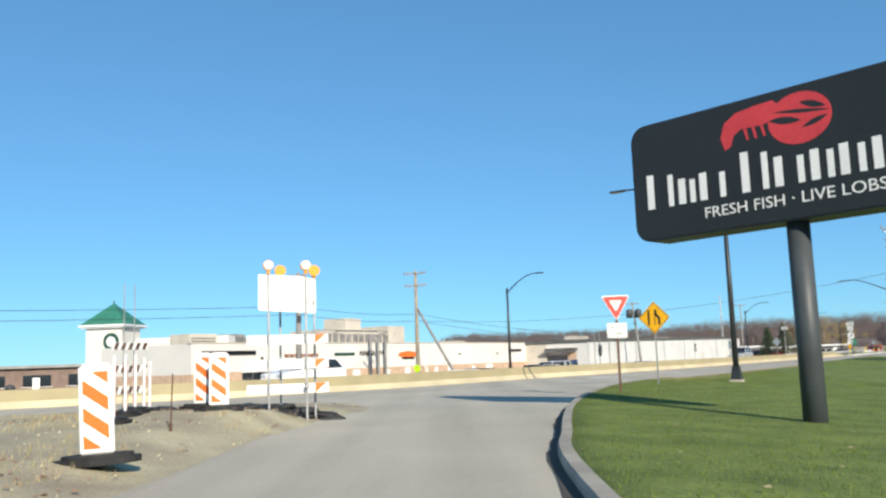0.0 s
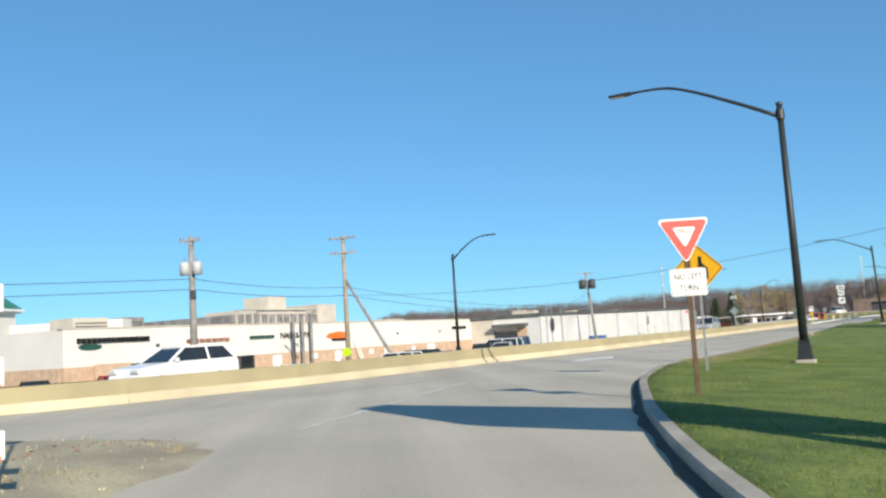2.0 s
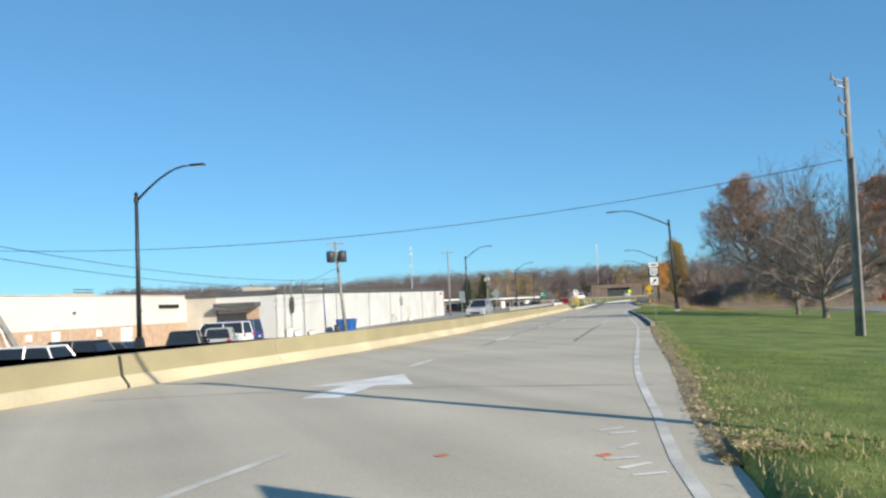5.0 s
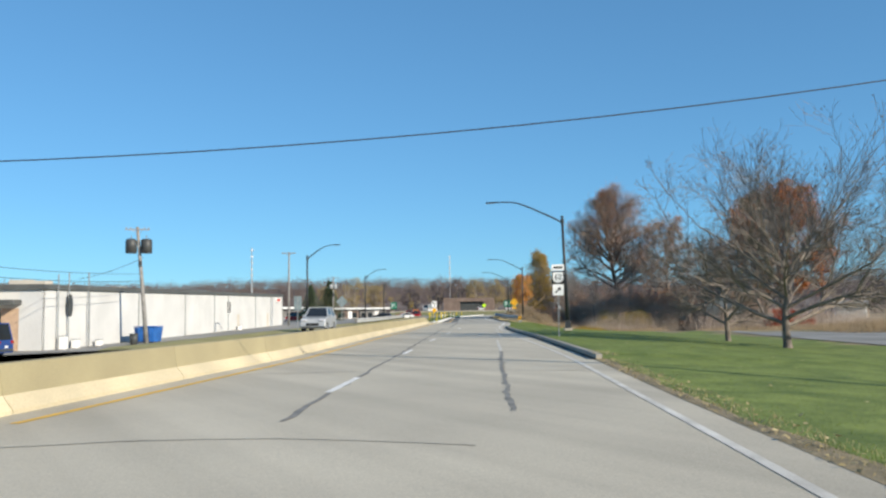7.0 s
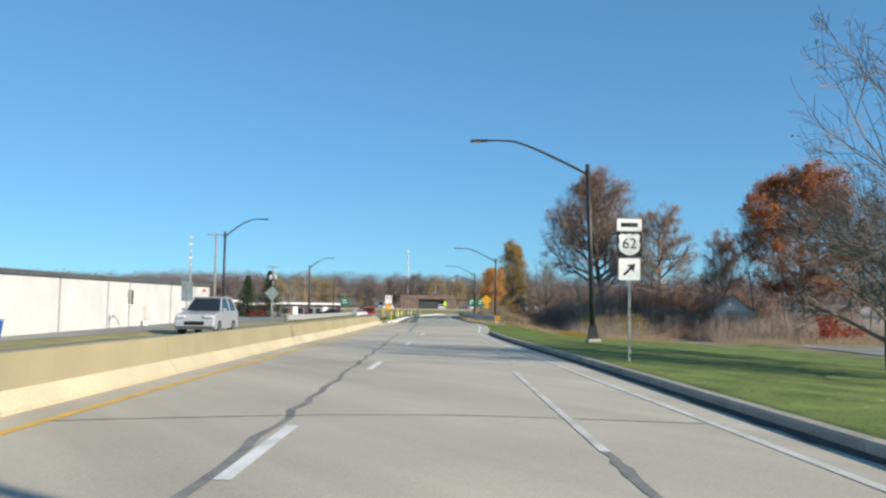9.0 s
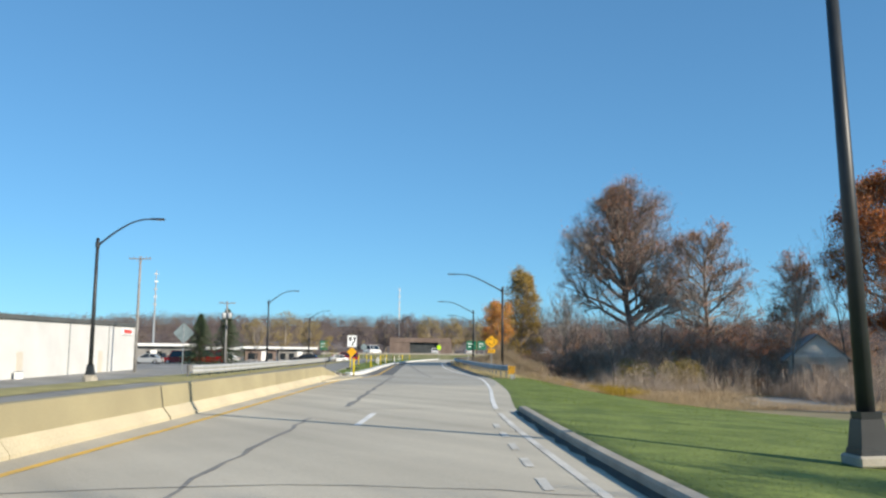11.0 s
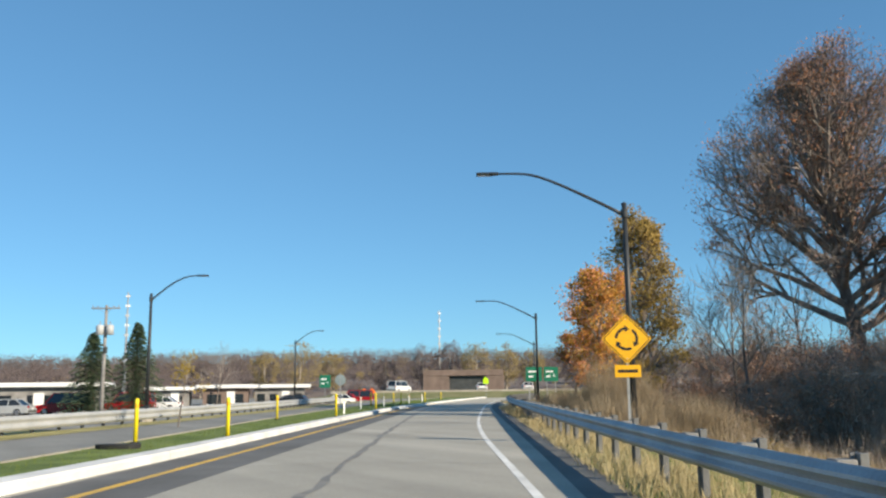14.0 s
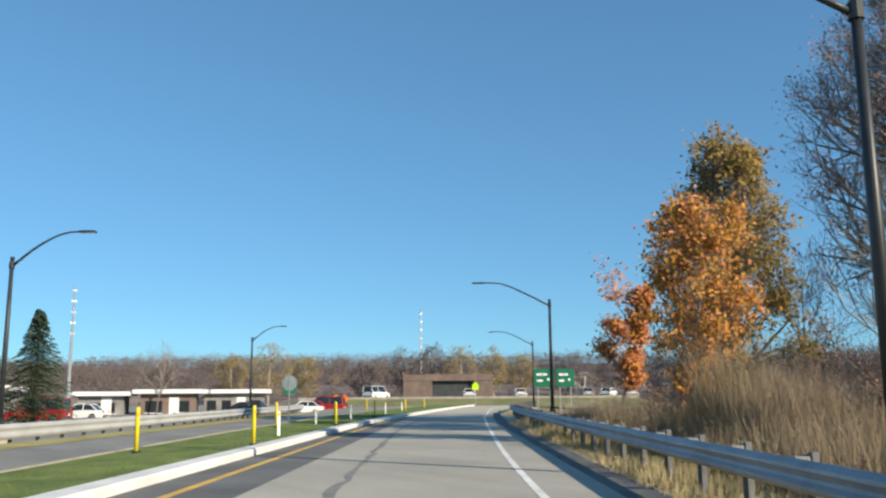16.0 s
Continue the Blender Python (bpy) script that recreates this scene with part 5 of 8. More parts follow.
def sign_barricade():
    x, y = -1.62, 20.25
    z = dirt_top(x, y) - 0.03
    t = thing("road_barricade", pose(x, y, z, 0, 0, 16) @ Matrix.Diagonal((1.06, 1.06, 1.03, 1)), "white three-board road barricade on grey posts with amber warning lamps", "traffic barricade")
    for px, py, h in ((-0.40, -0.17, 3.05), (0.36, -0.17, 2.95), (-0.10, 0.5, 3.0), (0.62, 0.5, 3.0)):
        part("post", Geo().box((px, py, h / 2 - 0.05), (0.042, 0.04, h + 0.1), 0.006), M_POST_GREY, t, "grey steel post")
    for k, zc in enumerate((0.57, 1.08, 1.60)):
        b = part("board", Geo().box((0, -0.02, zc), (1.66, 0.03, 0.20), 0.006), M_SIGN_WHITE, t, "white reflective board")
        for band in stripe_bands(0.26, 0.20, 1, 0.9, 0.20)[:2]:
            part("stripe", Geo().plate(shifted(band, 0.68, zc), -0.041, -0.036), M_ORANGE, b, "orange stripe")
    p = part("sign_panel", Geo().plate(shifted([(x, z - 0.06 * x) for x, z in rounded(1.0, 0.76, 0.03)], -0.10, 2.57), -0.155, -0.145), M_SIGN_WHITE, t, "white cover panel")
    q = part("rear_panel", Geo().plate(shifted([(x, z - 0.06 * x) for x, z in rounded(1.02, 0.74, 0.05)], 0.06, 2.54), -0.135, -0.125), M_SIGN_WHITE, t, "white sign panel behind the cover")
    part("border", Geo().box((0.535, -0.137, 2.50), (0.012, 0.004, 0.64)), M_SIGN_BLACK, q)
    letters("D", 0.19, M_SIGN_BLACK, q, 0.465, -0.138, 2.36)
    for px, py, face in ((-0.40, -0.17, -1), (0.36, -0.17, -1), (-0.10, 0.5, 1), (0.62, 0.5, 1)):
        top = 3.04 if face < 0 else 3.0
        h = part("warning_lamp", Geo().box((px, py, top - 0.02), (0.07, 0.10, 0.10), 0.02).tube([(px, py - 0.07, top + 0.12), (px, py + 0.07, top + 0.12)], 0.105, 18), M_AMBER, t, "amber warning lamp")
        yo = py - 0.082 if face < 0 else py - 0.078
        if face < 0:
            part("lens", Geo().tube([(px, yo, top + 0.12), (px, yo - 0.012, top + 0.12)], 0.088, 18), M_SIGN_WHITE, h, "pale lamp lens")
        else:
            part("hood", Geo().tube([(px, yo, top + 0.12), (px, yo - 0.03, top + 0.12)], [0.1, 0.12], 18), M_AMBER, h)
    part("clamp", Geo().box((0.36, -0.22, 0.62), (0.10, 0.06, 0.10), 0.02), M_GALV, t)


sign_barricade()


def far_barricade():
    x, y = -7.3, 26.4
    t = thing("road_barricade", pose(x, y, dirt_top(x, y) - 0.03, 0, 0, 70), "striped road barricade with dull boards and tall whip posts", "traffic barricade")
    for px in (-0.22, 0.22):
        part("post", Geo().box((px, 0, 1.8), (0.026, 0.026, 3.7), 0.004), M_POST_GREY, t, "tall grey post")
    for zc in (0.6, 1.2, 1.85):
        b = part("board", Geo().box((0, -0.04, zc), (1.5, 0.03, 0.22), 0.005), M_SIGN_WHITE, t, "faded white board")
        for k in range(5):
            part("stripe", Geo().plate([(-0.7 + k * 0.3, zc - 0.1), (-0.56 + k * 0.3, zc - 0.1), (-0.46 + k * 0.3, zc + 0.1), (-0.6 + k * 0.3, zc + 0.1)], -0.061, -0.056), M_RUSTY, b, "dull red-brown stripe")


far_barricade()


def sandbag(seed):
    rr = random.Random(seed)
    bm = bmesh.new()
    bmesh.ops.create_icosphere(bm, subdivisions=2, radius=1)
    for v in bm.verts:
        c = v.co
        k = 1 + 0.55 * noise.noise(c * 2.1 + Vector((seed, 0, 0)))
        v.co = Vector((c.x * 0.38 * k, c.y * 0.24 * k, max(-0.05, c.z * 0.14 * k) + 0.05))
    me = bpy.data.meshes.new("sandbag")
    bm.to_mesh(me)
    bm.free()
    me.polygons.foreach_set("use_smooth", [True] * len(me.polygons))
    me.materials.append(M_SANDBAG)
    return me


bag_meshes = [sandbag(k) for k in range(5)]
rb = random.Random(3)
spots = [(-2.2, 20.35), (-1.75, 20.5), (-1.3, 20.75), (-1.5, 21.1), (-1.0, 21.25), (-1.8, 20.9), (-1.25, 21.4), (-0.8, 21.0), (-2.0, 20.9), (-2.5, 21.2), (-3.3, 21.6), (-3.8, 21.8), (-4.2, 22.2), (-4.6, 22.0), (-5.0, 22.4), (-3.6, 22.3), (-4.3, 22.7), (-5.4, 22.9), (-5.9, 22.4), (-6.4, 23.0), (-6.9, 23.2), (-7.2, 24.0), (-6.0, 25.6), (-7.0, 26.4), (-2.95, 20.6), (-2.3, 19.6)]
for i, (x, y) in enumerate(spots):
    o = new("sandbag", bag_meshes[i % 5])
    k = rb.uniform(0.62, 0.98)
    o.matrix_world = pose(x, y, dirt_top(x, y) - 0.01, rb.uniform(-8, 8), rb.uniform(-8, 8), rb.uniform(0, 180)) @ Matrix.Diagonal((k * 1.25, k * 1.1, k * 0.8, 1))
    tagged(o, "slumped black plastic sandbag lying on the dirt", "sandbag", "black sandbags on the dirt")
t = thing("marker_stake", pose(-2.4, 14.6, dirt_top(-2.4, 14.6), 4, 3, 0), "thin dark steel stake standing in the dirt", "stake")
part("rod", Geo().tube([(0, 0, -0.1), (0, 0, 0.85)], 0.012, 6), M_RUSTY, t)
part("foot", Geo().box((0, 0, 0.05), (0.05, 0.02, 0.12), 0.005), M_RUSTY, t)


# ---- utility poles and wires ----
def utility_pole(m, h, label, arms=1, material=M_WOOD_POLE, lean=0.0, cans="", r=0.16, arm_z=None, armw=1.9):
    t = thing("utility_pole", m, label, "utility pole", "utility poles")
    part("pole", Geo().tube([(0, 0, -0.3), (lean * 0.5, 0, h * 0.5), (lean, 0, h)], [r, r * 0.82, r * 0.62], 12), material, t, smooth=True)
    for k in range(arms):
        z = h - 0.25 - k * 1.1
        ln = lean * z / h
        a = part("crossarm", Geo().box((ln, -0.14, z), (armw, 0.09, 0.11), 0.01), material, t)
        for x in (-0.45, -0.28, 0.28, 0.45):
            part("insulator", Geo().tube([(ln + x * armw, -0.14, z + 0.05), (ln + x * armw, -0.14, z + 0.12), (ln + x * armw, -0.14, z + 0.2)], [0.02, 0.05, 0.03], 8), M_PORCELAIN, a)
        part("brace", Geo().tube([(ln - 0.5, -0.15, z), (ln, -0.15, z - 0.4), (ln + 0.5, -0.15, z)], 0.02, 5), M_GALV, t)
    if cans:
        mt = M_TRAFO if cans == "pale" else M_TRAFO_DARK
        zc = h - (1.9 if cans == "pale" else 1.7)
        ln = lean * zc / h
        q = 1.0 if cans == "pale" else 1.65
        for x in (-0.38 * q, 0.38 * q):
            c = part("transformer", Geo().tube([(ln + x, -0.1, zc - 0.36 * q), (ln + x, -0.1, zc + 0.32 * q), (ln + x, -0.1, zc + 0.40 * q)], [0.29 * q, 0.29 * q, 0.17 * q], 14), mt, t, smooth=True)
            part("bushing", Geo().tube([(ln + x, -0.1, zc + 0.44 * q), (ln + x, -0.1, zc + 0.44 * q + 0.24)], [0.04, 0.02], 6), M_PORCELAIN, c)
        part("bracket", Geo().box((ln, -0.1, zc), (0.5 * q, 0.08, 0.1), 0.01), M_GALV, t)
        part("switch_box", Geo().box((ln + 0.12, -0.15, zc - 1.5), (0.28, 0.22, 0.5), 0.03), M_TRAFO_DARK, t)
    return t


utility_pole(spot(49.1, 42.5, -1.2, 20), 9.3, "stout grey utility pole with two pale transformers in the lot", 1, M_GREY_POLE, 0.0, "pale", 0.24, armw=1.3)
pb = utility_pole(spot(64.8, 42.8, -1.2, 10), 10.6, "tall tan wooden utility pole with two crossarms", 2, M_WOOD_POLE, 0.0, "", 0.2, armw=2.2)
part("marker_plate", Geo().plate(shifted(ring(0.32, 14), 0, 1.9), -0.235, -0.215), M_SIGN_LIME, pb, "lime warning plate")
utility_pole(spot(122.0, 43.0, -1.2, 15), 10.1, "leaning grey utility pole with two dark transformers by the warehouse", 1, M_GREY_POLE, -0.9, "dark", 0.2, armw=2.0)
utility_pole(spot(181.0, 43.0, -0.8, 0), 11.6, "plain pale utility pole with one crossarm behind the guardrail", 1, M_GREY_POLE, 0.0, "", 0.17, armw=2.2)
utility_pole(spot(208.9, 40.4, -0.6, 0), 8.6, "grey utility pole with transformers beside dark spruces", 1, M_GREY_POLE, 0.0, "pale", 0.16, armw=2.2)
pd = utility_pole(spot(65.8, 4.97, -0.5, -20), 9.6, "weathered wooden utility pole with cable hardware on the lawn", 0, M_GREY_POLE, 0.2, "", 0.15)
for z, w in ((9.45, 0.42), (9.2, 0.3), (8.6, 0.22), (8.1, 0.2), (7.4, 0.18)):
    part("hardware_arm", Geo().tube([(0.18, 0.02, z), (0.18 - w, -0.3, z + 0.12)], 0.035, 6), M_GALV, pd)
    part("insulator", Geo().tube([(0.18 - w, -0.3, z + 0.1), (0.18 - w, -0.3, z + 0.32)], [0.06, 0.03], 7), M_PORCELAIN, pd)
part("riser_pipe", Geo().tube([(0.16, -0.12, -0.3), (0.25, -0.14, 6.6)], 0.06, 10), M_GREY_POLE, pd, "grey cable riser")
t = thing("guy_strut", spot(64.8, 42.8, -1.2), "grey wooden push brace leaning on the tan pole", "pole brace")
part("strut", Geo().tube([(0.1, 0, 7.2), (4.6, 0.2, 0)], [0.10, 0.14], 10), M_GREY_POLE, t, smooth=True)


def wire(a, b, sag, r=0.02, label="black overhead utility wire", seg=14):
    pts = [tuple(p + (q - p) * i / seg - (4 * sag * (i / seg) * (1 - i / seg) if k == 2 else 0) for k, (p, q) in enumerate(zip(a, b))) for i in range(seg + 1)]
    solo("overhead_wire", Geo().tube(pts, r, 5), M_CABLE, label, "cable", "overhead wires")


wire((31.75, 57.7, 6.05), at(64.8, 42.7, 4.9), 1.12, 0.013, seg=24)
for z, z2 in ((5.6, 5.4), (5.0, 4.8)):
    wire(at(49.1, 42.4, z), at(64.8, 42.7, z2 + 0.1), 0.25, 0.018)
    wire(at(64.8, 42.7, z2 + 0.1), at(121.2, 43.1, z2 - 0.6), 0.9, 0.018)
    wire(at(49.1, 42.4, z), at(-30, 64, z), 0.8, 0.018)
wire(at(121.2, 43.1, 6.2), at(116, 46.2, 4.2), 0.2, 0.02)


# ---- shops ----
def wall_box(g, s0, s1, n0, n1, z0, z1):
    g.add([at(s, n, z) for s in (s0, s1) for n in (n0, n1) for z in (z0, z1)], [(0, 1, 3, 2), (4, 6, 7, 5), (0, 4, 5, 1), (2, 3, 7, 6), (0, 2, 6, 4), (1, 5, 7, 3)])
    return g


def shops():
    t = thing("shop_building", Matrix(), "long white stucco shop building with tan brick base", "building")
    lot = -1.25
    F = 55.5
    wins = [(55.7, 60.4), (62.2, 69.0)]
    doors = [(71.3, 72.6), (80.5, 81.7), (89.4, 90.5), (98.5, 100.4)]
    up = wall_box(Geo(), 50.3, 113, F, F + 0.4, 0.86, 3.42)
    wall_box(up, 50.3, 50.7, F + 0.4, F + 12, 0.86, 3.42)
    part("upper_wall", up, M_STUCCO, t, "white stucco upper wall")
    part("parapet_cap", wall_box(Geo(), 50.2, 113, F - 0.06, F + 0.46, 3.42, 3.52), M_BEIGE, t)
    cuts = sorted(wins + doors)
    edges = [50.3] + [e for c in cuts for e in c] + [113]
    for a, b in zip(edges[::2], edges[1::2]):
        part("brick_base", wall_box(Geo(), a, b, F - 0.05, F + 0.4, lot - 0.2, 0.86), M_BRICK, t, "tan brick base")
    for a, b in doors:
        part("door_lintel", wall_box(Geo(), a, b, F - 0.05, F + 0.4, 0.78, 0.86), M_BRICK, t)
    part("brick_base", wall_box(Geo(), 50.25, 50.7, F + 0.4, F + 12, lot - 0.2, 0.86), M_BRICK, t, "tan brick base")
    for a, b in wins:
        w = part("shop_window", wall_box(Geo(), a, b, F + 0.12, F + 0.16, lot, 0.86), M_GLASS, t, "dark shop window")
        k = int((b - a) / 1.5)
        for i in range(k + 1):
            s = a + (b - a) * i / k
            part("mullion", wall_box(Geo(), s - 0.05, s + 0.05, F + 0.02, F + 0.12, lot, 0.86), M_FASCIA, w)
    for a, b in doors:
        d = part("service_door", wall_box(Geo(), a, b, F + 0.05, F + 0.1, lot, 0.78), M_DOOR_W, t, "white service door")
        part("handle", wall_box(Geo(), b - 0.15, b - 0.1, F - 0.02, F + 0.05, lot + 1.0, lot + 1.15), M_FASCIA, d)
    part("wood_screen", wall_box(Geo(), 52.4, 55.5, F - 0.5, F - 0.42, lot, 0.95), M_BRICK, t, "tan timber screen")
    part("roof", wall_box(Geo(), 50.4, 112.9, F + 0.4, F + 12, 3.0, 3.2), M_ROOF, t)
    part("rear_wall", wall_box(Geo(), 50.7, 112.9, F + 12, F + 12.3, lot - 0.2, 3.2), M_STUCCO, t)
    # wall lamps and small panels
    for s in (58.2, 92, 101.5, 111):
        part("wall_lamp", wall_box(Geo(), s, s + 0.25, F - 0.15, F, 2.0, 2.2), M_FASCIA, t)
    for s in (77.0, 86.5, 95.0):
        part("meter_box", wall_box(Geo(), s, s + 0.5, F - 0.2, F - 0.05, 0.1, 0.62), M_DOOR_W, t)

    def sign_bars(name, s0, s1, z0, z1, count, material, label):
        sg = thing(name, Matrix(), label, "shop sign", "shop signs")
        step = (s1 - s0) / count
        for i in range(count):
            part("letter_block", wall_box(Geo(), s0 + i * step + step * 0.12, s0 + i * step + step * 0.88, F - 0.12, F - 0.005, z0, z1), material, sg)
        return sg
    sign_bars("shop_sign", 51.3, 57.6, 2.42, 2.78, 15, M_SIGN_BLACK, "row of dark sign blocks on the white wall")
    ov = solo("shop_emblem", Geo().plate(ring(1, 18, 0, 0.95, 0.22), -0.06, 0.0), M_GREEN_AWNING, "dark green oval shop emblem on the white wall", "shop sign", "shop signs")
    ov.matrix_world = spot(52.4, F - 0.02, 2.18, 90)
    sign_bars("shop_sign", 61.2, 66.0, 2.15, 2.42, 7, M_BRICK_RED, "faded red-brown script shop sign on the white wall")
    ns = sign_bars("shop_sign", 68.4, 71.6, 2.2, 2.48, 6, M_GREEN_AWNING, "dark green and black nail salon sign lettering")
    me = text_mesh("NAIL & SPA", 0.75, 0.03, 1.15)
    me.materials.append(M_SIGN_BLACK)
    o = part("lettering", me, None, ns)
    o.matrix_world = spot(74.6, F - 0.04, 2.36, 90)
    og = thing("shop_sign", Matrix(), "orange-red shaped shop sign on the white wall", "shop sign", "shop signs")
    part("sign_body", Geo().plate([(-2.0, -0.1), (-1.5, 0.22), (0.0, 0.36), (1.5, 0.22), (2.0, -0.1), (1.2, -0.3), (-1.2, -0.3)], -0.12, 0), M_ORANGE, og).matrix_world = spot(81.2, F - 0.01, 2.2, 90)
    part("sub_panel", Geo().plate(rounded(2.2, 0.22, 0.05), -0.1, 0), M_SIGN_BLACK, og).matrix_world = spot(81.2, F - 0.01, 1.78, 90)
    sign_bars("shop_sign", 104.7, 108.4, 2.28, 2.62, 7, M_SIGN_BLACK, "black phone shop sign blocks on the white wall")
    # ladder leaning on the wall
    ld = thing("ladder", Matrix(), "white ladder leaning against the shop wall", "ladder")
    for ds in (0, 0.45):
        part("rail", Geo().tube([at(84.0 + ds, F - 1.1, lot), at(83.6 + ds, F - 0.1, 1.8)], 0.05, 5), M_DOOR_W, ld)
    for i in range(9):
        k = (i + 0.5) / 9
        part("rung", Geo().tube([at(84.0 - 0.4 * k, F - 1.1 + k, lot + 3.05 * k), at(84.45 - 0.4 * k, F - 1.1 + k, lot + 3.05 * k)], 0.025, 4), M_DOOR_W, ld)
    # pipes on the roof edge and roof plant
    for s in (73.6, 74.9, 76.2):
        g = thing("roof_stack", Matrix(), "grey steel vent stack in front of the parapet", "vent stack", "vent stacks")
        part("pipe", Geo().tube([at(s, F - 0.6, -1.2), at(s, F - 0.6, 4.1)], 0.13, 8), M_DUCT, g)
        part("cap", Geo().tube([at(s, F - 0.6, 4.1), at(s, F - 0.6, 4.3)], 0.2, 8), M_DUCT, g)
    for s0, s1, n0, n1, z0, z1, mt, lb in ((60.8, 64.4, 68, 71, 3.2, 4.9, M_BEIGE, "boxy beige rooftop air unit"), (66.0, 68.4, 68, 71, 3.2, 4.9, M_DUCT, "grey louvred rooftop air unit"),
                                           (74.5, 76.5, 66, 68, 3.2, 3.9, M_DUCT, "small grey rooftop unit"), (104, 107.5, 64, 67, 3.2, 4.1, M_BEIGE, "pale rooftop air unit")):
        u = thing("rooftop_unit", Matrix(), lb, "air unit", "rooftop units")
        part("casing", wall_box(Geo(), s0, s1, n0, n1, z0 + 0.15, z1), mt, u)
        part("curb", wall_box(Geo(), s0 + 0.1, s1 - 0.1, n0 + 0.1, n1 - 0.1, z0, z0 + 0.15), M_FASCIA, u)
        for i in range(4):
            part("louvre", wall_box(Geo(), s0 + 0.2, s1 - 0.2, n0 - 0.04, n0, z0 + 0.35 + i * 0.28, z0 + 0.45 + i * 0.28), M_FASCIA, u)
    # larger plant behind
    hb = thing("plant_building", Matrix(), "grey rooftop plant enclosure with beige tower block behind the shops", "building")
    part("enclosure", wall_box(Geo(), 88.0, 107.5, 75, 90, -1.2, 5.5), M_DUCT, hb, "dark grey louvred enclosure")
    for i in range(14):
        part("panel_rib", wall_box(Geo(), 88.2 + i * 1.4, 88.35 + i * 1.4, 74.9, 75, 3.0, 5.4), M_BEIGE, hb)
    part("tower_block", wall_box(Geo(), 95.2, 98.6, 76, 80, 5.5, 7.75), M_BEIGE, hb, "beige tower block")
    part("tower_block", wall_box(Geo(), 103.6, 107.6, 74.8, 80, 3.2, 6.75), M_BEIGE, hb, "beige stair block")
    part("railing_bar", wall_box(Geo(), 88, 103.6, 75, 75.1, 5.95, 6.05), M_DUCT, hb)
    part("deck", wall_box(Geo(), 92.5, 101.5, 75.2, 84, 5.5, 6.2), M_BEIGE, hb)


shops()


def corner_tower():
    t = thing("clock_tower", pose(-32.6, 92.0, -1.25, 0, 0, -8) @ Matrix.Diagonal((0.74, 0.74, 1, 1)), "white stucco corner tower with green pyramid roof", "building tower")
    part("shaft", Geo().box((0, 0, 3.55), (5.3, 5.3, 7.1)), M_STUCCO, t)
    part("cornice", Geo().box((0, 0, 7.18), (6.3, 6.3, 0.16)).box((0, 0, 7.36), (6.8, 6.8, 0.2)), M_SIGN_WHITE, t)
    part("roof", Geo().add([(-3.3, -3.3, 7.46), (3.3, -3.3, 7.46), (3.3, 3.3, 7.46), (-3.3, 3.3, 7.46), (0, 0, 9.85)], [(0, 1, 4), (1, 2, 4), (2, 3, 4), (3, 0, 4), (0, 3, 2, 1)]), M_ROOF_GREEN, t, "green metal pyramid roof")
    part("finial", Geo().tube([(0, 0, 9.8), (0, 0, 10.1)], 0.1, 8), M_FASCIA, t)
    d = part("emblem", Geo().plate(shifted(ring(0.9, 24, 0, 1.3, 1), 1.1, 5.7), -2.70, -2.66), M_GREEN_AWNING, t, "round green and white emblem")
    part("emblem_centre", Geo().plate(shifted(ring(0.52, 24, 0, 1.3, 1), 1.1, 5.7), -2.73, -2.705), M_SIGN_WHITE, d)
    part("side_emblem", Geo().plate(shifted(ring(0.75, 24), 0, 5.7), -2.70, -2.66, pose(0, 0, 0, 0, 0, -90)), M_GREEN_AWNING, t)
    g = Geo().box((9.5, 3.0, 3.0), (14, 3, 6.0))
    part("wing", g, M_STUCCO, t, "white wing wall joining the shops")
    part("wing_base", Geo().box((9.5, 1.48, 0.9), (14, 0.1, 1.8)), M_BRICK, t)
    part("awning", Geo().add([(3.0, 1.4, 4.6), (7.4, 1.4, 4.6), (7.4, -0.3, 3.7), (3.0, -0.3, 3.7), (3.0, 1.4, 3.7), (7.4, 1.4, 3.7)], [(0, 1, 2, 3), (0, 3, 4), (1, 5, 2), (0, 4, 5, 1), (3, 2, 5, 4)]), M_GREEN_AWNING, t, "dark green canvas awning")
    part("base_brick", Geo().box((0, 0, 0.4), (5.36, 5.36, 0.8)), M_BRICK, t)


corner_tower()


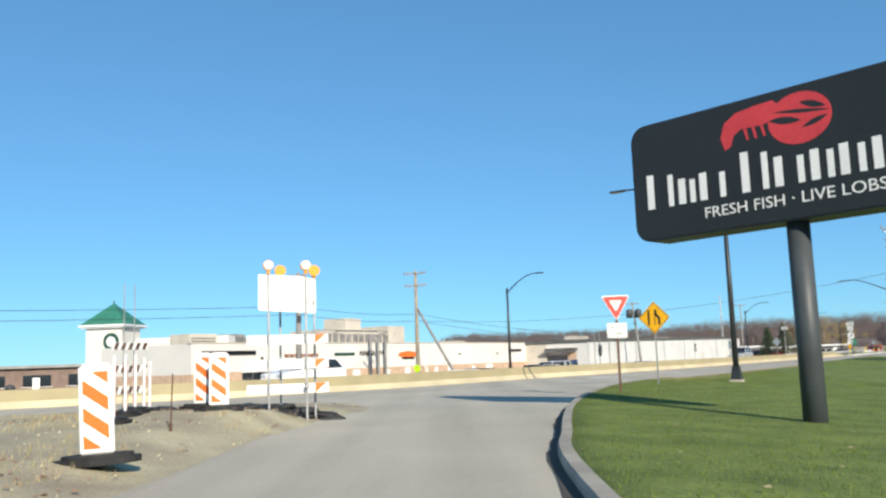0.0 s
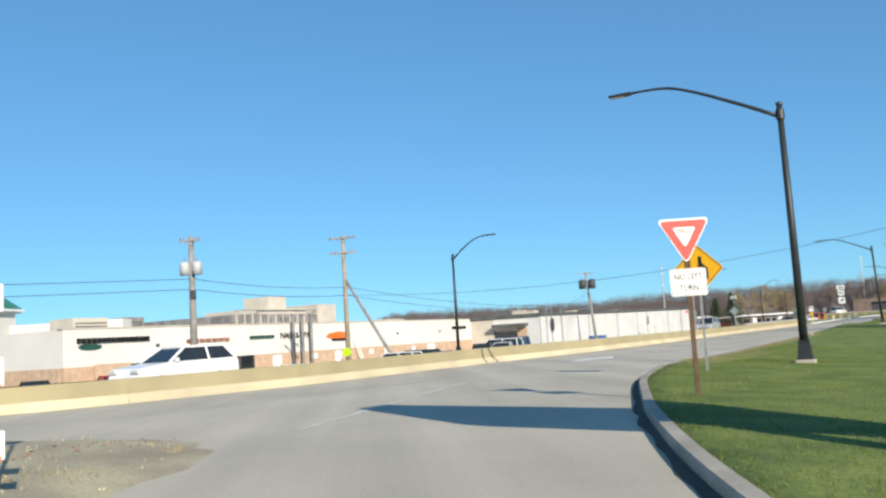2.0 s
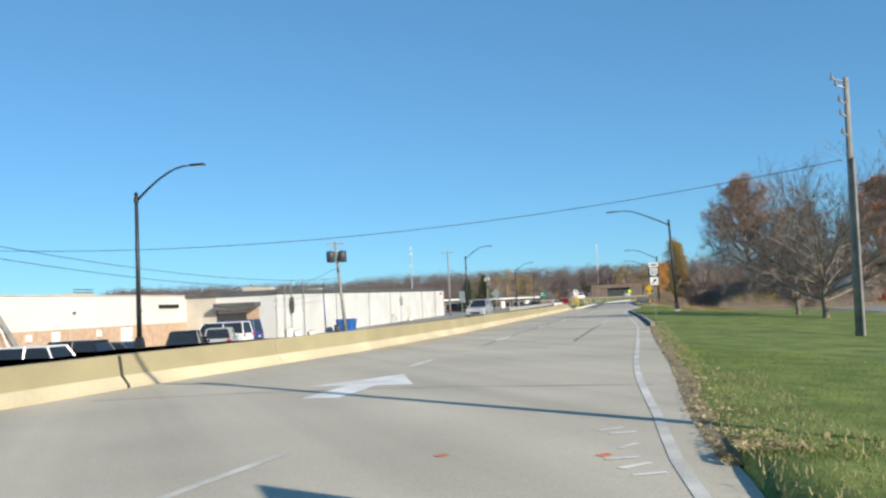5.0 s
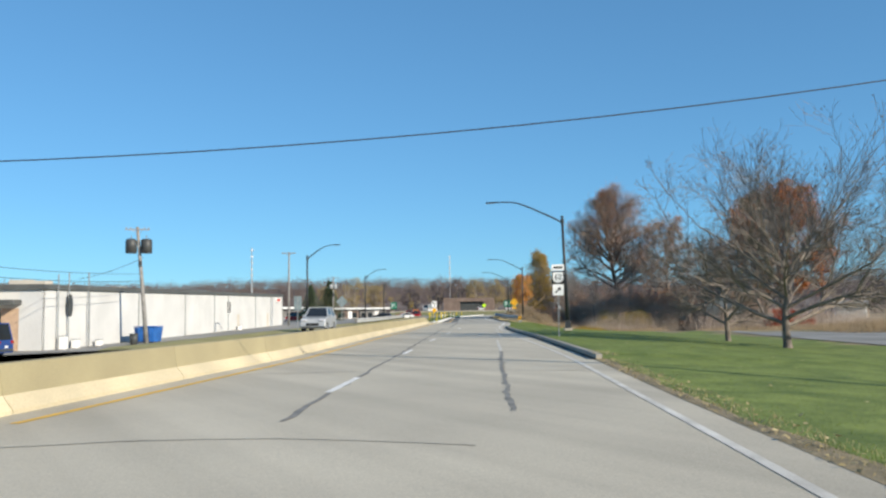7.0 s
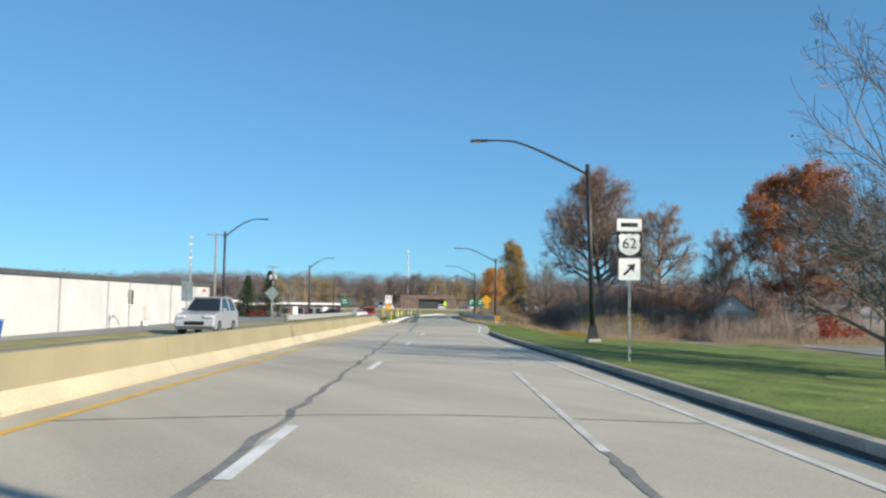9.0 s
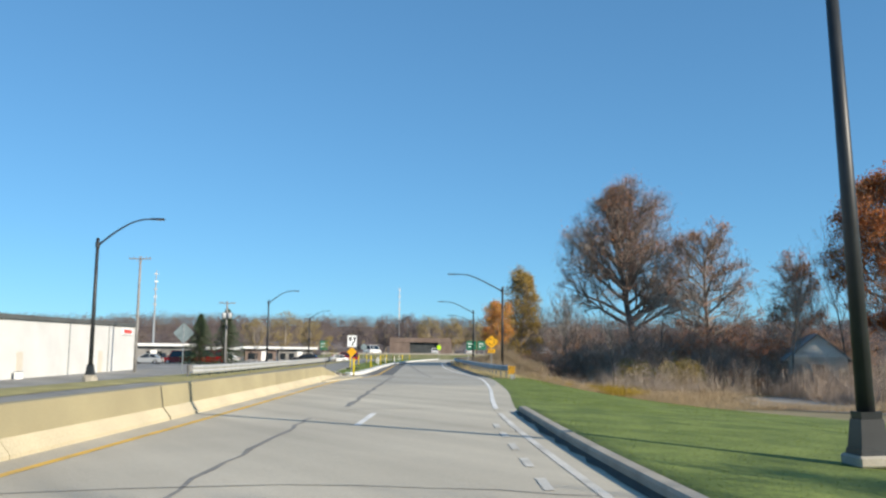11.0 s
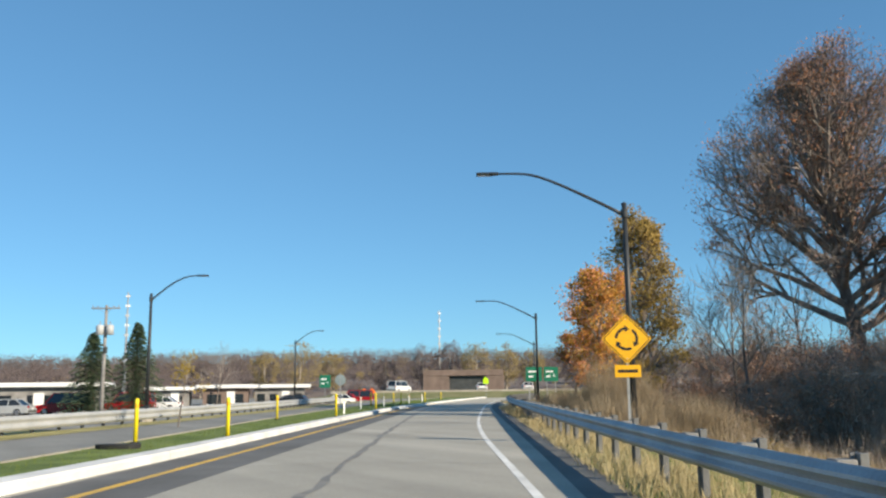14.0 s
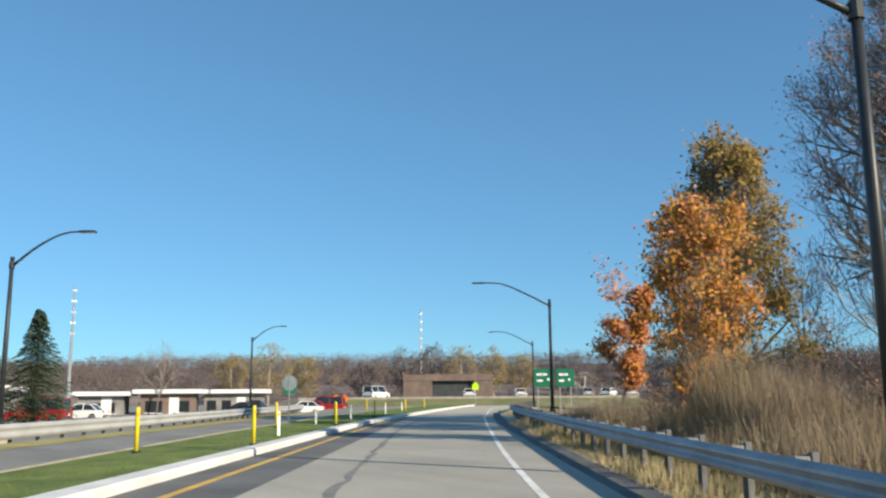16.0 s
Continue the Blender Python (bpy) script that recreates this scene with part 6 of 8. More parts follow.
# ---- warehouse ----
def warehouse():
    t = thing("warehouse", Matrix(), "long white-painted block warehouse with dark roof fascia", "building")
    s0, s1, n0, n1 = 109.9, 190.5, 46.1, 80

    def zt(s):
        return 3.62 + 0.0093 * (s - 110)

    def slab(a, b, na, nb, lo, hi):
        return Geo().add([at(s, n, z) for s in (a, b) for n in (na, nb) for z in (lo(s), hi(s))], [(0, 1, 3, 2), (4, 6, 7, 5), (0, 4, 5, 1), (2, 3, 7, 6), (0, 2, 6, 4), (1, 5, 7, 3)])
    zb = lambda s: lot_z(s) - 0.3
    cols = [109.9, 117.5, 128, 141.2, 152, 158, 172.3, 182, 190.5]
    for a, b in zip(cols, cols[1:]):
        part("wall_bay", slab(a + 0.02, b - 0.02, n0, n0 + 0.3, zb, lambda s: zt(s) - 0.35), M_WAREHOUSE, t)
        part("downpipe", slab(b - 0.05, b + 0.05, n0 - 0.1, n0, zb, lambda s: zt(s) - 0.3), M_GALV, t)
    for a, b, m in ((n0, 47.8, M_WAREHOUSE), (47.8, 49.1, M_BRICK), (49.1, 52.3, M_GLASS), (52.3, 55.5, M_BEIGE)):
        part("end_wall", slab(s0 - 0.002 if m is not M_GLASS else s0 + 0.1, s0 + 0.4, a, b - 0.01, zb, lambda s, q=m: 1.55 if q is M_GLASS else (1.9 if q is M_BRICK else zt(s) - 0.35)), m, t)
    part("end_wall", slab(s0, s0 + 0.4, 47.8, 52.3, lambda s: 1.9, lambda s: zt(s) - 0.35), M_STUCCO, t)
    part("canopy", slab(s0 - 1.2, s0, 47.6, 52.0, lambda s: 2.15, lambda s: 2.5), M_FASCIA, t, "dark entrance canopy")
    part("far_wall", slab(s1 - 0.3, s1, n0 + 0.3, n1, zb, lambda s: zt(s) - 0.35), M_WAREHOUSE, t)
    part("fascia", slab(s0 - 0.25, s1 + 0.2, n0 - 0.22, n0 + 0.05, lambda s: zt(s) - 0.36, zt), M_FASCIA, t, "dark metal roof fascia")
    part("fascia", slab(s0 - 0.25, s0 - 0.02, n0 + 0.05, 64, lambda s: zt(s) - 0.36, zt), M_FASCIA, t, "dark metal roof fascia")
    part("roof", slab(s0, s1, n0, n1, lambda s: zt(s) - 0.34, lambda s: zt(s) - 0.04), M_ROOF, t)
    w = part("window", slab(157.5, 159.4, n0 - 0.02, n0 + 0.02, lambda s: 1.4, lambda s: 2.85), M_GLASS, t, "dark window pair")
    for s in (157.5, 158.42, 159.3):
        part("window_frame", slab(s, s + 0.1, n0 - 0.06, n0 - 0.02, lambda q: 1.35, lambda q: 2.9), M_DOOR_W, w)
    part("window_sill", slab(157.4, 159.5, n0 - 0.1, n0 - 0.02, lambda q: 1.27, lambda q: 1.35), M_DOOR_W, w)
    for s in (162.5, 179.5):
        part("door", slab(s, s + 1.1, n0 - 0.03, n0, lambda q: lot_z(q), lambda q: lot_z(q) + 2.1), M_BEIGE, t, "plain steel door")
    sg = part("wall_sign", slab(185.8, 188.8, n0 - 0.12, n0 - 0.005, lambda q: 3.05, lambda q: 3.75), M_SIGN_WHITE, t, "white panel with red print")
    part("print_bar", slab(186.1, 188.5, n0 - 0.14, n0 - 0.122, lambda q: 3.2, lambda q: 3.6), M_SIGN_RED, sg)
    # service mast with dark dish, conduit and a ramp rail at the corner
    m = thing("service_mast", Matrix(), "dark cluster of meters and cable loop on the wall", "service mast")
    part("mast", Geo().tube([at(113.6, 45.9, -1.2), at(113.6, 45.9, 4.6)], 0.05, 6), M_GALV, m)
    part("cable_loop", Geo().plate(shifted(ring(1, 16, 0, 0.35, 0.85), 0, 0), -0.12, 0), M_TRAFO_DARK, m).matrix_world = spot(113.6, 45.85, 2.1, 90)
    part("mast", Geo().tube([at(117.0, 45.9, -1.2), at(117.0, 45.9, 4.8)], 0.05, 6), M_GALV, m)
    part("mast", Geo().tube([at(111.9, 45.9, -1.2), at(111.9, 45.9, 4.4)], 0.05, 6), M_GALV, m)
    for s, h in ((112.2, 1.0), (114.2, 0.7), (118.4, 0.5), (162.0, 0.6)):
        u = thing("utility_box", spot(s, 45.6, lot_z(s)), "small pale utility box against the wall", "utility box", "utility boxes")
        part("box_body", Geo().box((0, 0, h / 2), (0.4, 0.7, h), 0.03), M_DOOR_W, u)
        part("box_lid", Geo().box((0, 0, h), (0.46, 0.76, 0.05), 0.01), M_GALV, u)
    for k, (s, h) in enumerate(((118, 0.5), (136, 0.35), (160, 0.3), (121, 0.7))):
        u = thing("rooftop_unit", Matrix(), "small pale rooftop fan on the warehouse", "air unit", "rooftop units")
        part("casing", wall_box(Geo(), s, s + 1.4, 50 + k, 51.6 + k, zt(s) - 0.05, zt(s) + h), M_BEIGE, u)


warehouse()


def dumpster():
    t = thing("dumpster", spot(124.0, 43.6, lot_z(122)), "blue steel dumpster standing beside the warehouse", "dumpster")
    part("bin", Geo().add([(-0.75, -1.0, 0.12), (0.75, -1.0, 0.12), (0.75, 1.0, 0.12), (-0.75, 1.0, 0.12), (-0.9, -1.05, 1.35), (0.9, -1.05, 1.35), (0.9, 1.05, 1.35), (-0.9, 1.05, 1.35)], [(0, 3, 2, 1), (4, 5, 6, 7), (0, 1, 5, 4), (1, 2, 6, 5), (2, 3, 7, 6), (3, 0, 4, 7)]), M_DUMPSTER, t)
    for x in (-0.5, 0, 0.5):
        part("rib", Geo().box((x, -1.06, 0.75), (0.08, 0.08, 1.1), 0.01), M_DUMPSTER, t)
    part("lid", Geo().box((0, 0, 1.42), (1.9, 2.2, 0.08), 0.03), M_DUMPSTER, t, "blue plastic lid")
    for x in (-0.6, 0.6):
        for y in (-0.8, 0.8):
            part("caster", Geo().tube([(x - 0.04, y, 0.07), (x + 0.04, y, 0.07)], 0.07, 10), M_RUBBER, t)
    b = thing("trash_barrel", spot(119.6, 43.2, lot_z(119)), "dark round trash barrel beside the dumpster", "trash barrel")
    part("drum", Geo().tube([(0, 0, 0), (0, 0, 0.9)], [0.3, 0.33], 14), M_TRAFO_DARK, b, smooth=True)
    part("rim", Geo().tube([(0, 0, 0.88), (0, 0, 0.94)], 0.36, 14), M_TRAFO_DARK, b)


dumpster()


# ---- vehicles ----
def car(name, m, paint_col, label, kind="sedan", L=4.6, W=1.82, H=1.45):
    """A car; its nose points along local +y."""
    paint = mat("car_paint", paint_col, 0.25, 0.04, 0.5, 20, 0.0, spec=0.6)
    t = thing(name, m, label, "car")
    suv = kind in ("suv", "van")
    hood, belt = (0.72, 0.95) if not suv else (0.92, 1.08)
    body = [(-L / 2, 0.38), (-L / 2 + 0.05, 0.28), (L / 2 - 0.25, 0.24), (L / 2, 0.40), (L / 2 - 0.03, 0.60), (L / 2 - 0.22, hood), (L / 2 - 1.25, belt - 0.02), (-L / 2 + (0.75 if not suv else 0.1), belt + 0.02), (-L / 2 + 0.03, belt - 0.05 if suv else belt - 0.02)]
    k = len(body)
    vs, fs = [], []
    for x, w in ((-W / 2, 0.0), (-W / 2 + 0.07, 0.06), (W / 2 - 0.07, 0.06), (W / 2, 0.0)):
        for y, z in body:
            yy = y * (1 - 0.02 * (w == 0)) if True else y
            zz = z - (0.05 if w == 0 and z > 0.6 else 0) + (0.02 if w == 0 and z < 0.35 else 0)
            vs.append((x, yy, zz))
    for r in range(3):
        for i in range(k):
            a, b = r * k + i, r * k + (i + 1) % k
            fs.append((a, b, b + k, a + k))
    fs += [tuple(range(k)), tuple(range(3 * k, 4 * k))]
    part("body", Geo().add(vs, fs), paint, t, smooth=False)
    wb, wt = W / 2 - 0.09, W / 2 - 0.28
    if kind == "sedan":
        cab = [(-L / 2 + 0.55, belt), (-L / 2 + 1.25, H), (L / 2 - 2.15, H + 0.01), (L / 2 - 1.2, belt)]
    elif kind == "van":
        cab = [(-L / 2 + 0.08, belt), (-L / 2 + 0.25, H), (L / 2 - 1.6, H), (L / 2 - 0.9, belt)]
    else:
        cab = [(-L / 2 + 0.12, belt), (-L / 2 + 0.5, H - 0.02), (L / 2 - 2.05, H), (L / 2 - 1.3, belt)]
    vs = [(sx * (wb if z < H - 0.1 else wt), y, z) for sx in (-1, 1) for y, z in cab]
    part("glasshouse", Geo().add(vs, [(0, 1, 2, 3), (4, 5, 6, 7), (0, 1, 5, 4), (1, 2, 6, 5), (2, 3, 7, 6), (3, 0, 4, 7)]), M_GLASS, t, "dark car windows")
    roof = [(-wt - 0.015, cab[1][0] - 0.05), (wt + 0.015, cab[1][0] - 0.05), (wt + 0.015, cab[2][0] + 0.05), (-wt - 0.015, cab[2][0] + 0.05)]
    part("roof", Geo().slab(roof, H - 0.03, H + 0.035), paint, t)
    for sx in (-1, 1):
        for (y0, z0), (y1, z1) in ((cab[0], cab[1]), (cab[3], cab[2])):
            part("pillar", Geo().tube([(sx * (wb + 0.005), y0, z0 - 0.02), (sx * (wt + 0.01), y1, z1)], 0.05, 5), paint, t)
        ym = (cab[1][0] + cab[2][0]) / 2 - 0.05
        part("pillar", Geo().tube([(sx * (wb + 0.005), ym, belt - 0.02), (sx * (wt + 0.01), ym, H)], 0.04, 5), paint, t)
        part("mirror", Geo().box((sx * (W / 2 + 0.04), L / 2 - 1.5, belt + 0.05), (0.2, 0.1, 0.14), 0.03), paint, t)
        part("headlight", Geo().box((sx * (W / 2 - 0.28), L / 2 - 0.1, hood - 0.1), (0.4, 0.14, 0.14), 0.03), M_LIGHT_CLEAR, t, "clear headlight")
        part("tail_light", Geo().box((sx * (W / 2 - 0.2), -L / 2 + 0.05, belt - 0.14), (0.32, 0.12, 0.2), 0.03), M_LIGHT_RED, t, "red tail light")
        for y in (L / 2 - 0.9, -L / 2 + 0.95):
            wh = part("wheel", Geo().tube([(sx * (W / 2 - 0.22), y, 0.33), (sx * (W / 2 + 0.005), y, 0.33)], 0.33, 18), M_TYRE, t, "black tyre", smooth=False)
            part("rim", Geo().tube([(sx * (W / 2 + 0.004), y, 0.33), (sx * (W / 2 + 0.018), y, 0.33)], [0.22, 0.19], 12), M_RIM, wh, "alloy rim")
    part("grille", Geo().box((0, L / 2 - 0.05, 0.52), (0.9, 0.12, 0.18), 0.02), M_SIGN_BLACK, t)
    part("bumper", Geo().box((0, -L / 2 + 0.03, 0.45), (W - 0.2, 0.1, 0.16), 0.03), M_TRAFO_DARK, t)
    part("plate", Geo().box((0, -L / 2 - 0.025, 0.66), (0.3, 0.01, 0.15)), M_SIGN_WHITE, t, "plain number plate")
    return t


zl = -1.22
WHITE, BLACK, NAVY, SILVER, BLUE, RED, GREY = (0.75, 0.75, 0.74), (0.012, 0.013, 0.015), (0.012, 0.016, 0.03), (0.35, 0.37, 0.38), (0.02, 0.06, 0.22), (0.35, 0.015, 0.02), (0.09, 0.095, 0.10)
car("parked_car", spot(64.0, 38.4, zl, 92), WHITE, "white SUV parked in the shop lot", "suv", 4.7, 1.85, 1.68)
car("parked_car", spot(68.6, 39.5, zl, 95), NAVY, "dark navy SUV parked in the shop lot", "suv", 4.7, 1.85, 1.7)
car("parked_car", spot(72.8, 39.8, zl, 90), GREY, "dark grey sedan parked in the shop lot", "sedan")
car("parked_car", spot(78.2, 38.2, zl, 20), BLACK, "black SUV parked in the shop lot", "suv", 5.0, 1.9, 1.8)
car("parked_car", spot(86.0, 40.0, zl, 20), SILVER, "silver SUV parked in the shop lot", "suv", 4.8, 1.9, 1.75)
car("parked_car", spot(54.5, 39.8, zl, 92), WHITE, "white sedan parked in the shop lot", "sedan")
car("parked_car", spot(97.0, 45.6, zl, 90), WHITE, "white van parked near the warehouse corner", "van", 5.2, 1.95, 2.0)
car("parked_car", spot(101.5, 46.6, zl, 90), BLUE, "blue van parked near the warehouse corner", "van", 5.0, 1.95, 2.1)
car("parked_car", spot(50.2, 50.8, zl, 60), RED, "red sedan parked by the shop corner", "sedan")
car("parked_car", spot(46.0, 52.5, zl, 60), BLACK, "black sedan parked by the shop corner", "sedan")
car("car", pose(-5.1, 44.6, 0.0, 0, 0, 141), WHITE, "white crossover car on the far lanes behind the barrier", "suv", 4.3, 1.75, 1.55)
car("car", spot(110.5, 26.2, 0.0, 178), SILVER, "silver SUV driving on the far lanes behind the barrier", "suv", 4.3, 1.8, 1.7)


# ---- trees ----
class Twigs:
    """Collects tapered limbs fast, with few sides."""

    def __init__(self, env=None, fine=0.004):
        self.g = Geo()
        self.tips, self.env, self.fine = [], env, fine

    def limb(self, p, d, length, r0, r1, seg, sides, rr, droop=0.0, bend=0.25):
        pts, radii = [p.copy()], [r0]
        q, v = p.copy(), d.normalized()
        for i in range(seg):
            v = (v + Vector((rr.uniform(-bend, bend), rr.uniform(-bend, bend), rr.uniform(-bend, bend) * 0.7 - droop)) * (1.0 / seg) * 1.6).normalized()
            q = q + v * (length / seg)
            pts.append(q.copy())
            radii.append(r0 + (r1 - r0) * (i + 1) / seg)
        self.g.tube(pts, radii, sides, cap=False)
        return pts, v

    def reach(self, p, d, length):
        """Shortens a limb that would leave the crown's uneven oval."""
        if not self.env:
            return length
        cz, rx, rz = self.env
        for k in (1.0, 0.86, 0.72, 0.58, 0.45, 0.33):
            e = p + d * length * k
            wob = 1.0 + 0.22 * noise.noise((e.x * 0.35, e.y * 0.35, e.z * 0.35)) + 0.22 * noise.noise((e.x * 2.1, e.y * 2.1, e.z * 2.1))
            up = (e.z - cz) / rz
            if (e.x * e.x + e.y * e.y) / (rx * rx) + up * up < wob * wob:
                return length * k
        return length * 0.22

    def grow(self, p, d, length, r, level, plan, rr):
        """plan: per level (children, length ratio, spread, segments, sides)."""
        n, ratio, spread, seg, sides = plan[level]
        length = self.reach(p, d, length)
        pts, v = self.limb(p, d, length, r, max(r * 0.42, self.fine), seg, sides, rr, bend=0.35)
        if level >= len(plan) - 3:
            self.tips.append((pts[-1], v))
            self.tips.append((pts[len(pts) // 2], v))
        if level == len(plan) - 1:
            return
        for i in range(n):
            k = rr.uniform(0.15, 1.0) if i else 1.0
            j = min(len(pts) - 2, int(k * (len(pts) - 1)))
            f = k * (len(pts) - 1) - j
            q = pts[j].lerp(pts[j + 1], min(1, f))
            az = rr.uniform(0, 2 * math.pi)
            side = v.orthogonal().normalized()
            side = side * math.cos(az) + v.cross(side) * math.sin(az)
            sp = spread * rr.uniform(0.6, 1.25) * (0.4 if i == 0 else 1)
            w = (v * math.cos(sp) + side * math.sin(sp) + Vector((0, 0, 0.12))).normalized()
            self.grow(q, w, length * ratio * rr.uniform(0.75, 1.2), max(r * (1 - 0.55 * k) * 0.72, self.fine), level + 1, plan, rr)


def leaf_geo(tips, count, size, scatter, rr):
    """Small leaves round the tips, most of them opened towards the sun."""
    v, f = [], []
    for i in range(count):
        p, d = tips[rr.randrange(len(tips))]
        c = p + Vector((rr.gauss(0, scatter), rr.gauss(0, scatter), rr.gauss(0, scatter) * 0.8))
        face = (Vector((rr.gauss(0, 1), rr.gauss(0, 1), rr.gauss(0, 1))) * 0.7 + SUNWARD).normalized()
        a = face.orthogonal().normalized()
        a = a * math.cos(i) + face.cross(a) * math.sin(i)
        b = face.cross(a) * 0.6
        s = size * rr.uniform(0.6, 1.4)
        o = len(v)
        v += [tuple(c - a * s), tuple(c + b * s * 0.9), tuple(c + a * s), tuple(c - b * s * 0.9)]
        f.append((o, o + 1, o + 2, o + 3))
    g = Geo()
    g.v, g.f = v, f
    return g


def tree(name, m, label, trunk_h, r, first, plan, seed, leaf=None, bark=M_BARK, trunks=1, limbs=7, rise=0.75, group="", low=0.45, up=0.35, env=None, fine=0.004):
    """first: length of the main limbs. leaf: list of (material, count, size, scatter)."""
    rr = random.Random(seed)
    t = thing(name, m, label, "tree", group)
    tr, cr = Twigs(), Twigs(env, fine)
    for k in range(trunks):
        lean = Vector((rr.uniform(-0.22, 0.22), rr.uniform(-0.22, 0.22), 1)) if trunks > 1 else Vector((rr.uniform(-0.05, 0.05), rr.uniform(-0.05, 0.05), 1))
        base = Vector((rr.uniform(-0.3, 0.3), rr.uniform(-0.3, 0.3), -0.35)) if trunks > 1 else Vector((0, 0, -0.35))
        pts = [base + Vector((0, 0, 0))]
        rad = [r * 1.45]
        v = lean.normalized()
        q = base.copy()
        for i in range(8):
            v = (v + Vector((rr.uniform(-0.08, 0.08), rr.uniform(-0.08, 0.08), 0.05))).normalized()
            q = q + v * (trunk_h + 0.35) / 8
            pts.append(q.copy())
            rad.append(r * (1.0 - 0.85 * ((i + 1) / 8) ** 1.2))
        tr.g.tube(pts, rad, 9, cap=False)
        for i in range(limbs):
            k2 = low + (1 - low) * (i + rr.uniform(0, 0.9)) / limbs
            j = min(7, int(k2 * 8))
            q2 = pts[j].lerp(pts[j + 1], k2 * 8 - j)
            az = i * 2.4 + rr.uniform(-0.5, 0.5)
            el = up + rise * (k2 - low) / (1 - low) * 0.9
            d = Vector((math.cos(az) * math.cos(el), math.sin(az) * math.cos(el), math.sin(el)))
            cr.grow(q2, d, first * (1.15 - 0.5 * (k2 - low) / (1 - low)) * rr.uniform(0.6, 1.2) if env else first * (1.15 - 0.5 * (k2 - low) / (1 - low)) * rr.uniform(0.8, 1.15), r * 0.5 * (1.25 - k2 * 0.7), 0, plan, rr)
    part("trunk", tr.g, M_TRUNK, t, "bark-covered trunk", smooth=True)
    me = cr.g.mesh("branchwork")
    part("branchwork", me, bark, t, "branching limbs and twigs")
    for i, (lm, count, size, scatter) in enumerate(leaf or ()):
        part("foliage", leaf_geo(cr.tips, count, size, scatter, rr), lm, t, "scattered leaves")
    return t


P_FINE = [(5, 0.62, 0.65, 5, 5), (5, 0.6, 0.7, 4, 4), (4, 0.6, 0.7, 3, 3), (3, 0.6, 0.6, 2, 3), (0, 0, 0, 2, 3)]
P_MID = [(5, 0.62, 0.65, 4, 5), (5, 0.6, 0.7, 3, 3), (4, 0.55, 0.7, 2, 3), (0, 0, 0, 2, 3)]
P_LOW = [(4, 0.6, 0.7, 3, 4), (4, 0.55, 0.7, 2, 3), (0, 0, 0, 2, 3)]


def gz(s, n):
    x, y, _ = at(s, n)
    return ground_z(x, y)


def rooted(s, n, turn=0.0):
    return spot(s, n, gz(s, n), turn)


P_DENSE = [(6, 0.62, 0.62, 5, 5), (5, 0.62, 0.7, 3, 4), (5, 0.6, 0.75, 3, 3), (4, 0.6, 0.7, 2, 3), (0, 0, 0, 2, 3)]

tree("bare_tree", rooted(97.6, 0.9), "leafless grey ornamental tree on the lawn", 3.0, 0.17, 3.7, P_DENSE, 21, [(L_PALE, 300, 0.03, 0.08)], bark=M_BARK_DARK, low=0.3, limbs=12, up=0.35, env=(3.6, 3.6, 3.3), fine=0.006, group="bare trees on the lawn")
tree("bare_tree", rooted(88.2, 1.1), "leafless grey ornamental tree with a few pale leaves", 3.8, 0.21, 5.2, P_DENSE, 22, [(L_PALE, 900, 0.045, 0.12)], bark=M_BARK_DARK, low=0.28, limbs=15, up=0.3, env=(6.0, 6.6, 5.8), fine=0.006, group="bare trees on the lawn")
tree("oak_tree", spot(198.0, -11.5, -1.8), "large oak with sparse brown autumn leaves", 18.8, 0.54, 7.0, P_DENSE, 31, [(L_BIG, 21000, 0.075, 0.34), (L_OAK, 7000, 0.07, 0.34)], bark=M_BARK_DARK, limbs=31, low=0.33, up=0.38, rise=1.2, env=(14.7, 9.4, 8.9), fine=0.010)
tree("tree", spot(191.9, -18.8, -1.8), "brown-leaved tree beside the big oak", 15.8, 0.35, 5.2, P_FINE, 32, [(L_BIG, 15000, 0.075, 0.25)], bark=M_BARK_DARK, limbs=28, low=0.22, up=0.25, env=(10.8, 5.4, 7.9), fine=0.012)
tree("tree", spot(178.0, -21.5, -1.6), "slender brown tree behind the big oak", 11.0, 0.22, 3.2, P_FINE, 33, [(L_OAK, 5000, 0.065, 0.2), (L_BIG, 5000, 0.065, 0.2)], bark=M_BARK_DARK, limbs=18, low=0.3, up=0.4, env=(8.2, 3.2, 5.4), fine=0.012)
tree("red_oak", pose(114.0, 123.5, -1.0), "broad oak with dense rust-red leaves beside the field", 15.0, 0.40, 6.0, P_FINE, 41, [(L_OAK, 60000, 0.11, 0.30)], bark=M_BARK_DARK, limbs=30, low=0.3, up=0.1, rise=1.1, env=(11.6, 7.2, 7.4), fine=0.012)
tree("maple", spot(186.0, 6.4, -0.9), "bright orange and yellow maple beside the guardrail", 6.2, 0.12, 2.5, P_FINE, 51, [(L_ORANGE, 7000, 0.07, 0.2), (L_PEACH, 2800, 0.07, 0.2), (L_OLIVE, 2500, 0.07, 0.2)], limbs=17, low=0.36, up=0.6, env=(5.35, 1.45, 2.6))
tree("maple", spot(199.6, 6.5, -1.1), "small salmon-orange maple beside the guardrail", 7.2, 0.1, 2.2, P_MID, 52, [(L_PEACH, 4500, 0.09, 0.2), (L_ORANGE, 2500, 0.09, 0.2)], limbs=12, low=0.42, up=0.7, env=(6.4, 1.05, 2.3))
tree("maple", spot(192.8, 3.5, -1.3), "tall olive-gold tree behind the orange maple", 11.4, 0.18, 2.7, P_FINE, 53, [(L_OLIVE, 17000, 0.085, 0.2)], bark=M_BARK_DARK, limbs=36, low=0.18, up=0.6, rise=0.9, env=(6.9, 2.5, 5.3))
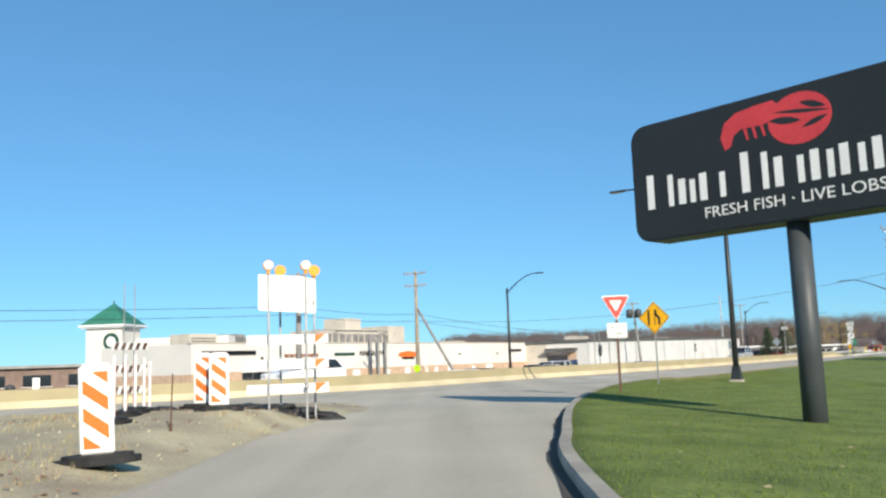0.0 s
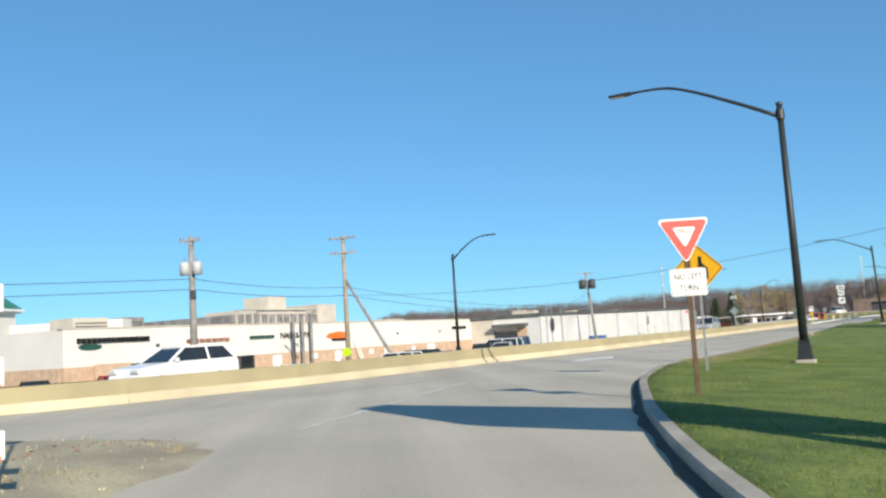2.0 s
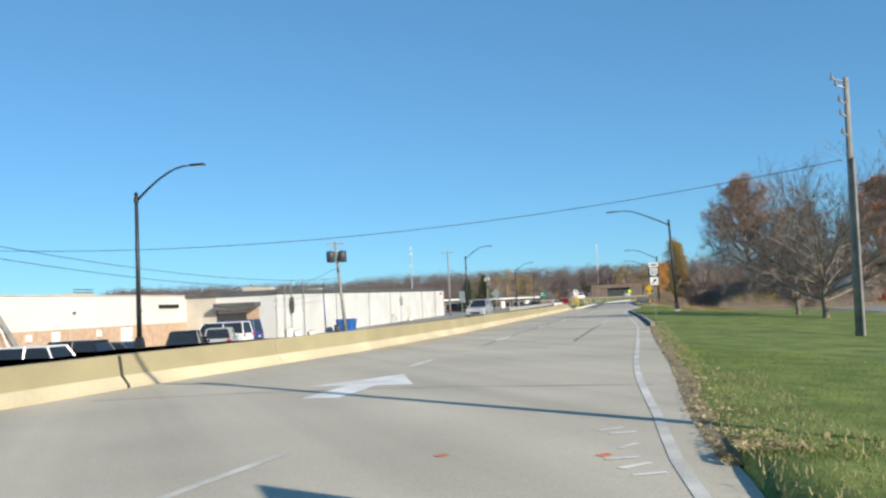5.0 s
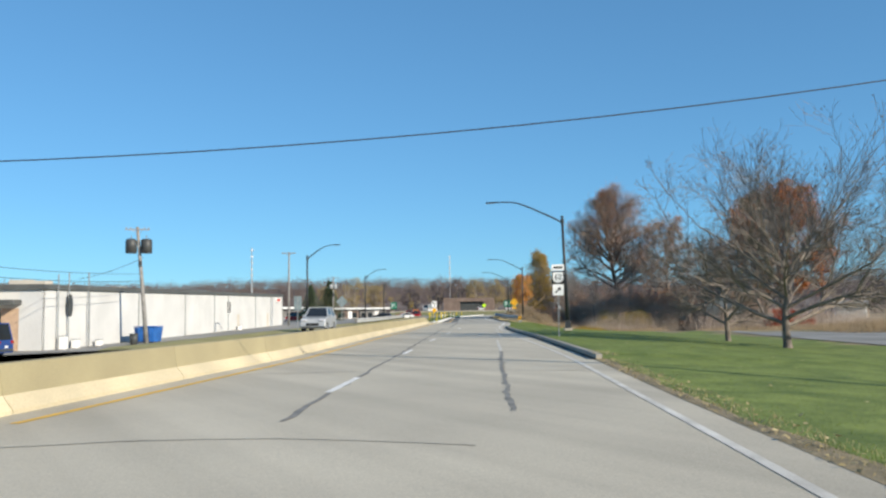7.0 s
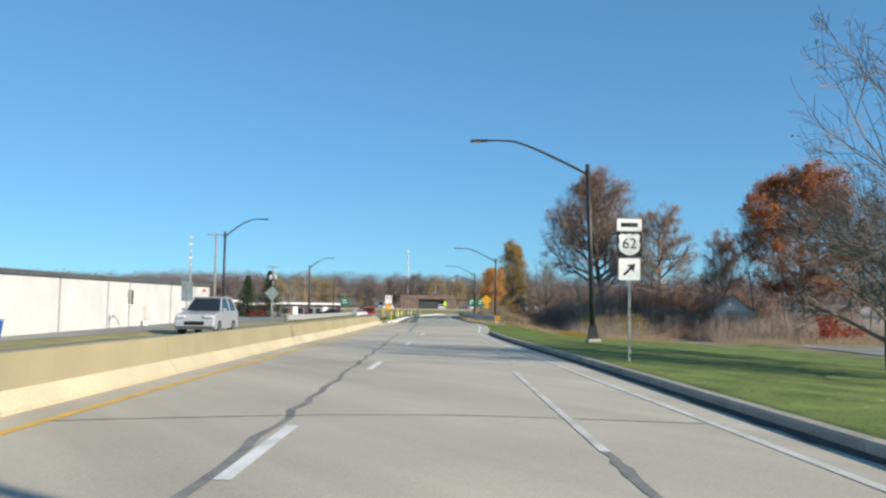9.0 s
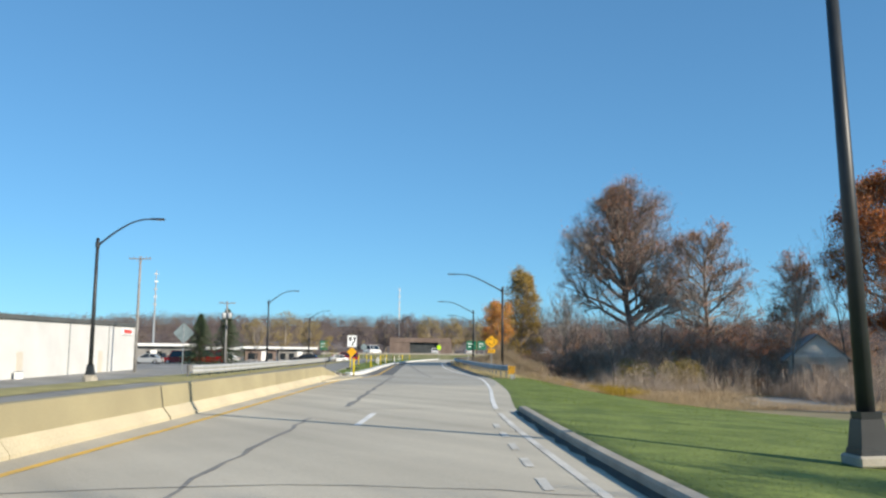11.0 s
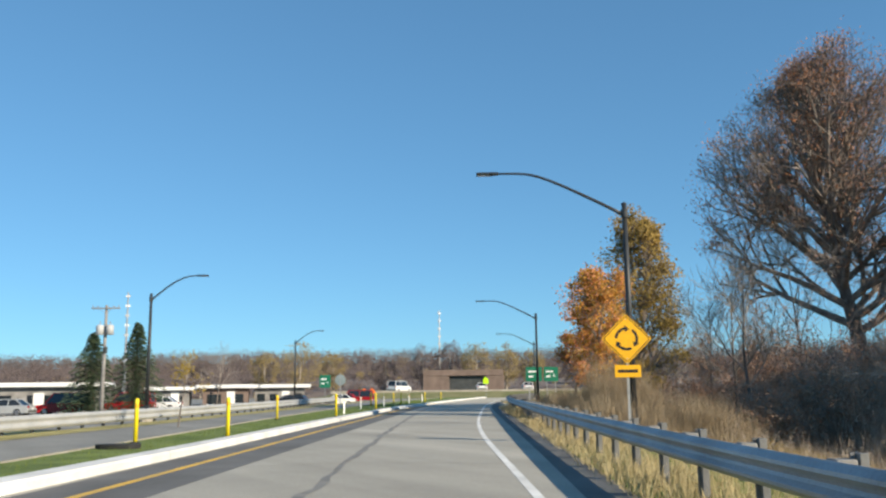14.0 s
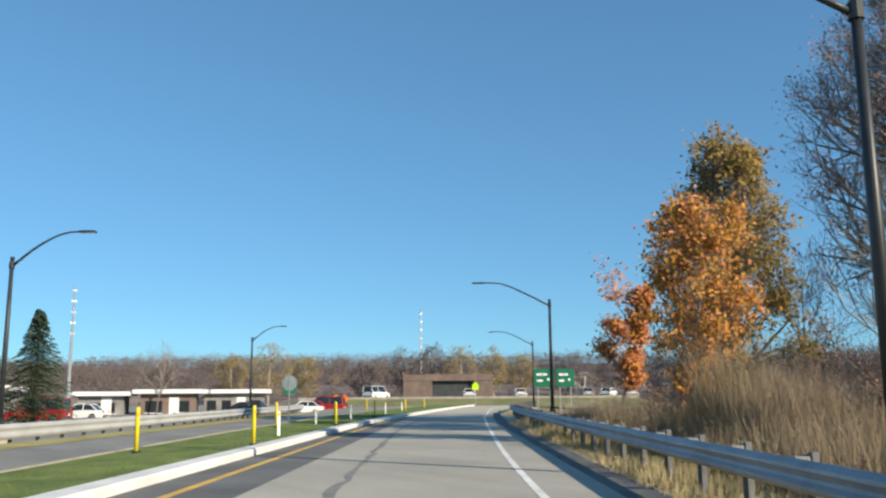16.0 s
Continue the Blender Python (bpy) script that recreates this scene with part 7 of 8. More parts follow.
for i, (s, n, h, sd) in enumerate(((192, -1.5, 6.5, 61), (203, -3, 7, 62), (176, -3.5, 4.5, 63), (208, 0.5, 6, 64), (170, -18, 8, 65), (163, -24, 9, 66), (157, -30, 9, 67), (166, -29, 10, 71), (215, -2, 7, 73), (224, -6, 8, 74), (196, -7, 9.5, 75), (189, -1.5, 7.5, 76), (172, -24, 10.5, 77), (167, -33, 11, 78), (175, -30, 9, 79), (160, -37, 10, 80), (186, -14, 9, 59), (182, -10, 8, 58))):
    tree("bare_tree", spot(s, n, -1.2), "thin leafless tree in the brush", h, 0.11, h * 0.36, P_MID, sd, None, bark=M_BARK, limbs=8, low=0.3, up=0.75, group="bare trees in the brush", fine=0.008)


def twig_mass(name, boxes, material, label, count, hmin, hmax, seed, spread=0.35, w=0.02, leaf=None):
    """Brush: upright forked stems over patches of (s0, s1, n0, n1, top)."""
    rr = random.Random(seed)
    g = Geo()
    area = [abs((b[1] - b[0]) * (b[3] - b[2])) * b[4] for b in boxes]
    tot = sum(area)
    v, f = [], []
    for b, a in zip(boxes, area):
        for _ in range(int(count * a / tot)):
            s, n = rr.uniform(b[0], b[1]), rr.uniform(b[2], b[3])
            x, y, _z = at(s, n)
            z = ground_z(x, y) - 0.1 if -80 < x < 180 else -1.2
            h = rr.uniform(hmin, hmax) * b[4] * (0.75 + 0.75 * noise.noise((x * 0.16, y * 0.16, seed)))
            az = rr.uniform(0, 6.283)
            lean = rr.gauss(0, spread) * h
            tx, ty = x + math.cos(az) * lean, y + math.sin(az) * lean
            az2 = 0.36 + rr.gauss(0, 0.7)
            px, py = math.cos(az2) * w * rr.uniform(0.6, 1.6), math.sin(az2) * w * rr.uniform(0.6, 1.6)
            o = len(v)
            mx, my = (x + tx) / 2 + rr.gauss(0, 0.06) * h, (y + ty) / 2 + rr.gauss(0, 0.06) * h
            v += [(x - px, y - py, z), (x + px, y + py, z), (mx + px * 0.8, my + py * 0.8, z + h * 0.55), (mx - px * 0.8, my - py * 0.8, z + h * 0.55), (tx, ty, z + h)]
            f += [(o, o + 1, o + 2, o + 3), (o + 3, o + 2, o + 4)]
            for _k in range(4):
                k = rr.uniform(0.2, 0.95)
                bx, by, bz = x + (tx - x) * k, y + (ty - y) * k, z + h * k
                ex, ey, ez = bx + rr.gauss(0, 0.25) * h, by + rr.gauss(0, 0.25) * h, bz + rr.uniform(-0.1, 0.25) * h
                o = len(v)
                v += [(bx - px * 0.5, by - py * 0.5, bz), (bx + px * 0.5, by + py * 0.5, bz), (ex, ey, ez)]
                f.append((o, o + 1, o + 2))
    g.v, g.f = v, f
    solo(name, g, material, label, "brush", kind="stuff")


twig_mass("brush", [(170, 215, -2, 4.6, 0.72), (166, 205, -14, -2, 1.15), (210, 262, -10, 1, 1.0), (112, 160, -42, -20, 1.0)], L_BRUSH, "tangled grey-brown leafless brush beyond the guardrail", 70000, 0.5, 3.0, 81, 0.6, 0.007)
twig_mass("dark_brush", [(150, 182, -34, -14, 0.9), (181, 200, -15, -3, 1.3), (118, 150, -50, -34, 1.0), (172, 190, -26, -12, 1.3), (196, 225, -22, -8, 1.0)], L_BRUSH_DARK, "dark dense evergreen and bare brush along the field", 50000, 1.2, 4.4, 82, 0.42, 0.016)
twig_mass("reeds", [(122, 150, -14, -7.5, 0.62), (146, 168, -10, -1.0, 0.55), (158, 184, -4, 2.2, 0.5), (112, 136, -22, -12, 0.7)], L_REED, "tan dry reeds and tall weeds at the lawn's edge", 60000, 0.4, 1.8, 83, 0.55, 0.007)
twig_mass("yellow_weeds", [(160, 170, -2.5, 0.5, 0.9), (170, 185, 1.0, 5.0, 0.8), (178, 215, 6.5, 9.2, 0.5)], L_YELLOWBUSH, "yellowing weeds and low bushes by the guardrail", 7000, 0.4, 1.4, 84, 0.5, 0.018)
twig_mass("dry_grass", [(149, 190, 8.4, 10.1, 0.35), (160, 184, 5.0, 8.4, 0.3), (190, 240, 7.0, 9.6, 0.45), (140, 200, 26.4, 28.6, 0.25), (96, 140, 26.6, 30.5, 0.16)], L_DRY, "straw-coloured dry grass under the guardrail", 40000, 0.4, 1.2, 85, 0.4, 0.008)
def thicket(m, r, h, leaves, count, seed, label):
    """A rounded mass of fine stems and small leaves."""
    rr = random.Random(seed)
    t = thing("thicket", m, label, "bush", "bushes under the trees")
    tw = Twigs((h * 0.45, r, h * 0.55), 0.008)
    for i in range(26):
        az, el = i * 2.4, rr.uniform(0.5, 1.4)
        b = Vector((math.cos(az) * r * 0.35 * rr.random(), math.sin(az) * r * 0.35 * rr.random(), -0.1))
        tw.grow(b, Vector((math.cos(az) * math.cos(el), math.sin(az) * math.cos(el), math.sin(el))), h * 0.6 * rr.uniform(0.6, 1.1), 0.03, 0, P_MID, rr)
    part("stem_tangle", tw.g, M_BARK, t, "bare tangled stems")
    part("foliage", leaf_geo(tw.tips, count * 3, 0.06, 0.22, rr), leaves, t, "sparse small leaves")


for s, n, r, h, lv, c, sd in ((183, 3.6, 1.5, 2.6, L_BIG, 1800, 320), (187.6, 4.4, 1.7, 3.1, L_BIG, 1800, 321), (190.5, 6.2, 1.4, 2.6, L_OLIVE, 1500, 322), (180.5, 1.0, 1.8, 2.9, L_BIG, 1800, 323), (177.5, 4.6, 1.2, 1.9, L_BIG, 1200, 324), (184, -3.5, 2.6, 4.2, L_BIG, 3500, 301), (188, -9, 3.2, 5.6, L_BIG, 3000, 302), (181, -8.5, 2.8, 4.6, L_BIG, 3000, 303), (192, -5, 3.0, 5.8, L_BIG, 3500, 304), (184.5, -13, 3.0, 5.6, L_OAK, 5000, 305), (180, -17, 3.0, 5.4, L_OAK, 5000, 306), (196, -2.0, 2.6, 5.0, L_BIG, 2500, 307), (172, -9, 2.0, 2.8, L_YELLOWBUSH, 2600, 308), (176, -5.5, 1.9, 2.4, L_YELLOWBUSH, 2400, 309), (199, 3.0, 2.2, 4.0, L_BIG, 2500, 310), (193, 1.2, 2.0, 3.2, L_BIG, 2200, 311), (206, 1.0, 2.6, 5.0, L_BIG, 2500, 312), (176, -13, 2.4, 3.6, L_BIG, 2500, 313), (186, -18, 3.2, 6.2, L_OAK, 3000, 314), (182, -23, 3.2, 5.8, L_BIG, 3000, 315), (176, -20, 2.8, 4.8, L_OAK, 2500, 316), (190, -13, 3.2, 6.4, L_BIG, 3000, 317), (178, -27, 3.0, 5.2, L_BIG, 2500, 318), (170, -14, 2.0, 2.6, L_BIG, 2000, 319)):
    thicket(spot(s, n, -1.4), r, h * (1.25 if h > 4 else 1), lv, c, sd, {"yellow_bush_leaves": "low yellow-leaved bush in the weeds", "rust_oak_leaves": "rust-leaved bush below the oak"}.get(lv.name, "tangled brown bush below the trees"))
twig_mass("brown_weeds", [(180, 206, 4.0, 8.4, 0.8), (166, 182, 2.5, 6.5, 0.6), (172, 185, 5.5, 8.8, 0.95)], L_WEED, "brown dry weeds behind the guardrail", 24000, 0.5, 2.2, 87, 0.3, 0.008)
twig_mass("tall_weeds", [(178.5, 183.5, 5.2, 7.6, 1.0), (174, 179, 3.0, 5.5, 0.7)], L_WEED, "tall brown weeds in front of the maples", 9000, 1.4, 4.0, 88, 0.22, 0.008)
twig_mass("rail_grass", [(145.8, 205, 9.2, 10.75, 0.55)], L_DRY, "tall dry grass under the guardrail beam", 16000, 0.3, 0.95, 86, 0.35, 0.009)
for s, n, c, h in ((142, -18.5, 900, 2.6), (145.5, -22.5, 500, 1.9), (137, -16, 300, 1.5)):
    rr = random.Random(int(s * 10))
    tips = [(Vector((rr.gauss(0, 0.55), rr.gauss(0, 0.55), rr.uniform(0.2, h))), Vector((0, 0, 1))) for _ in range(60)]
    tb = thing("red_bush", spot(s, n, gz(s, n)), "dark red autumn bush in the weeds", "bush", "red bushes")
    st = Geo()
    for p, d in tips[:14]:
        st.tube([(p.x * 0.2, p.y * 0.2, -0.05), tuple(p)], [0.025, 0.008], 4)
    part("stem_tangle", st, M_BARK_DARK, tb)
    part("foliage", leaf_geo(tips, c * 2, 0.09, 0.18, rr), L_REDBUSH, tb)


def spruce(m, h, r, seed, label):
    rr = random.Random(seed)
    t = thing("spruce_tree", m, label, "tree", "dark spruces")
    part("trunk", Geo().tube([(0, 0, -0.3), (0, 0, h * 0.97)], [h * 0.022, 0.02], 7), M_BARK_DARK, t)
    v, f = [], []
    n = int(h * 24)
    for i in range(n):
        z = h * (0.06 + 0.93 * i / n)
        rad = r * (1 - i / n) ** 0.85 * rr.uniform(0.75, 1.15)
        az = i * 2.4 + rr.uniform(-0.3, 0.3)
        for k in range(10):
            q = (k + 1) / 10
            for sd in (-1, 1):
                cx, cy, cz = math.cos(az) * rad * q, math.sin(az) * rad * q, z - rad * q * 0.35 + rr.uniform(-0.08, 0.08)
                wx, wy = -math.sin(az) * sd, math.cos(az) * sd
                ln = (0.28 + 0.35 * rad * (1 - q)) * rr.uniform(0.7, 1.2)
                o = len(v)
                v += [(cx, cy, cz), (cx + math.cos(az) * 0.22, cy + math.sin(az) * 0.22, cz - 0.03), (cx + wx * ln + math.cos(az) * 0.25, cy + wy * ln + math.sin(az) * 0.25, cz - 0.16)]
                f.append((o, o + 1, o + 2))
    g = Geo()
    g.v, g.f = v, f
    part("needles", g, L_SPRUCE, t, "dark needled boughs")


spruce(pose(86.05, 210.0, -0.6), 8.5, 3.1, 1, "tall dark green spruce beyond the guardrail")
spruce(pose(82.4, 211.0, -0.6), 7.6, 3.3, 2, "broad dark green spruce beside a utility pole")
tree("bare_tree", pose(101.0, 235, -0.5), "small bare tree beyond the guardrail", 5.5, 0.1, 2.4, P_MID, 91, None, limbs=7, low=0.35, up=0.8)
tree("young_tree", spot(178.0, 23.9, 0.0), "young yellow-leaved tree staked beside the far lane", 2.3, 0.035, 0.7, P_LOW, 92, [(L_YELLOWBUSH, 260, 0.05, 0.1)], limbs=6, low=0.5, up=0.8)
for i in range(6):
    spruce(pose(-44 + i * 2.6 + (i % 2), 118 + (i % 3) * 3, -1.2), 4.2 + (i % 3) * 0.6, 0.9, 20 + i, "small columnar evergreen beside the shop lot")
for x, y in ((-34.6, 71.0), (-33.2, 71.6)):
    b = thing("trash_bin", pose(x, y, -1.15), "tall dark bin standing in the shop lot", "bin", "dark bins in the lot")
    part("drum", Geo().tube([(0, 0, 0), (0, 0, 1.35)], [0.36, 0.4], 14), M_TRAFO_DARK, b, smooth=True)
    part("dome", Geo().tube([(0, 0, 1.35), (0, 0, 1.6), (0, 0, 1.72)], [0.42, 0.34, 0.1], 14), M_TRAFO_DARK, b, smooth=True)


# ---- grass ----
def lawn_blades(name, count, inside, zfun, material, label, seed, hmin, hmax, box):
    rr = random.Random(seed)
    v, f = [], []
    tries = 0
    while len(f) < count and tries < count * 6:
        tries += 1
        x, y = rr.uniform(box[0], box[1]), rr.uniform(box[2], box[3])
        if not inside(x, y, rr):
            continue
        z = zfun(x, y) - 0.01
        h = rr.uniform(hmin, hmax)
        a = rr.uniform(0, 6.283)
        w = rr.uniform(0.004, 0.008)
        lx, ly = rr.gauss(0, 0.4) * h, rr.gauss(0, 0.4) * h
        o = len(v)
        v += [(x - math.cos(a) * w, y - math.sin(a) * w, z), (x + math.cos(a) * w, y + math.sin(a) * w, z), (x + lx, y + ly, z + h)]
        f.append((o, o + 1, o + 2))
    g = Geo()
    g.v, g.f = v, f
    solo(name, g, material, label, "grass", kind="stuff")


def near_lawn(x, y, rr):
    d = edge_dist(x, y)
    return 0.16 < d < 11 and rr.random() < (1.15 - d / 11)


lawn_blades("grass", 130000, near_lawn, ground_z, L_GRASS, "short green mown grass on the lawn", 7, 0.02, 0.06, (2, 22, 4, 56))
lawn_blades("grass", 45000, near_lawn, ground_z, L_GRASS, "short green mown grass on the lawn", 8, 0.02, 0.05, (14, 62, 46, 112))
lawn_blades("grass", 40000, near_lawn, ground_z, L_GRASS, "short green mown grass on the verge", 9, 0.02, 0.06, (58, 96, 104, 140))
lawn_blades("verge_straw", 16000, lambda x, y, rr: 0.0 < edge_dist(x, y) < (1.5 if y < 47 else 0.7) and 38 < y < 70, ground_z, L_DRY, "dry straw and leaf litter at the road edge", 10, 0.03, 0.10, (9, 32, 37, 69))
lawn_blades("dirt_weeds", 7000, lambda x, y, rr: dirt_top(x, y) > 0.05 and noise.noise((x * 0.5, y * 0.5, 3)) > 0.12, dirt_top, L_DRY, "dry straw tufts on the dirt", 12, 0.03, 0.13, (-12, 0.2, 6, 32))


def isl(x, y, rr):
    s, n = sn(x, y)
    return 150.5 < s < 245 and 18.95 < n + (0 if s < 205 else (s - 205) * 0.06) < 20.9


lawn_blades("grass", 30000, isl, lambda x, y: 0.11, L_GRASS, "green grass on the median island", 13, 0.04, 0.11, (62, 125, 130, 225))

# fallen leaves and gravel
rl = random.Random(17)
g = Geo()
for _ in range(700):
    x, y = rl.uniform(4, 40), rl.uniform(8, 75)
    d = edge_dist(x, y)
    if 0.2 < d < 7:
        z = ground_z(x, y) + 0.06
        a = rl.uniform(0, 6.28)
        s = rl.uniform(0.025, 0.05)
        o = len(g.v)
        g.v += [(x + s * math.cos(a + k * 1.57), y + s * math.sin(a + k * 1.57), z + rl.uniform(-0.01, 0.02)) for k in range(4)]
        g.f.append((o, o + 1, o + 2, o + 3))
solo("fallen_leaves", g, L_DRY, "scattered tan fallen leaves on the lawn", "leaves", kind="stuff")
g = Geo()
for _ in range(1200):
    x, y = rl.uniform(-9, 0), rl.uniform(7, 31)
    z = dirt_top(x, y)
    if z < 0.03:
        continue
    s = rl.uniform(0.008, 0.026)
    g.add([(x - s, y - s, z - 0.01), (x + s, y - s * 0.7, z - 0.01), (x + s * 0.5, y + s, z - 0.01), (x, y, z + s * 1.1)], [(0, 1, 3), (1, 2, 3), (2, 0, 3)])
g2 = Geo()
for _ in range(2600):
    x, y = rl.uniform(-7, 0.2), rl.uniform(8, 30)
    z = dirt_top(x, y)
    if z < 0.04 or noise.noise((x * 0.45, y * 0.45, 8)) < 0.08:
        continue
    a, q = rl.uniform(0, 6.28), rl.uniform(0.02, 0.05)
    o = len(g2.v)
    g2.v += [(x + q * math.cos(a + k * 1.57), y + q * math.sin(a + k * 1.57), z + 0.012 + rl.uniform(-0.01, 0.025)) for k in range(4)]
    g2.f.append((o, o + 1, o + 2, o + 3))
solo("leaf_litter", g2, L_BIG, "brown leaf litter scattered on the dirt", "leaves", kind="stuff")
solo("gravel", g, M_DIRT, "loose gravel stones on the dirt", "gravel", kind="stuff")


# ---- distance ----
def hill_rise(deg):
    """The hills fall away towards the north."""
    k = min(1.0, max(0.0, (deg - 7.0) / 14.0))
    return 0.86 + 0.14 * k * k * (3 - 2 * k)


def ridge(name, a0, a1, dist, low, high, seed, centre=(70, 130), label="brown wooded hillside far off"):
    """The smooth slope under a wood."""
    g = Geo()
    k = 120
    for i in range(k + 1):
        a = radians(a0 + (a1 - a0) * i / k)
        crest = low + (high - low) * (0.5 + 0.5 * noise.noise((math.degrees(a) * 0.11, seed, 0)))
        fade = min(1.0, (i + 1) / k * (a1 - a0) / 6.0) * hill_rise(math.degrees(a))
        for d, z in ((1.0, -2), (1.02, crest * 0.12 * fade - 1), (1.3, crest * 0.80 * fade - 1), (1.6, crest * 0.6 * fade - 1)):
            g.v.append((centre[0] + math.sin(a) * dist * d, centre[1] + math.cos(a) * dist * d, z))
        if i:
            for j in range(3):
                o = 4 * (i - 1) + j
                g.f.append((o, o + 4, o + 5, o + 1))
    solo(name, g, M_HILL, label, "hill", kind="structure", smooth=True)


def wood(name, a0, a1, dist, low, high, seed, crowns, per, material, label, centre=(70, 130), depth=0.3, size=(0.22, 0.5), evenness=1.0):
    """Many small rounded crowns standing up a slope, each a cloud of twig sprays."""
    rr = random.Random(seed * 7 + crowns)
    v, f = [], []
    for _ in range(crowns):
        deg = rr.uniform(a0, a1)
        a = radians(deg)
        q = rr.random() ** 0.7
        crest = low + (high - low) * (0.5 + 0.5 * noise.noise((deg * 0.11, seed, 0)))
        fade = min(1.0, max(0.0, (deg - a0) / 6.0)) * hill_rise(deg)
        d = dist * (1.02 + depth * q)
        ground = crest * (0.1 + 0.75 * q) * fade - 1
        hh = rr.uniform(0.16, 0.34) * crest * (0.4 + 0.6 * fade)
        r = hh * rr.uniform(0.5, 0.8)
        x, y = centre[0] + math.sin(a) * d, centre[1] + math.cos(a) * d
        for _k in range(per):
            b = Vector((rr.gauss(0, 1), rr.gauss(0, 1), rr.gauss(0, 1))).normalized() * rr.random() ** 0.4
            c = Vector((x + b.x * r, y + b.y * r, ground + hh * 0.55 + b.z * hh * 0.6))
            e = Vector((rr.gauss(0, 1), rr.gauss(0, 1), rr.gauss(0, 1.4))).normalized() * rr.uniform(*size)
            w = e.orthogonal().normalized() * e.length * 0.5
            o = len(v)
            v += [tuple(c - e), tuple(c + w), tuple(c + e), tuple(c - w)]
            f.append((o, o + 1, o + 2, o + 3))
    g = Geo()
    g.v, g.f = v, f
    solo(name, g, material, label, "woods", kind="stuff")


M_HILL = mat("wooded_hillside", (0.185, 0.155, 0.138), 0.95, 0.16, 0.05, 0.45, 0.0, second=(0.15, 0.122, 0.108), blend=0.45, world_space=True)
ridge("hill", -14, 75, 320, 19.0, 22.0, 2)
wood("far_woods", -14, 75, 320, 19.0, 22.0, 2, 5600, 56, L_HILL, "bare brown wooded hillside far off", size=(0.22, 0.46))
wood("far_woods", 2, 75, 318, 19.0, 22.0, 2, 380, 42, L_HILL_GOLD, "scattered golden trees on the far hillside", size=(0.16, 0.38))
ridge("rise", 14, 66, 240, 7.0, 9.0, 4, label="low brown rise beyond the roundabout")
wood("far_woods", 14, 66, 238, 7.5, 10.0, 4, 900, 50, L_HILL, "bare brown tree line beyond the roundabout", depth=0.12, size=(0.15, 0.36))
wood("far_woods", 16, 60, 236, 7.5, 10.5, 4, 90, 60, L_HILL_GOLD, "golden autumn trees beyond the roundabout", depth=0.1, size=(0.15, 0.36))
wood("far_woods", 50, 104, 118, 7, 10, 6, 420, 70, L_HILL, "dark bare woods behind the field", depth=0.25, size=(0.1, 0.28))


def far_tree(deg, dist, h, r, material, label, seed):
    """A hazy rounded tree far off: trunk, forked limbs and a cloud of small leaves."""
    a = radians(deg)
    rr = random.Random(seed)
    t = thing("far_tree", pose(70 + math.sin(a) * dist, 130 + math.cos(a) * dist, -0.5), label, "tree", "autumn trees beyond the junction")
    part("trunk", Geo().tube([(0, 0, -0.5), (0.1, 0, h * 0.55), (0, 0.1, h * 0.9)], [0.28, 0.2, 0.05], 6), M_BARK, t)
    v, f = [], []
    for k in range(4200):
        b = Vector((rr.gauss(0, 1), rr.gauss(0, 1), rr.gauss(0, 1))).normalized() * rr.uniform(0.3, 1.0) ** 0.5
        b *= 1 + 0.3 * noise.noise(b * 2.2 + Vector((seed, 0, 0)))
        c = Vector((b.x * r, b.y * r, h * 0.6 + b.z * h * 0.42))
        if noise.noise(c * 0.45 + Vector((0, seed, 0))) < -0.12:
            continue
        e = Vector((rr.gauss(0, 1), rr.gauss(0, 1), rr.gauss(0, 1))).normalized() * rr.uniform(0.08, 0.2)
        g2 = e.orthogonal()
        o = len(v)
        v += [tuple(c - e), tuple(c + g2), tuple(c + e), tuple(c - g2)]
        f.append((o, o + 1, o + 2, o + 3))
    g = Geo()
    g.v, g.f = v, f
    part("crown", g, material, t)


for i, (deg, dist, h, r, gold) in enumerate(((19.5, 230, 12.5, 4.2, 1), (21.8, 215, 14.2, 5.5, 1), (24.0, 225, 12.2, 4.0, 1), (27.5, 230, 10.5, 4.0, 0), (30.0, 225, 13.8, 3.6, 0), (31.8, 215, 14.6, 4.2, 0), (33.6, 210, 13.6, 4.0, 1), (35.6, 215, 13.2, 3.8, 1), (37.4, 225, 12.4, 3.6, 1), (40.2, 230, 12.6, 4.0, 0), (43.0, 220, 12.0, 4.0, 0), (15.5, 240, 11.0, 3.6, 0))):
    far_tree(deg, dist, h, r, L_HILL_GOLD if gold else L_HILL, "golden autumn tree far off" if gold else "bare grey-brown tree far off", 200 + i)


def far_building(name, x, y, w, d, h, turn, wall, label, roof=M_ROOF, windows=0, z=-0.6, canopy=False):
    t = thing(name, pose(x, y, z, 0, 0, turn), label, "building", "buildings beyond the road")
    part("wall", Geo().box((0, 0, h / 2), (w, d, h)), wall, t)
    part("roof", Geo().box((0, 0, h + 0.22), (w + 1.6, d + 1.6, 0.45), 0.05), roof, t)
    for i in range(windows):
        xw = -w / 2 + w * (i + 0.5) / windows
        wi = part("window", Geo().box((xw, -d / 2 - 0.02, h * 0.45), (w / windows * 0.62, 0.06, h * 0.5)), M_GLASS, t, "dark window")
        part("window_frame", Geo().box((xw, -d / 2 - 0.06, h * 0.45 - h * 0.26), (w / windows * 0.7, 0.08, 0.08)), M_DOOR_W, wi)
    part("door", Geo().box((w * 0.12, -d / 2 - 0.03, 1.05), (1.0, 0.06, 2.1)), M_DOOR_W, t, "white door")
    return t


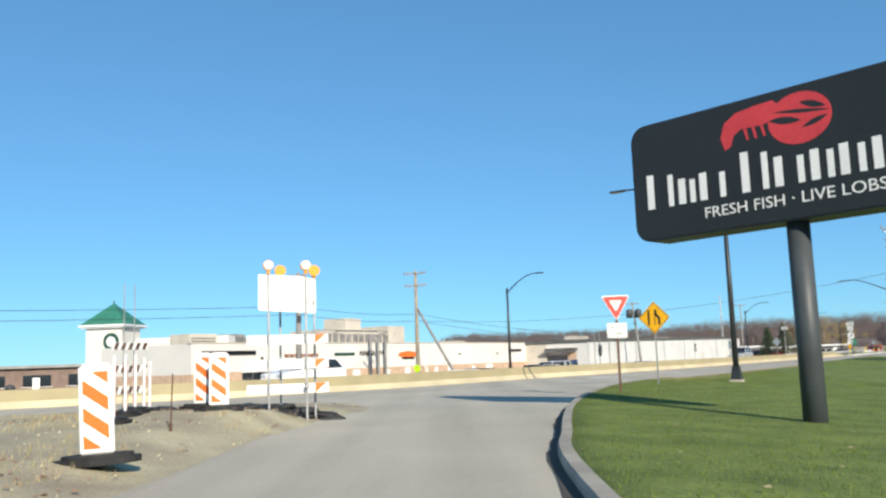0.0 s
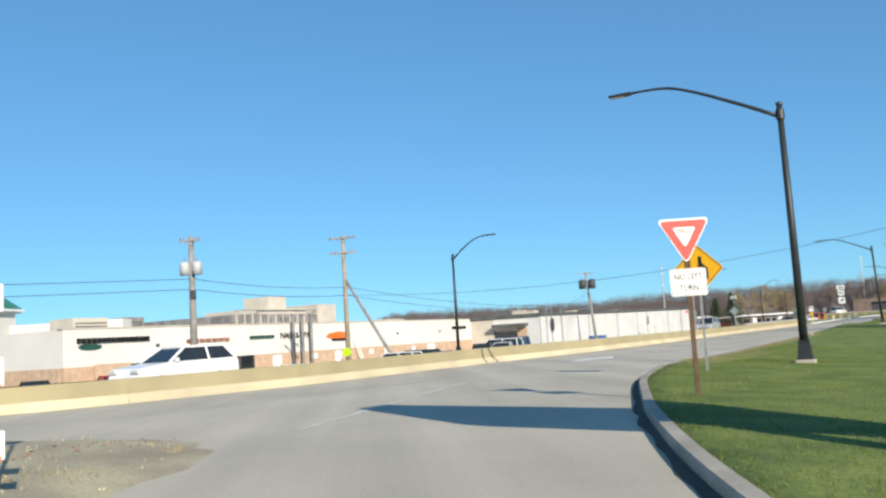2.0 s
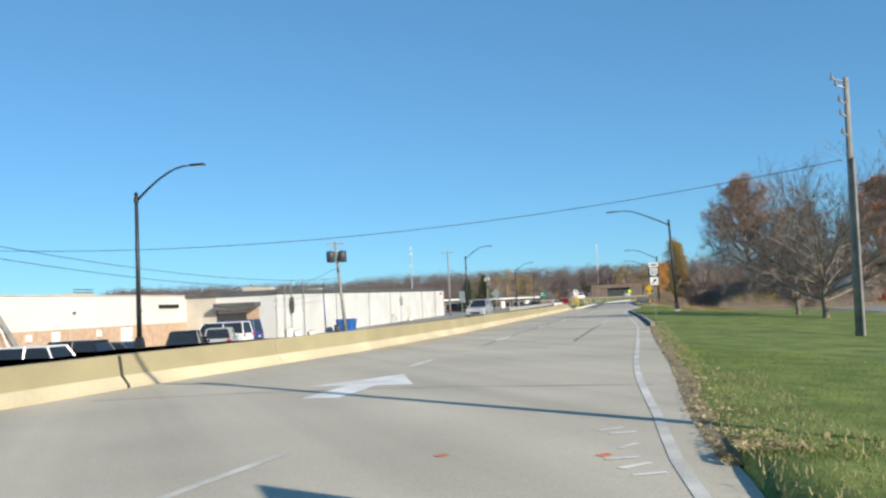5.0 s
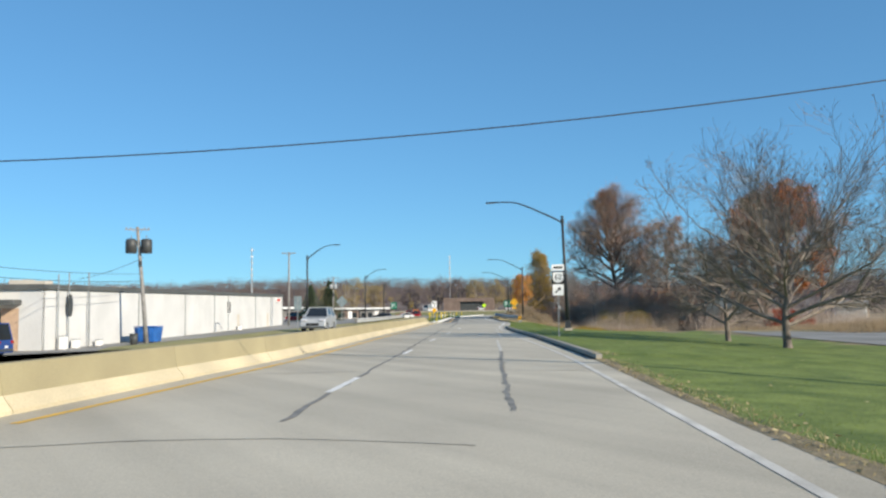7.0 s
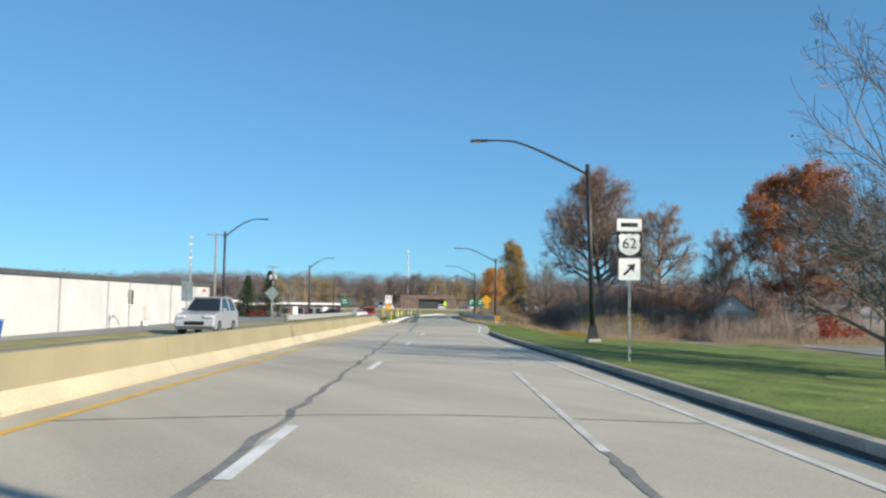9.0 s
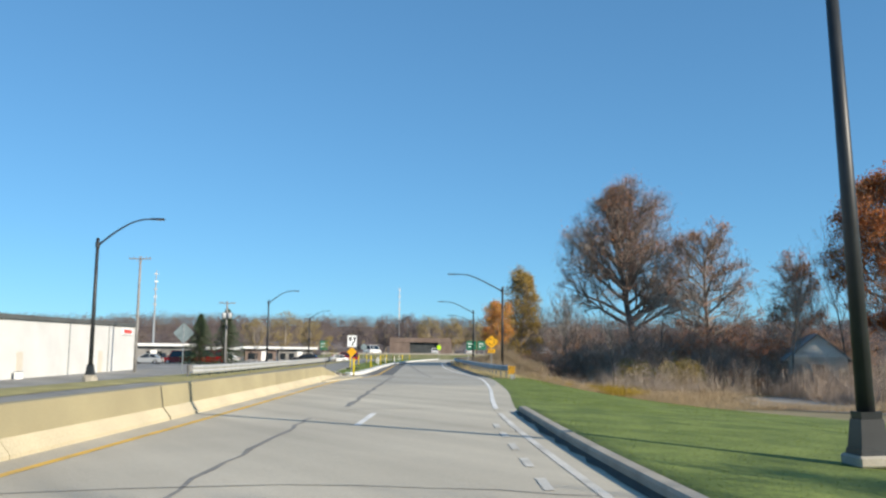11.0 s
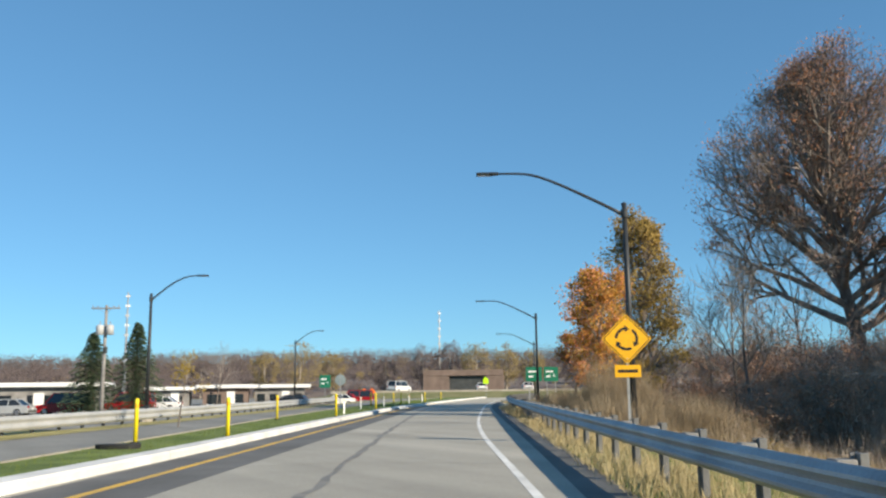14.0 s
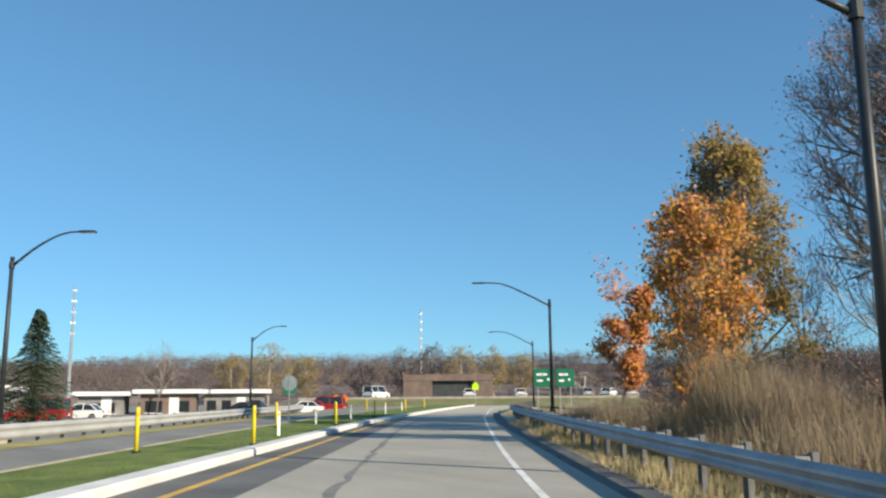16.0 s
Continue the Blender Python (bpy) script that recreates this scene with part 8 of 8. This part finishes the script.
far_building("shop_building", 79, 229, 15, 9, 2.7, -15, M_DUCT, "low grey commercial building with a white roof across the road", M_SIGN_WHITE, 4)
far_building("shop_building", 97.0, 241, 4.5, 6, 2.3, -18, M_DUCT, "small grey commercial building with a pale roof", M_SIGN_WHITE, 1)
far_building("shop_building", 103.5, 239, 5.5, 7, 2.5, -20, M_BROWN_WALL, "small brown brick store with white eave", M_SIGN_WHITE, 2)
far_building("gas_station", 111.2, 240, 6.5, 6, 2.5, -22, M_DUCT, "grey filling station store with flat white canopy", M_SIGN_WHITE, 4)
far_building("warehouse_annex", 62, 247, 24, 12, 4.0, -12, M_BEIGE, "grey commercial shed with a pale roof band", M_SIGN_WHITE, 3)
far_building("shop_building", -66, 140, 26, 10, 3.6, 20, M_BROWN_WALL, "low brown commercial building beyond the shop lot", M_ROOF, 4, -1.2)
far_building("house", 256, 345, 6.2, 6, 4.4, -42, M_BEIGE, "small cream house on the rise beyond the roundabout", M_ROOF, 2, 3.6)
for x, y, c, k, a in ((88, 222, RED, "van", 60), (81, 216, RED, "van", 70), (92, 226, WHITE, "sedan", 60), (76, 215, SILVER, "sedan", 60), (70, 212, GREY, "suv", 70), (109, 231, BLACK, "suv", 50), (119, 238, RED, "suv", 60), (124, 243, RED, "van", 50), (117, 234, WHITE, "sedan", 70)):
    car("parked_car", pose(x, y, -0.55, 0, 0, a), c, {"van": "red van", "suv": "dark SUV", "sedan": "pale sedan"}[k] + " parked in the lot across the road" if c != RED or k == "van" else "red SUV parked in the lot across the road", k, 5.0 if k == "van" else 4.6, 1.9, 2.0 if k == "van" else 1.5)
car("parked_van", pose(143.6, 266, 1.1, 0, 0, -60), WHITE, "white camper van parked beyond the roundabout", "van", 5.4, 2.0, 2.0)
M_BANK = mat("thin_dry_turf", (0.175, 0.165, 0.085), 0.95, 0.25, 0.4, 6, 0.4, second=(0.12, 0.135, 0.05), blend=0.7, world_space=True)
BANK = [(128.0, 268.5), (137.0, 263.2), (154.3, 252.2), (168.8, 243.0), (178.0, 237.2)]


def junction_bank():
    """The ground rises to the roundabout behind a pale kerb."""
    path = smooth_path(BANK, 2)
    prof = [(-4.5, -0.25), (-2.5, 0.25), (-0.8, 0.85), (0.0, 1.05), (9.0, 1.2), (13.0, 1.1), (16.0, -0.3)]
    g = Geo()
    for i, p in enumerate(path):
        q = path[min(i + 1, len(path) - 1)] if i < len(path) - 1 else p
        o = p if i < len(path) - 1 else path[i - 1]
        dx, dy = q[0] - o[0], q[1] - o[1]
        le = math.hypot(dx, dy)
        fade = min(1.0, 0.15 + 0.3 * min(i, len(path) - 1 - i))
        for c, z in prof:
            g.v.append((p[0] - dy / le * c, p[1] + dx / le * c, z * fade if z > 0 else z))
    k = len(prof)
    for i in range(len(path) - 1):
        for j in range(k - 1):
            o = i * k + j
            g.f.append((o, o + k, o + k + 1, o + 1))
    solo("bank", g, M_BANK, "grassy bank rising to the roundabout", kind="structure", smooth=True)
    g = Geo().sweep([(0.0, 0.9), (0.0, 1.3), (0.06, 1.36), (0.5, 1.36), (0.5, 0.9)], [(x, y, 0) for x, y in path[2:-2]])
    solo("roundabout_kerb", g, M_KERB, "pale concrete kerb of the far roundabout", kind="structure")


junction_bank()
for x, y, a, c in ((155.6, 257.0, -32, WHITE), (162.5, 252.6, -32, WHITE), (171.6, 247.0, -32, SILVER), (174.6, 245.0, -60, WHITE), (178.0, 243.4, -40, WHITE)):
    car("car", pose(x, y, 1.12, 0, 0, a), c, "pale car waiting at the far junction", "sedan")

bd = thing("overpass", pose(160.0, 270.0, 0.2, 0, 0, -33), "dark low bridge opening beneath a brown deck far off", "bridge")
part("deck", Geo().box((0, 0, 4.45), (15.5, 5, 1.1)), M_BROWN_WALL, bd)
# solid dark block fills the opening; its shade is put into the colour
part("recess", Geo().box((0.8, 0.6, 1.9), (7.4, 4.5, 3.9)), M_TRAFO_DARK, bd)
part("abutment", Geo().box((-5.2, 0, 1.9), (5.0, 4.8, 3.95)), M_BROWN_WALL, bd)
part("abutment", Geo().box((6.2, 0, 1.9), (3.4, 4.8, 3.95)), M_BROWN_WALL, bd)

for x, y, h, r, lb in ((186, 322, 22.5, 0.3, "tall grey lattice tower far off"), (104.4, 310, 22, 0.35, "tall white mast far off")):
    t = thing("mast", pose(x, y, 0), lb, "mast", "masts")
    part("shaft", Geo().tube([(0, 0, 0), (0, 0, h)], [r, r * 0.35], 6), M_GALV, t)
    for k in range(5):
        part("antenna", Geo().box((0, 0, h * (0.6 + 0.09 * k)), (0.9, 0.2, 0.4), 0.05), M_SIGN_WHITE if k % 2 and x < 150 else M_GALV, t)


def yellow_house():
    t = thing("house", pose(114.0, 133.7, -1.2, 0, 0, -50), "small pale yellow gabled house behind the trees", "house")
    part("wall", Geo().box((0, 0, 1.3), (5, 6, 2.6)), M_BEIGE, t)
    part("gable", Geo().add([(-2.5, -3.0, 2.6), (2.5, -3.0, 2.6), (0, -3.0, 4.6), (-2.5, 3, 2.6), (2.5, 3, 2.6), (0, 3, 4.6)], [(0, 1, 2), (3, 5, 4), (0, 2, 5, 3), (1, 4, 5, 2), (0, 3, 4, 1)]), M_STUCCO, t)
    part("roof", Geo().add([(-2.9, -3.3, 2.35), (0, -3.3, 4.75), (2.9, -3.3, 2.35), (-2.9, 3.3, 2.35), (0, 3.3, 4.75), (2.9, 3.3, 2.35), (-2.9, -3.3, 2.2), (0, -3.3, 4.6), (2.9, -3.3, 2.2), (-2.9, 3.3, 2.2), (0, 3.3, 4.6), (2.9, 3.3, 2.2)],
                            [(0, 1, 4, 3), (1, 2, 5, 4), (6, 9, 10, 7), (7, 10, 11, 8), (0, 6, 7, 1), (1, 7, 8, 2), (3, 4, 10, 9), (4, 5, 11, 10), (0, 3, 9, 6), (2, 8, 11, 5)]), M_ROOF, t)
    part("window", Geo().box((0, -3.03, 1.4), (1.0, 0.06, 1.1)), M_GLASS, t)


yellow_house()
t = thing("shed", pose(126, 121.5, -0.8, 0, 0, -60), "pale garden shed behind the red oak", "shed")
part("wall", Geo().box((0, 0, 1.1), (4, 3, 2.2)), M_STUCCO, t)
part("roof", Geo().add([(-2.2, -1.7, 2.1), (2.2, -1.7, 2.1), (2.2, 1.7, 2.1), (-2.2, 1.7, 2.1), (-2.2, 0, 3.0), (2.2, 0, 3.0)], [(0, 1, 5, 4), (2, 3, 4, 5), (0, 4, 3), (1, 2, 5), (0, 3, 2, 1)]), M_ROOF, t)

# traffic gear near the roundabout
for x, y in ((127.5, 247.5), (130.5, 250.8)):
    t = thing("work_sign", pose(x, y, 0, 0, 0, -30), "orange diamond work sign on a low stand", "traffic sign", "orange work signs")
    part("stand", Geo().box((0, 0, 0.3), (0.8, 0.5, 0.6), 0.05), M_SIGN_BLACK, t)
    part("sign_panel", Geo().plate(shifted(diamond(0.85), 0, 1.2), -0.03, 0), M_ORANGE, t)

# dry leaves blown against the ragged road edge
rl = random.Random(77)
g = Geo()
for k in range(1000):
    i = int(len(edge_pts) * rl.random() ** 2.8)
    p, q = edge_pts[min(i, len(edge_pts) - 2)], edge_pts[min(i, len(edge_pts) - 2) + 1]
    dx, dy = q[0] - p[0], q[1] - p[1]
    le = math.hypot(dx, dy)
    off, f = -0.1 + abs(rl.gauss(0, 0.42)), rl.random()
    x, y = p[0] + dx * f + dy / le * off, p[1] + dy * f - dx / le * off
    z = (0.016 if off < 0.3 else 0.035) - 0.05 * max(off, 0) + rl.uniform(0, 0.035)
    z = max(z, ground_z(x, y) + 0.012)
    m = pose(x, y, z, rl.uniform(-35, 35), rl.uniform(-35, 35), rl.uniform(0, 360))
    a = rl.uniform(0.022, 0.05)
    g.add([m @ Vector(c) for c in ((-a, 0, 0), (-0.2 * a, -0.6 * a, 0.15 * a), (a, 0, 0.1 * a), (-0.1 * a, 0.6 * a, 0.2 * a))], [(0, 1, 2, 3)])
solo("fallen_leaves", g, L_DRY, "dry tan leaves scattered along the road edge", "fallen leaves", kind="stuff")
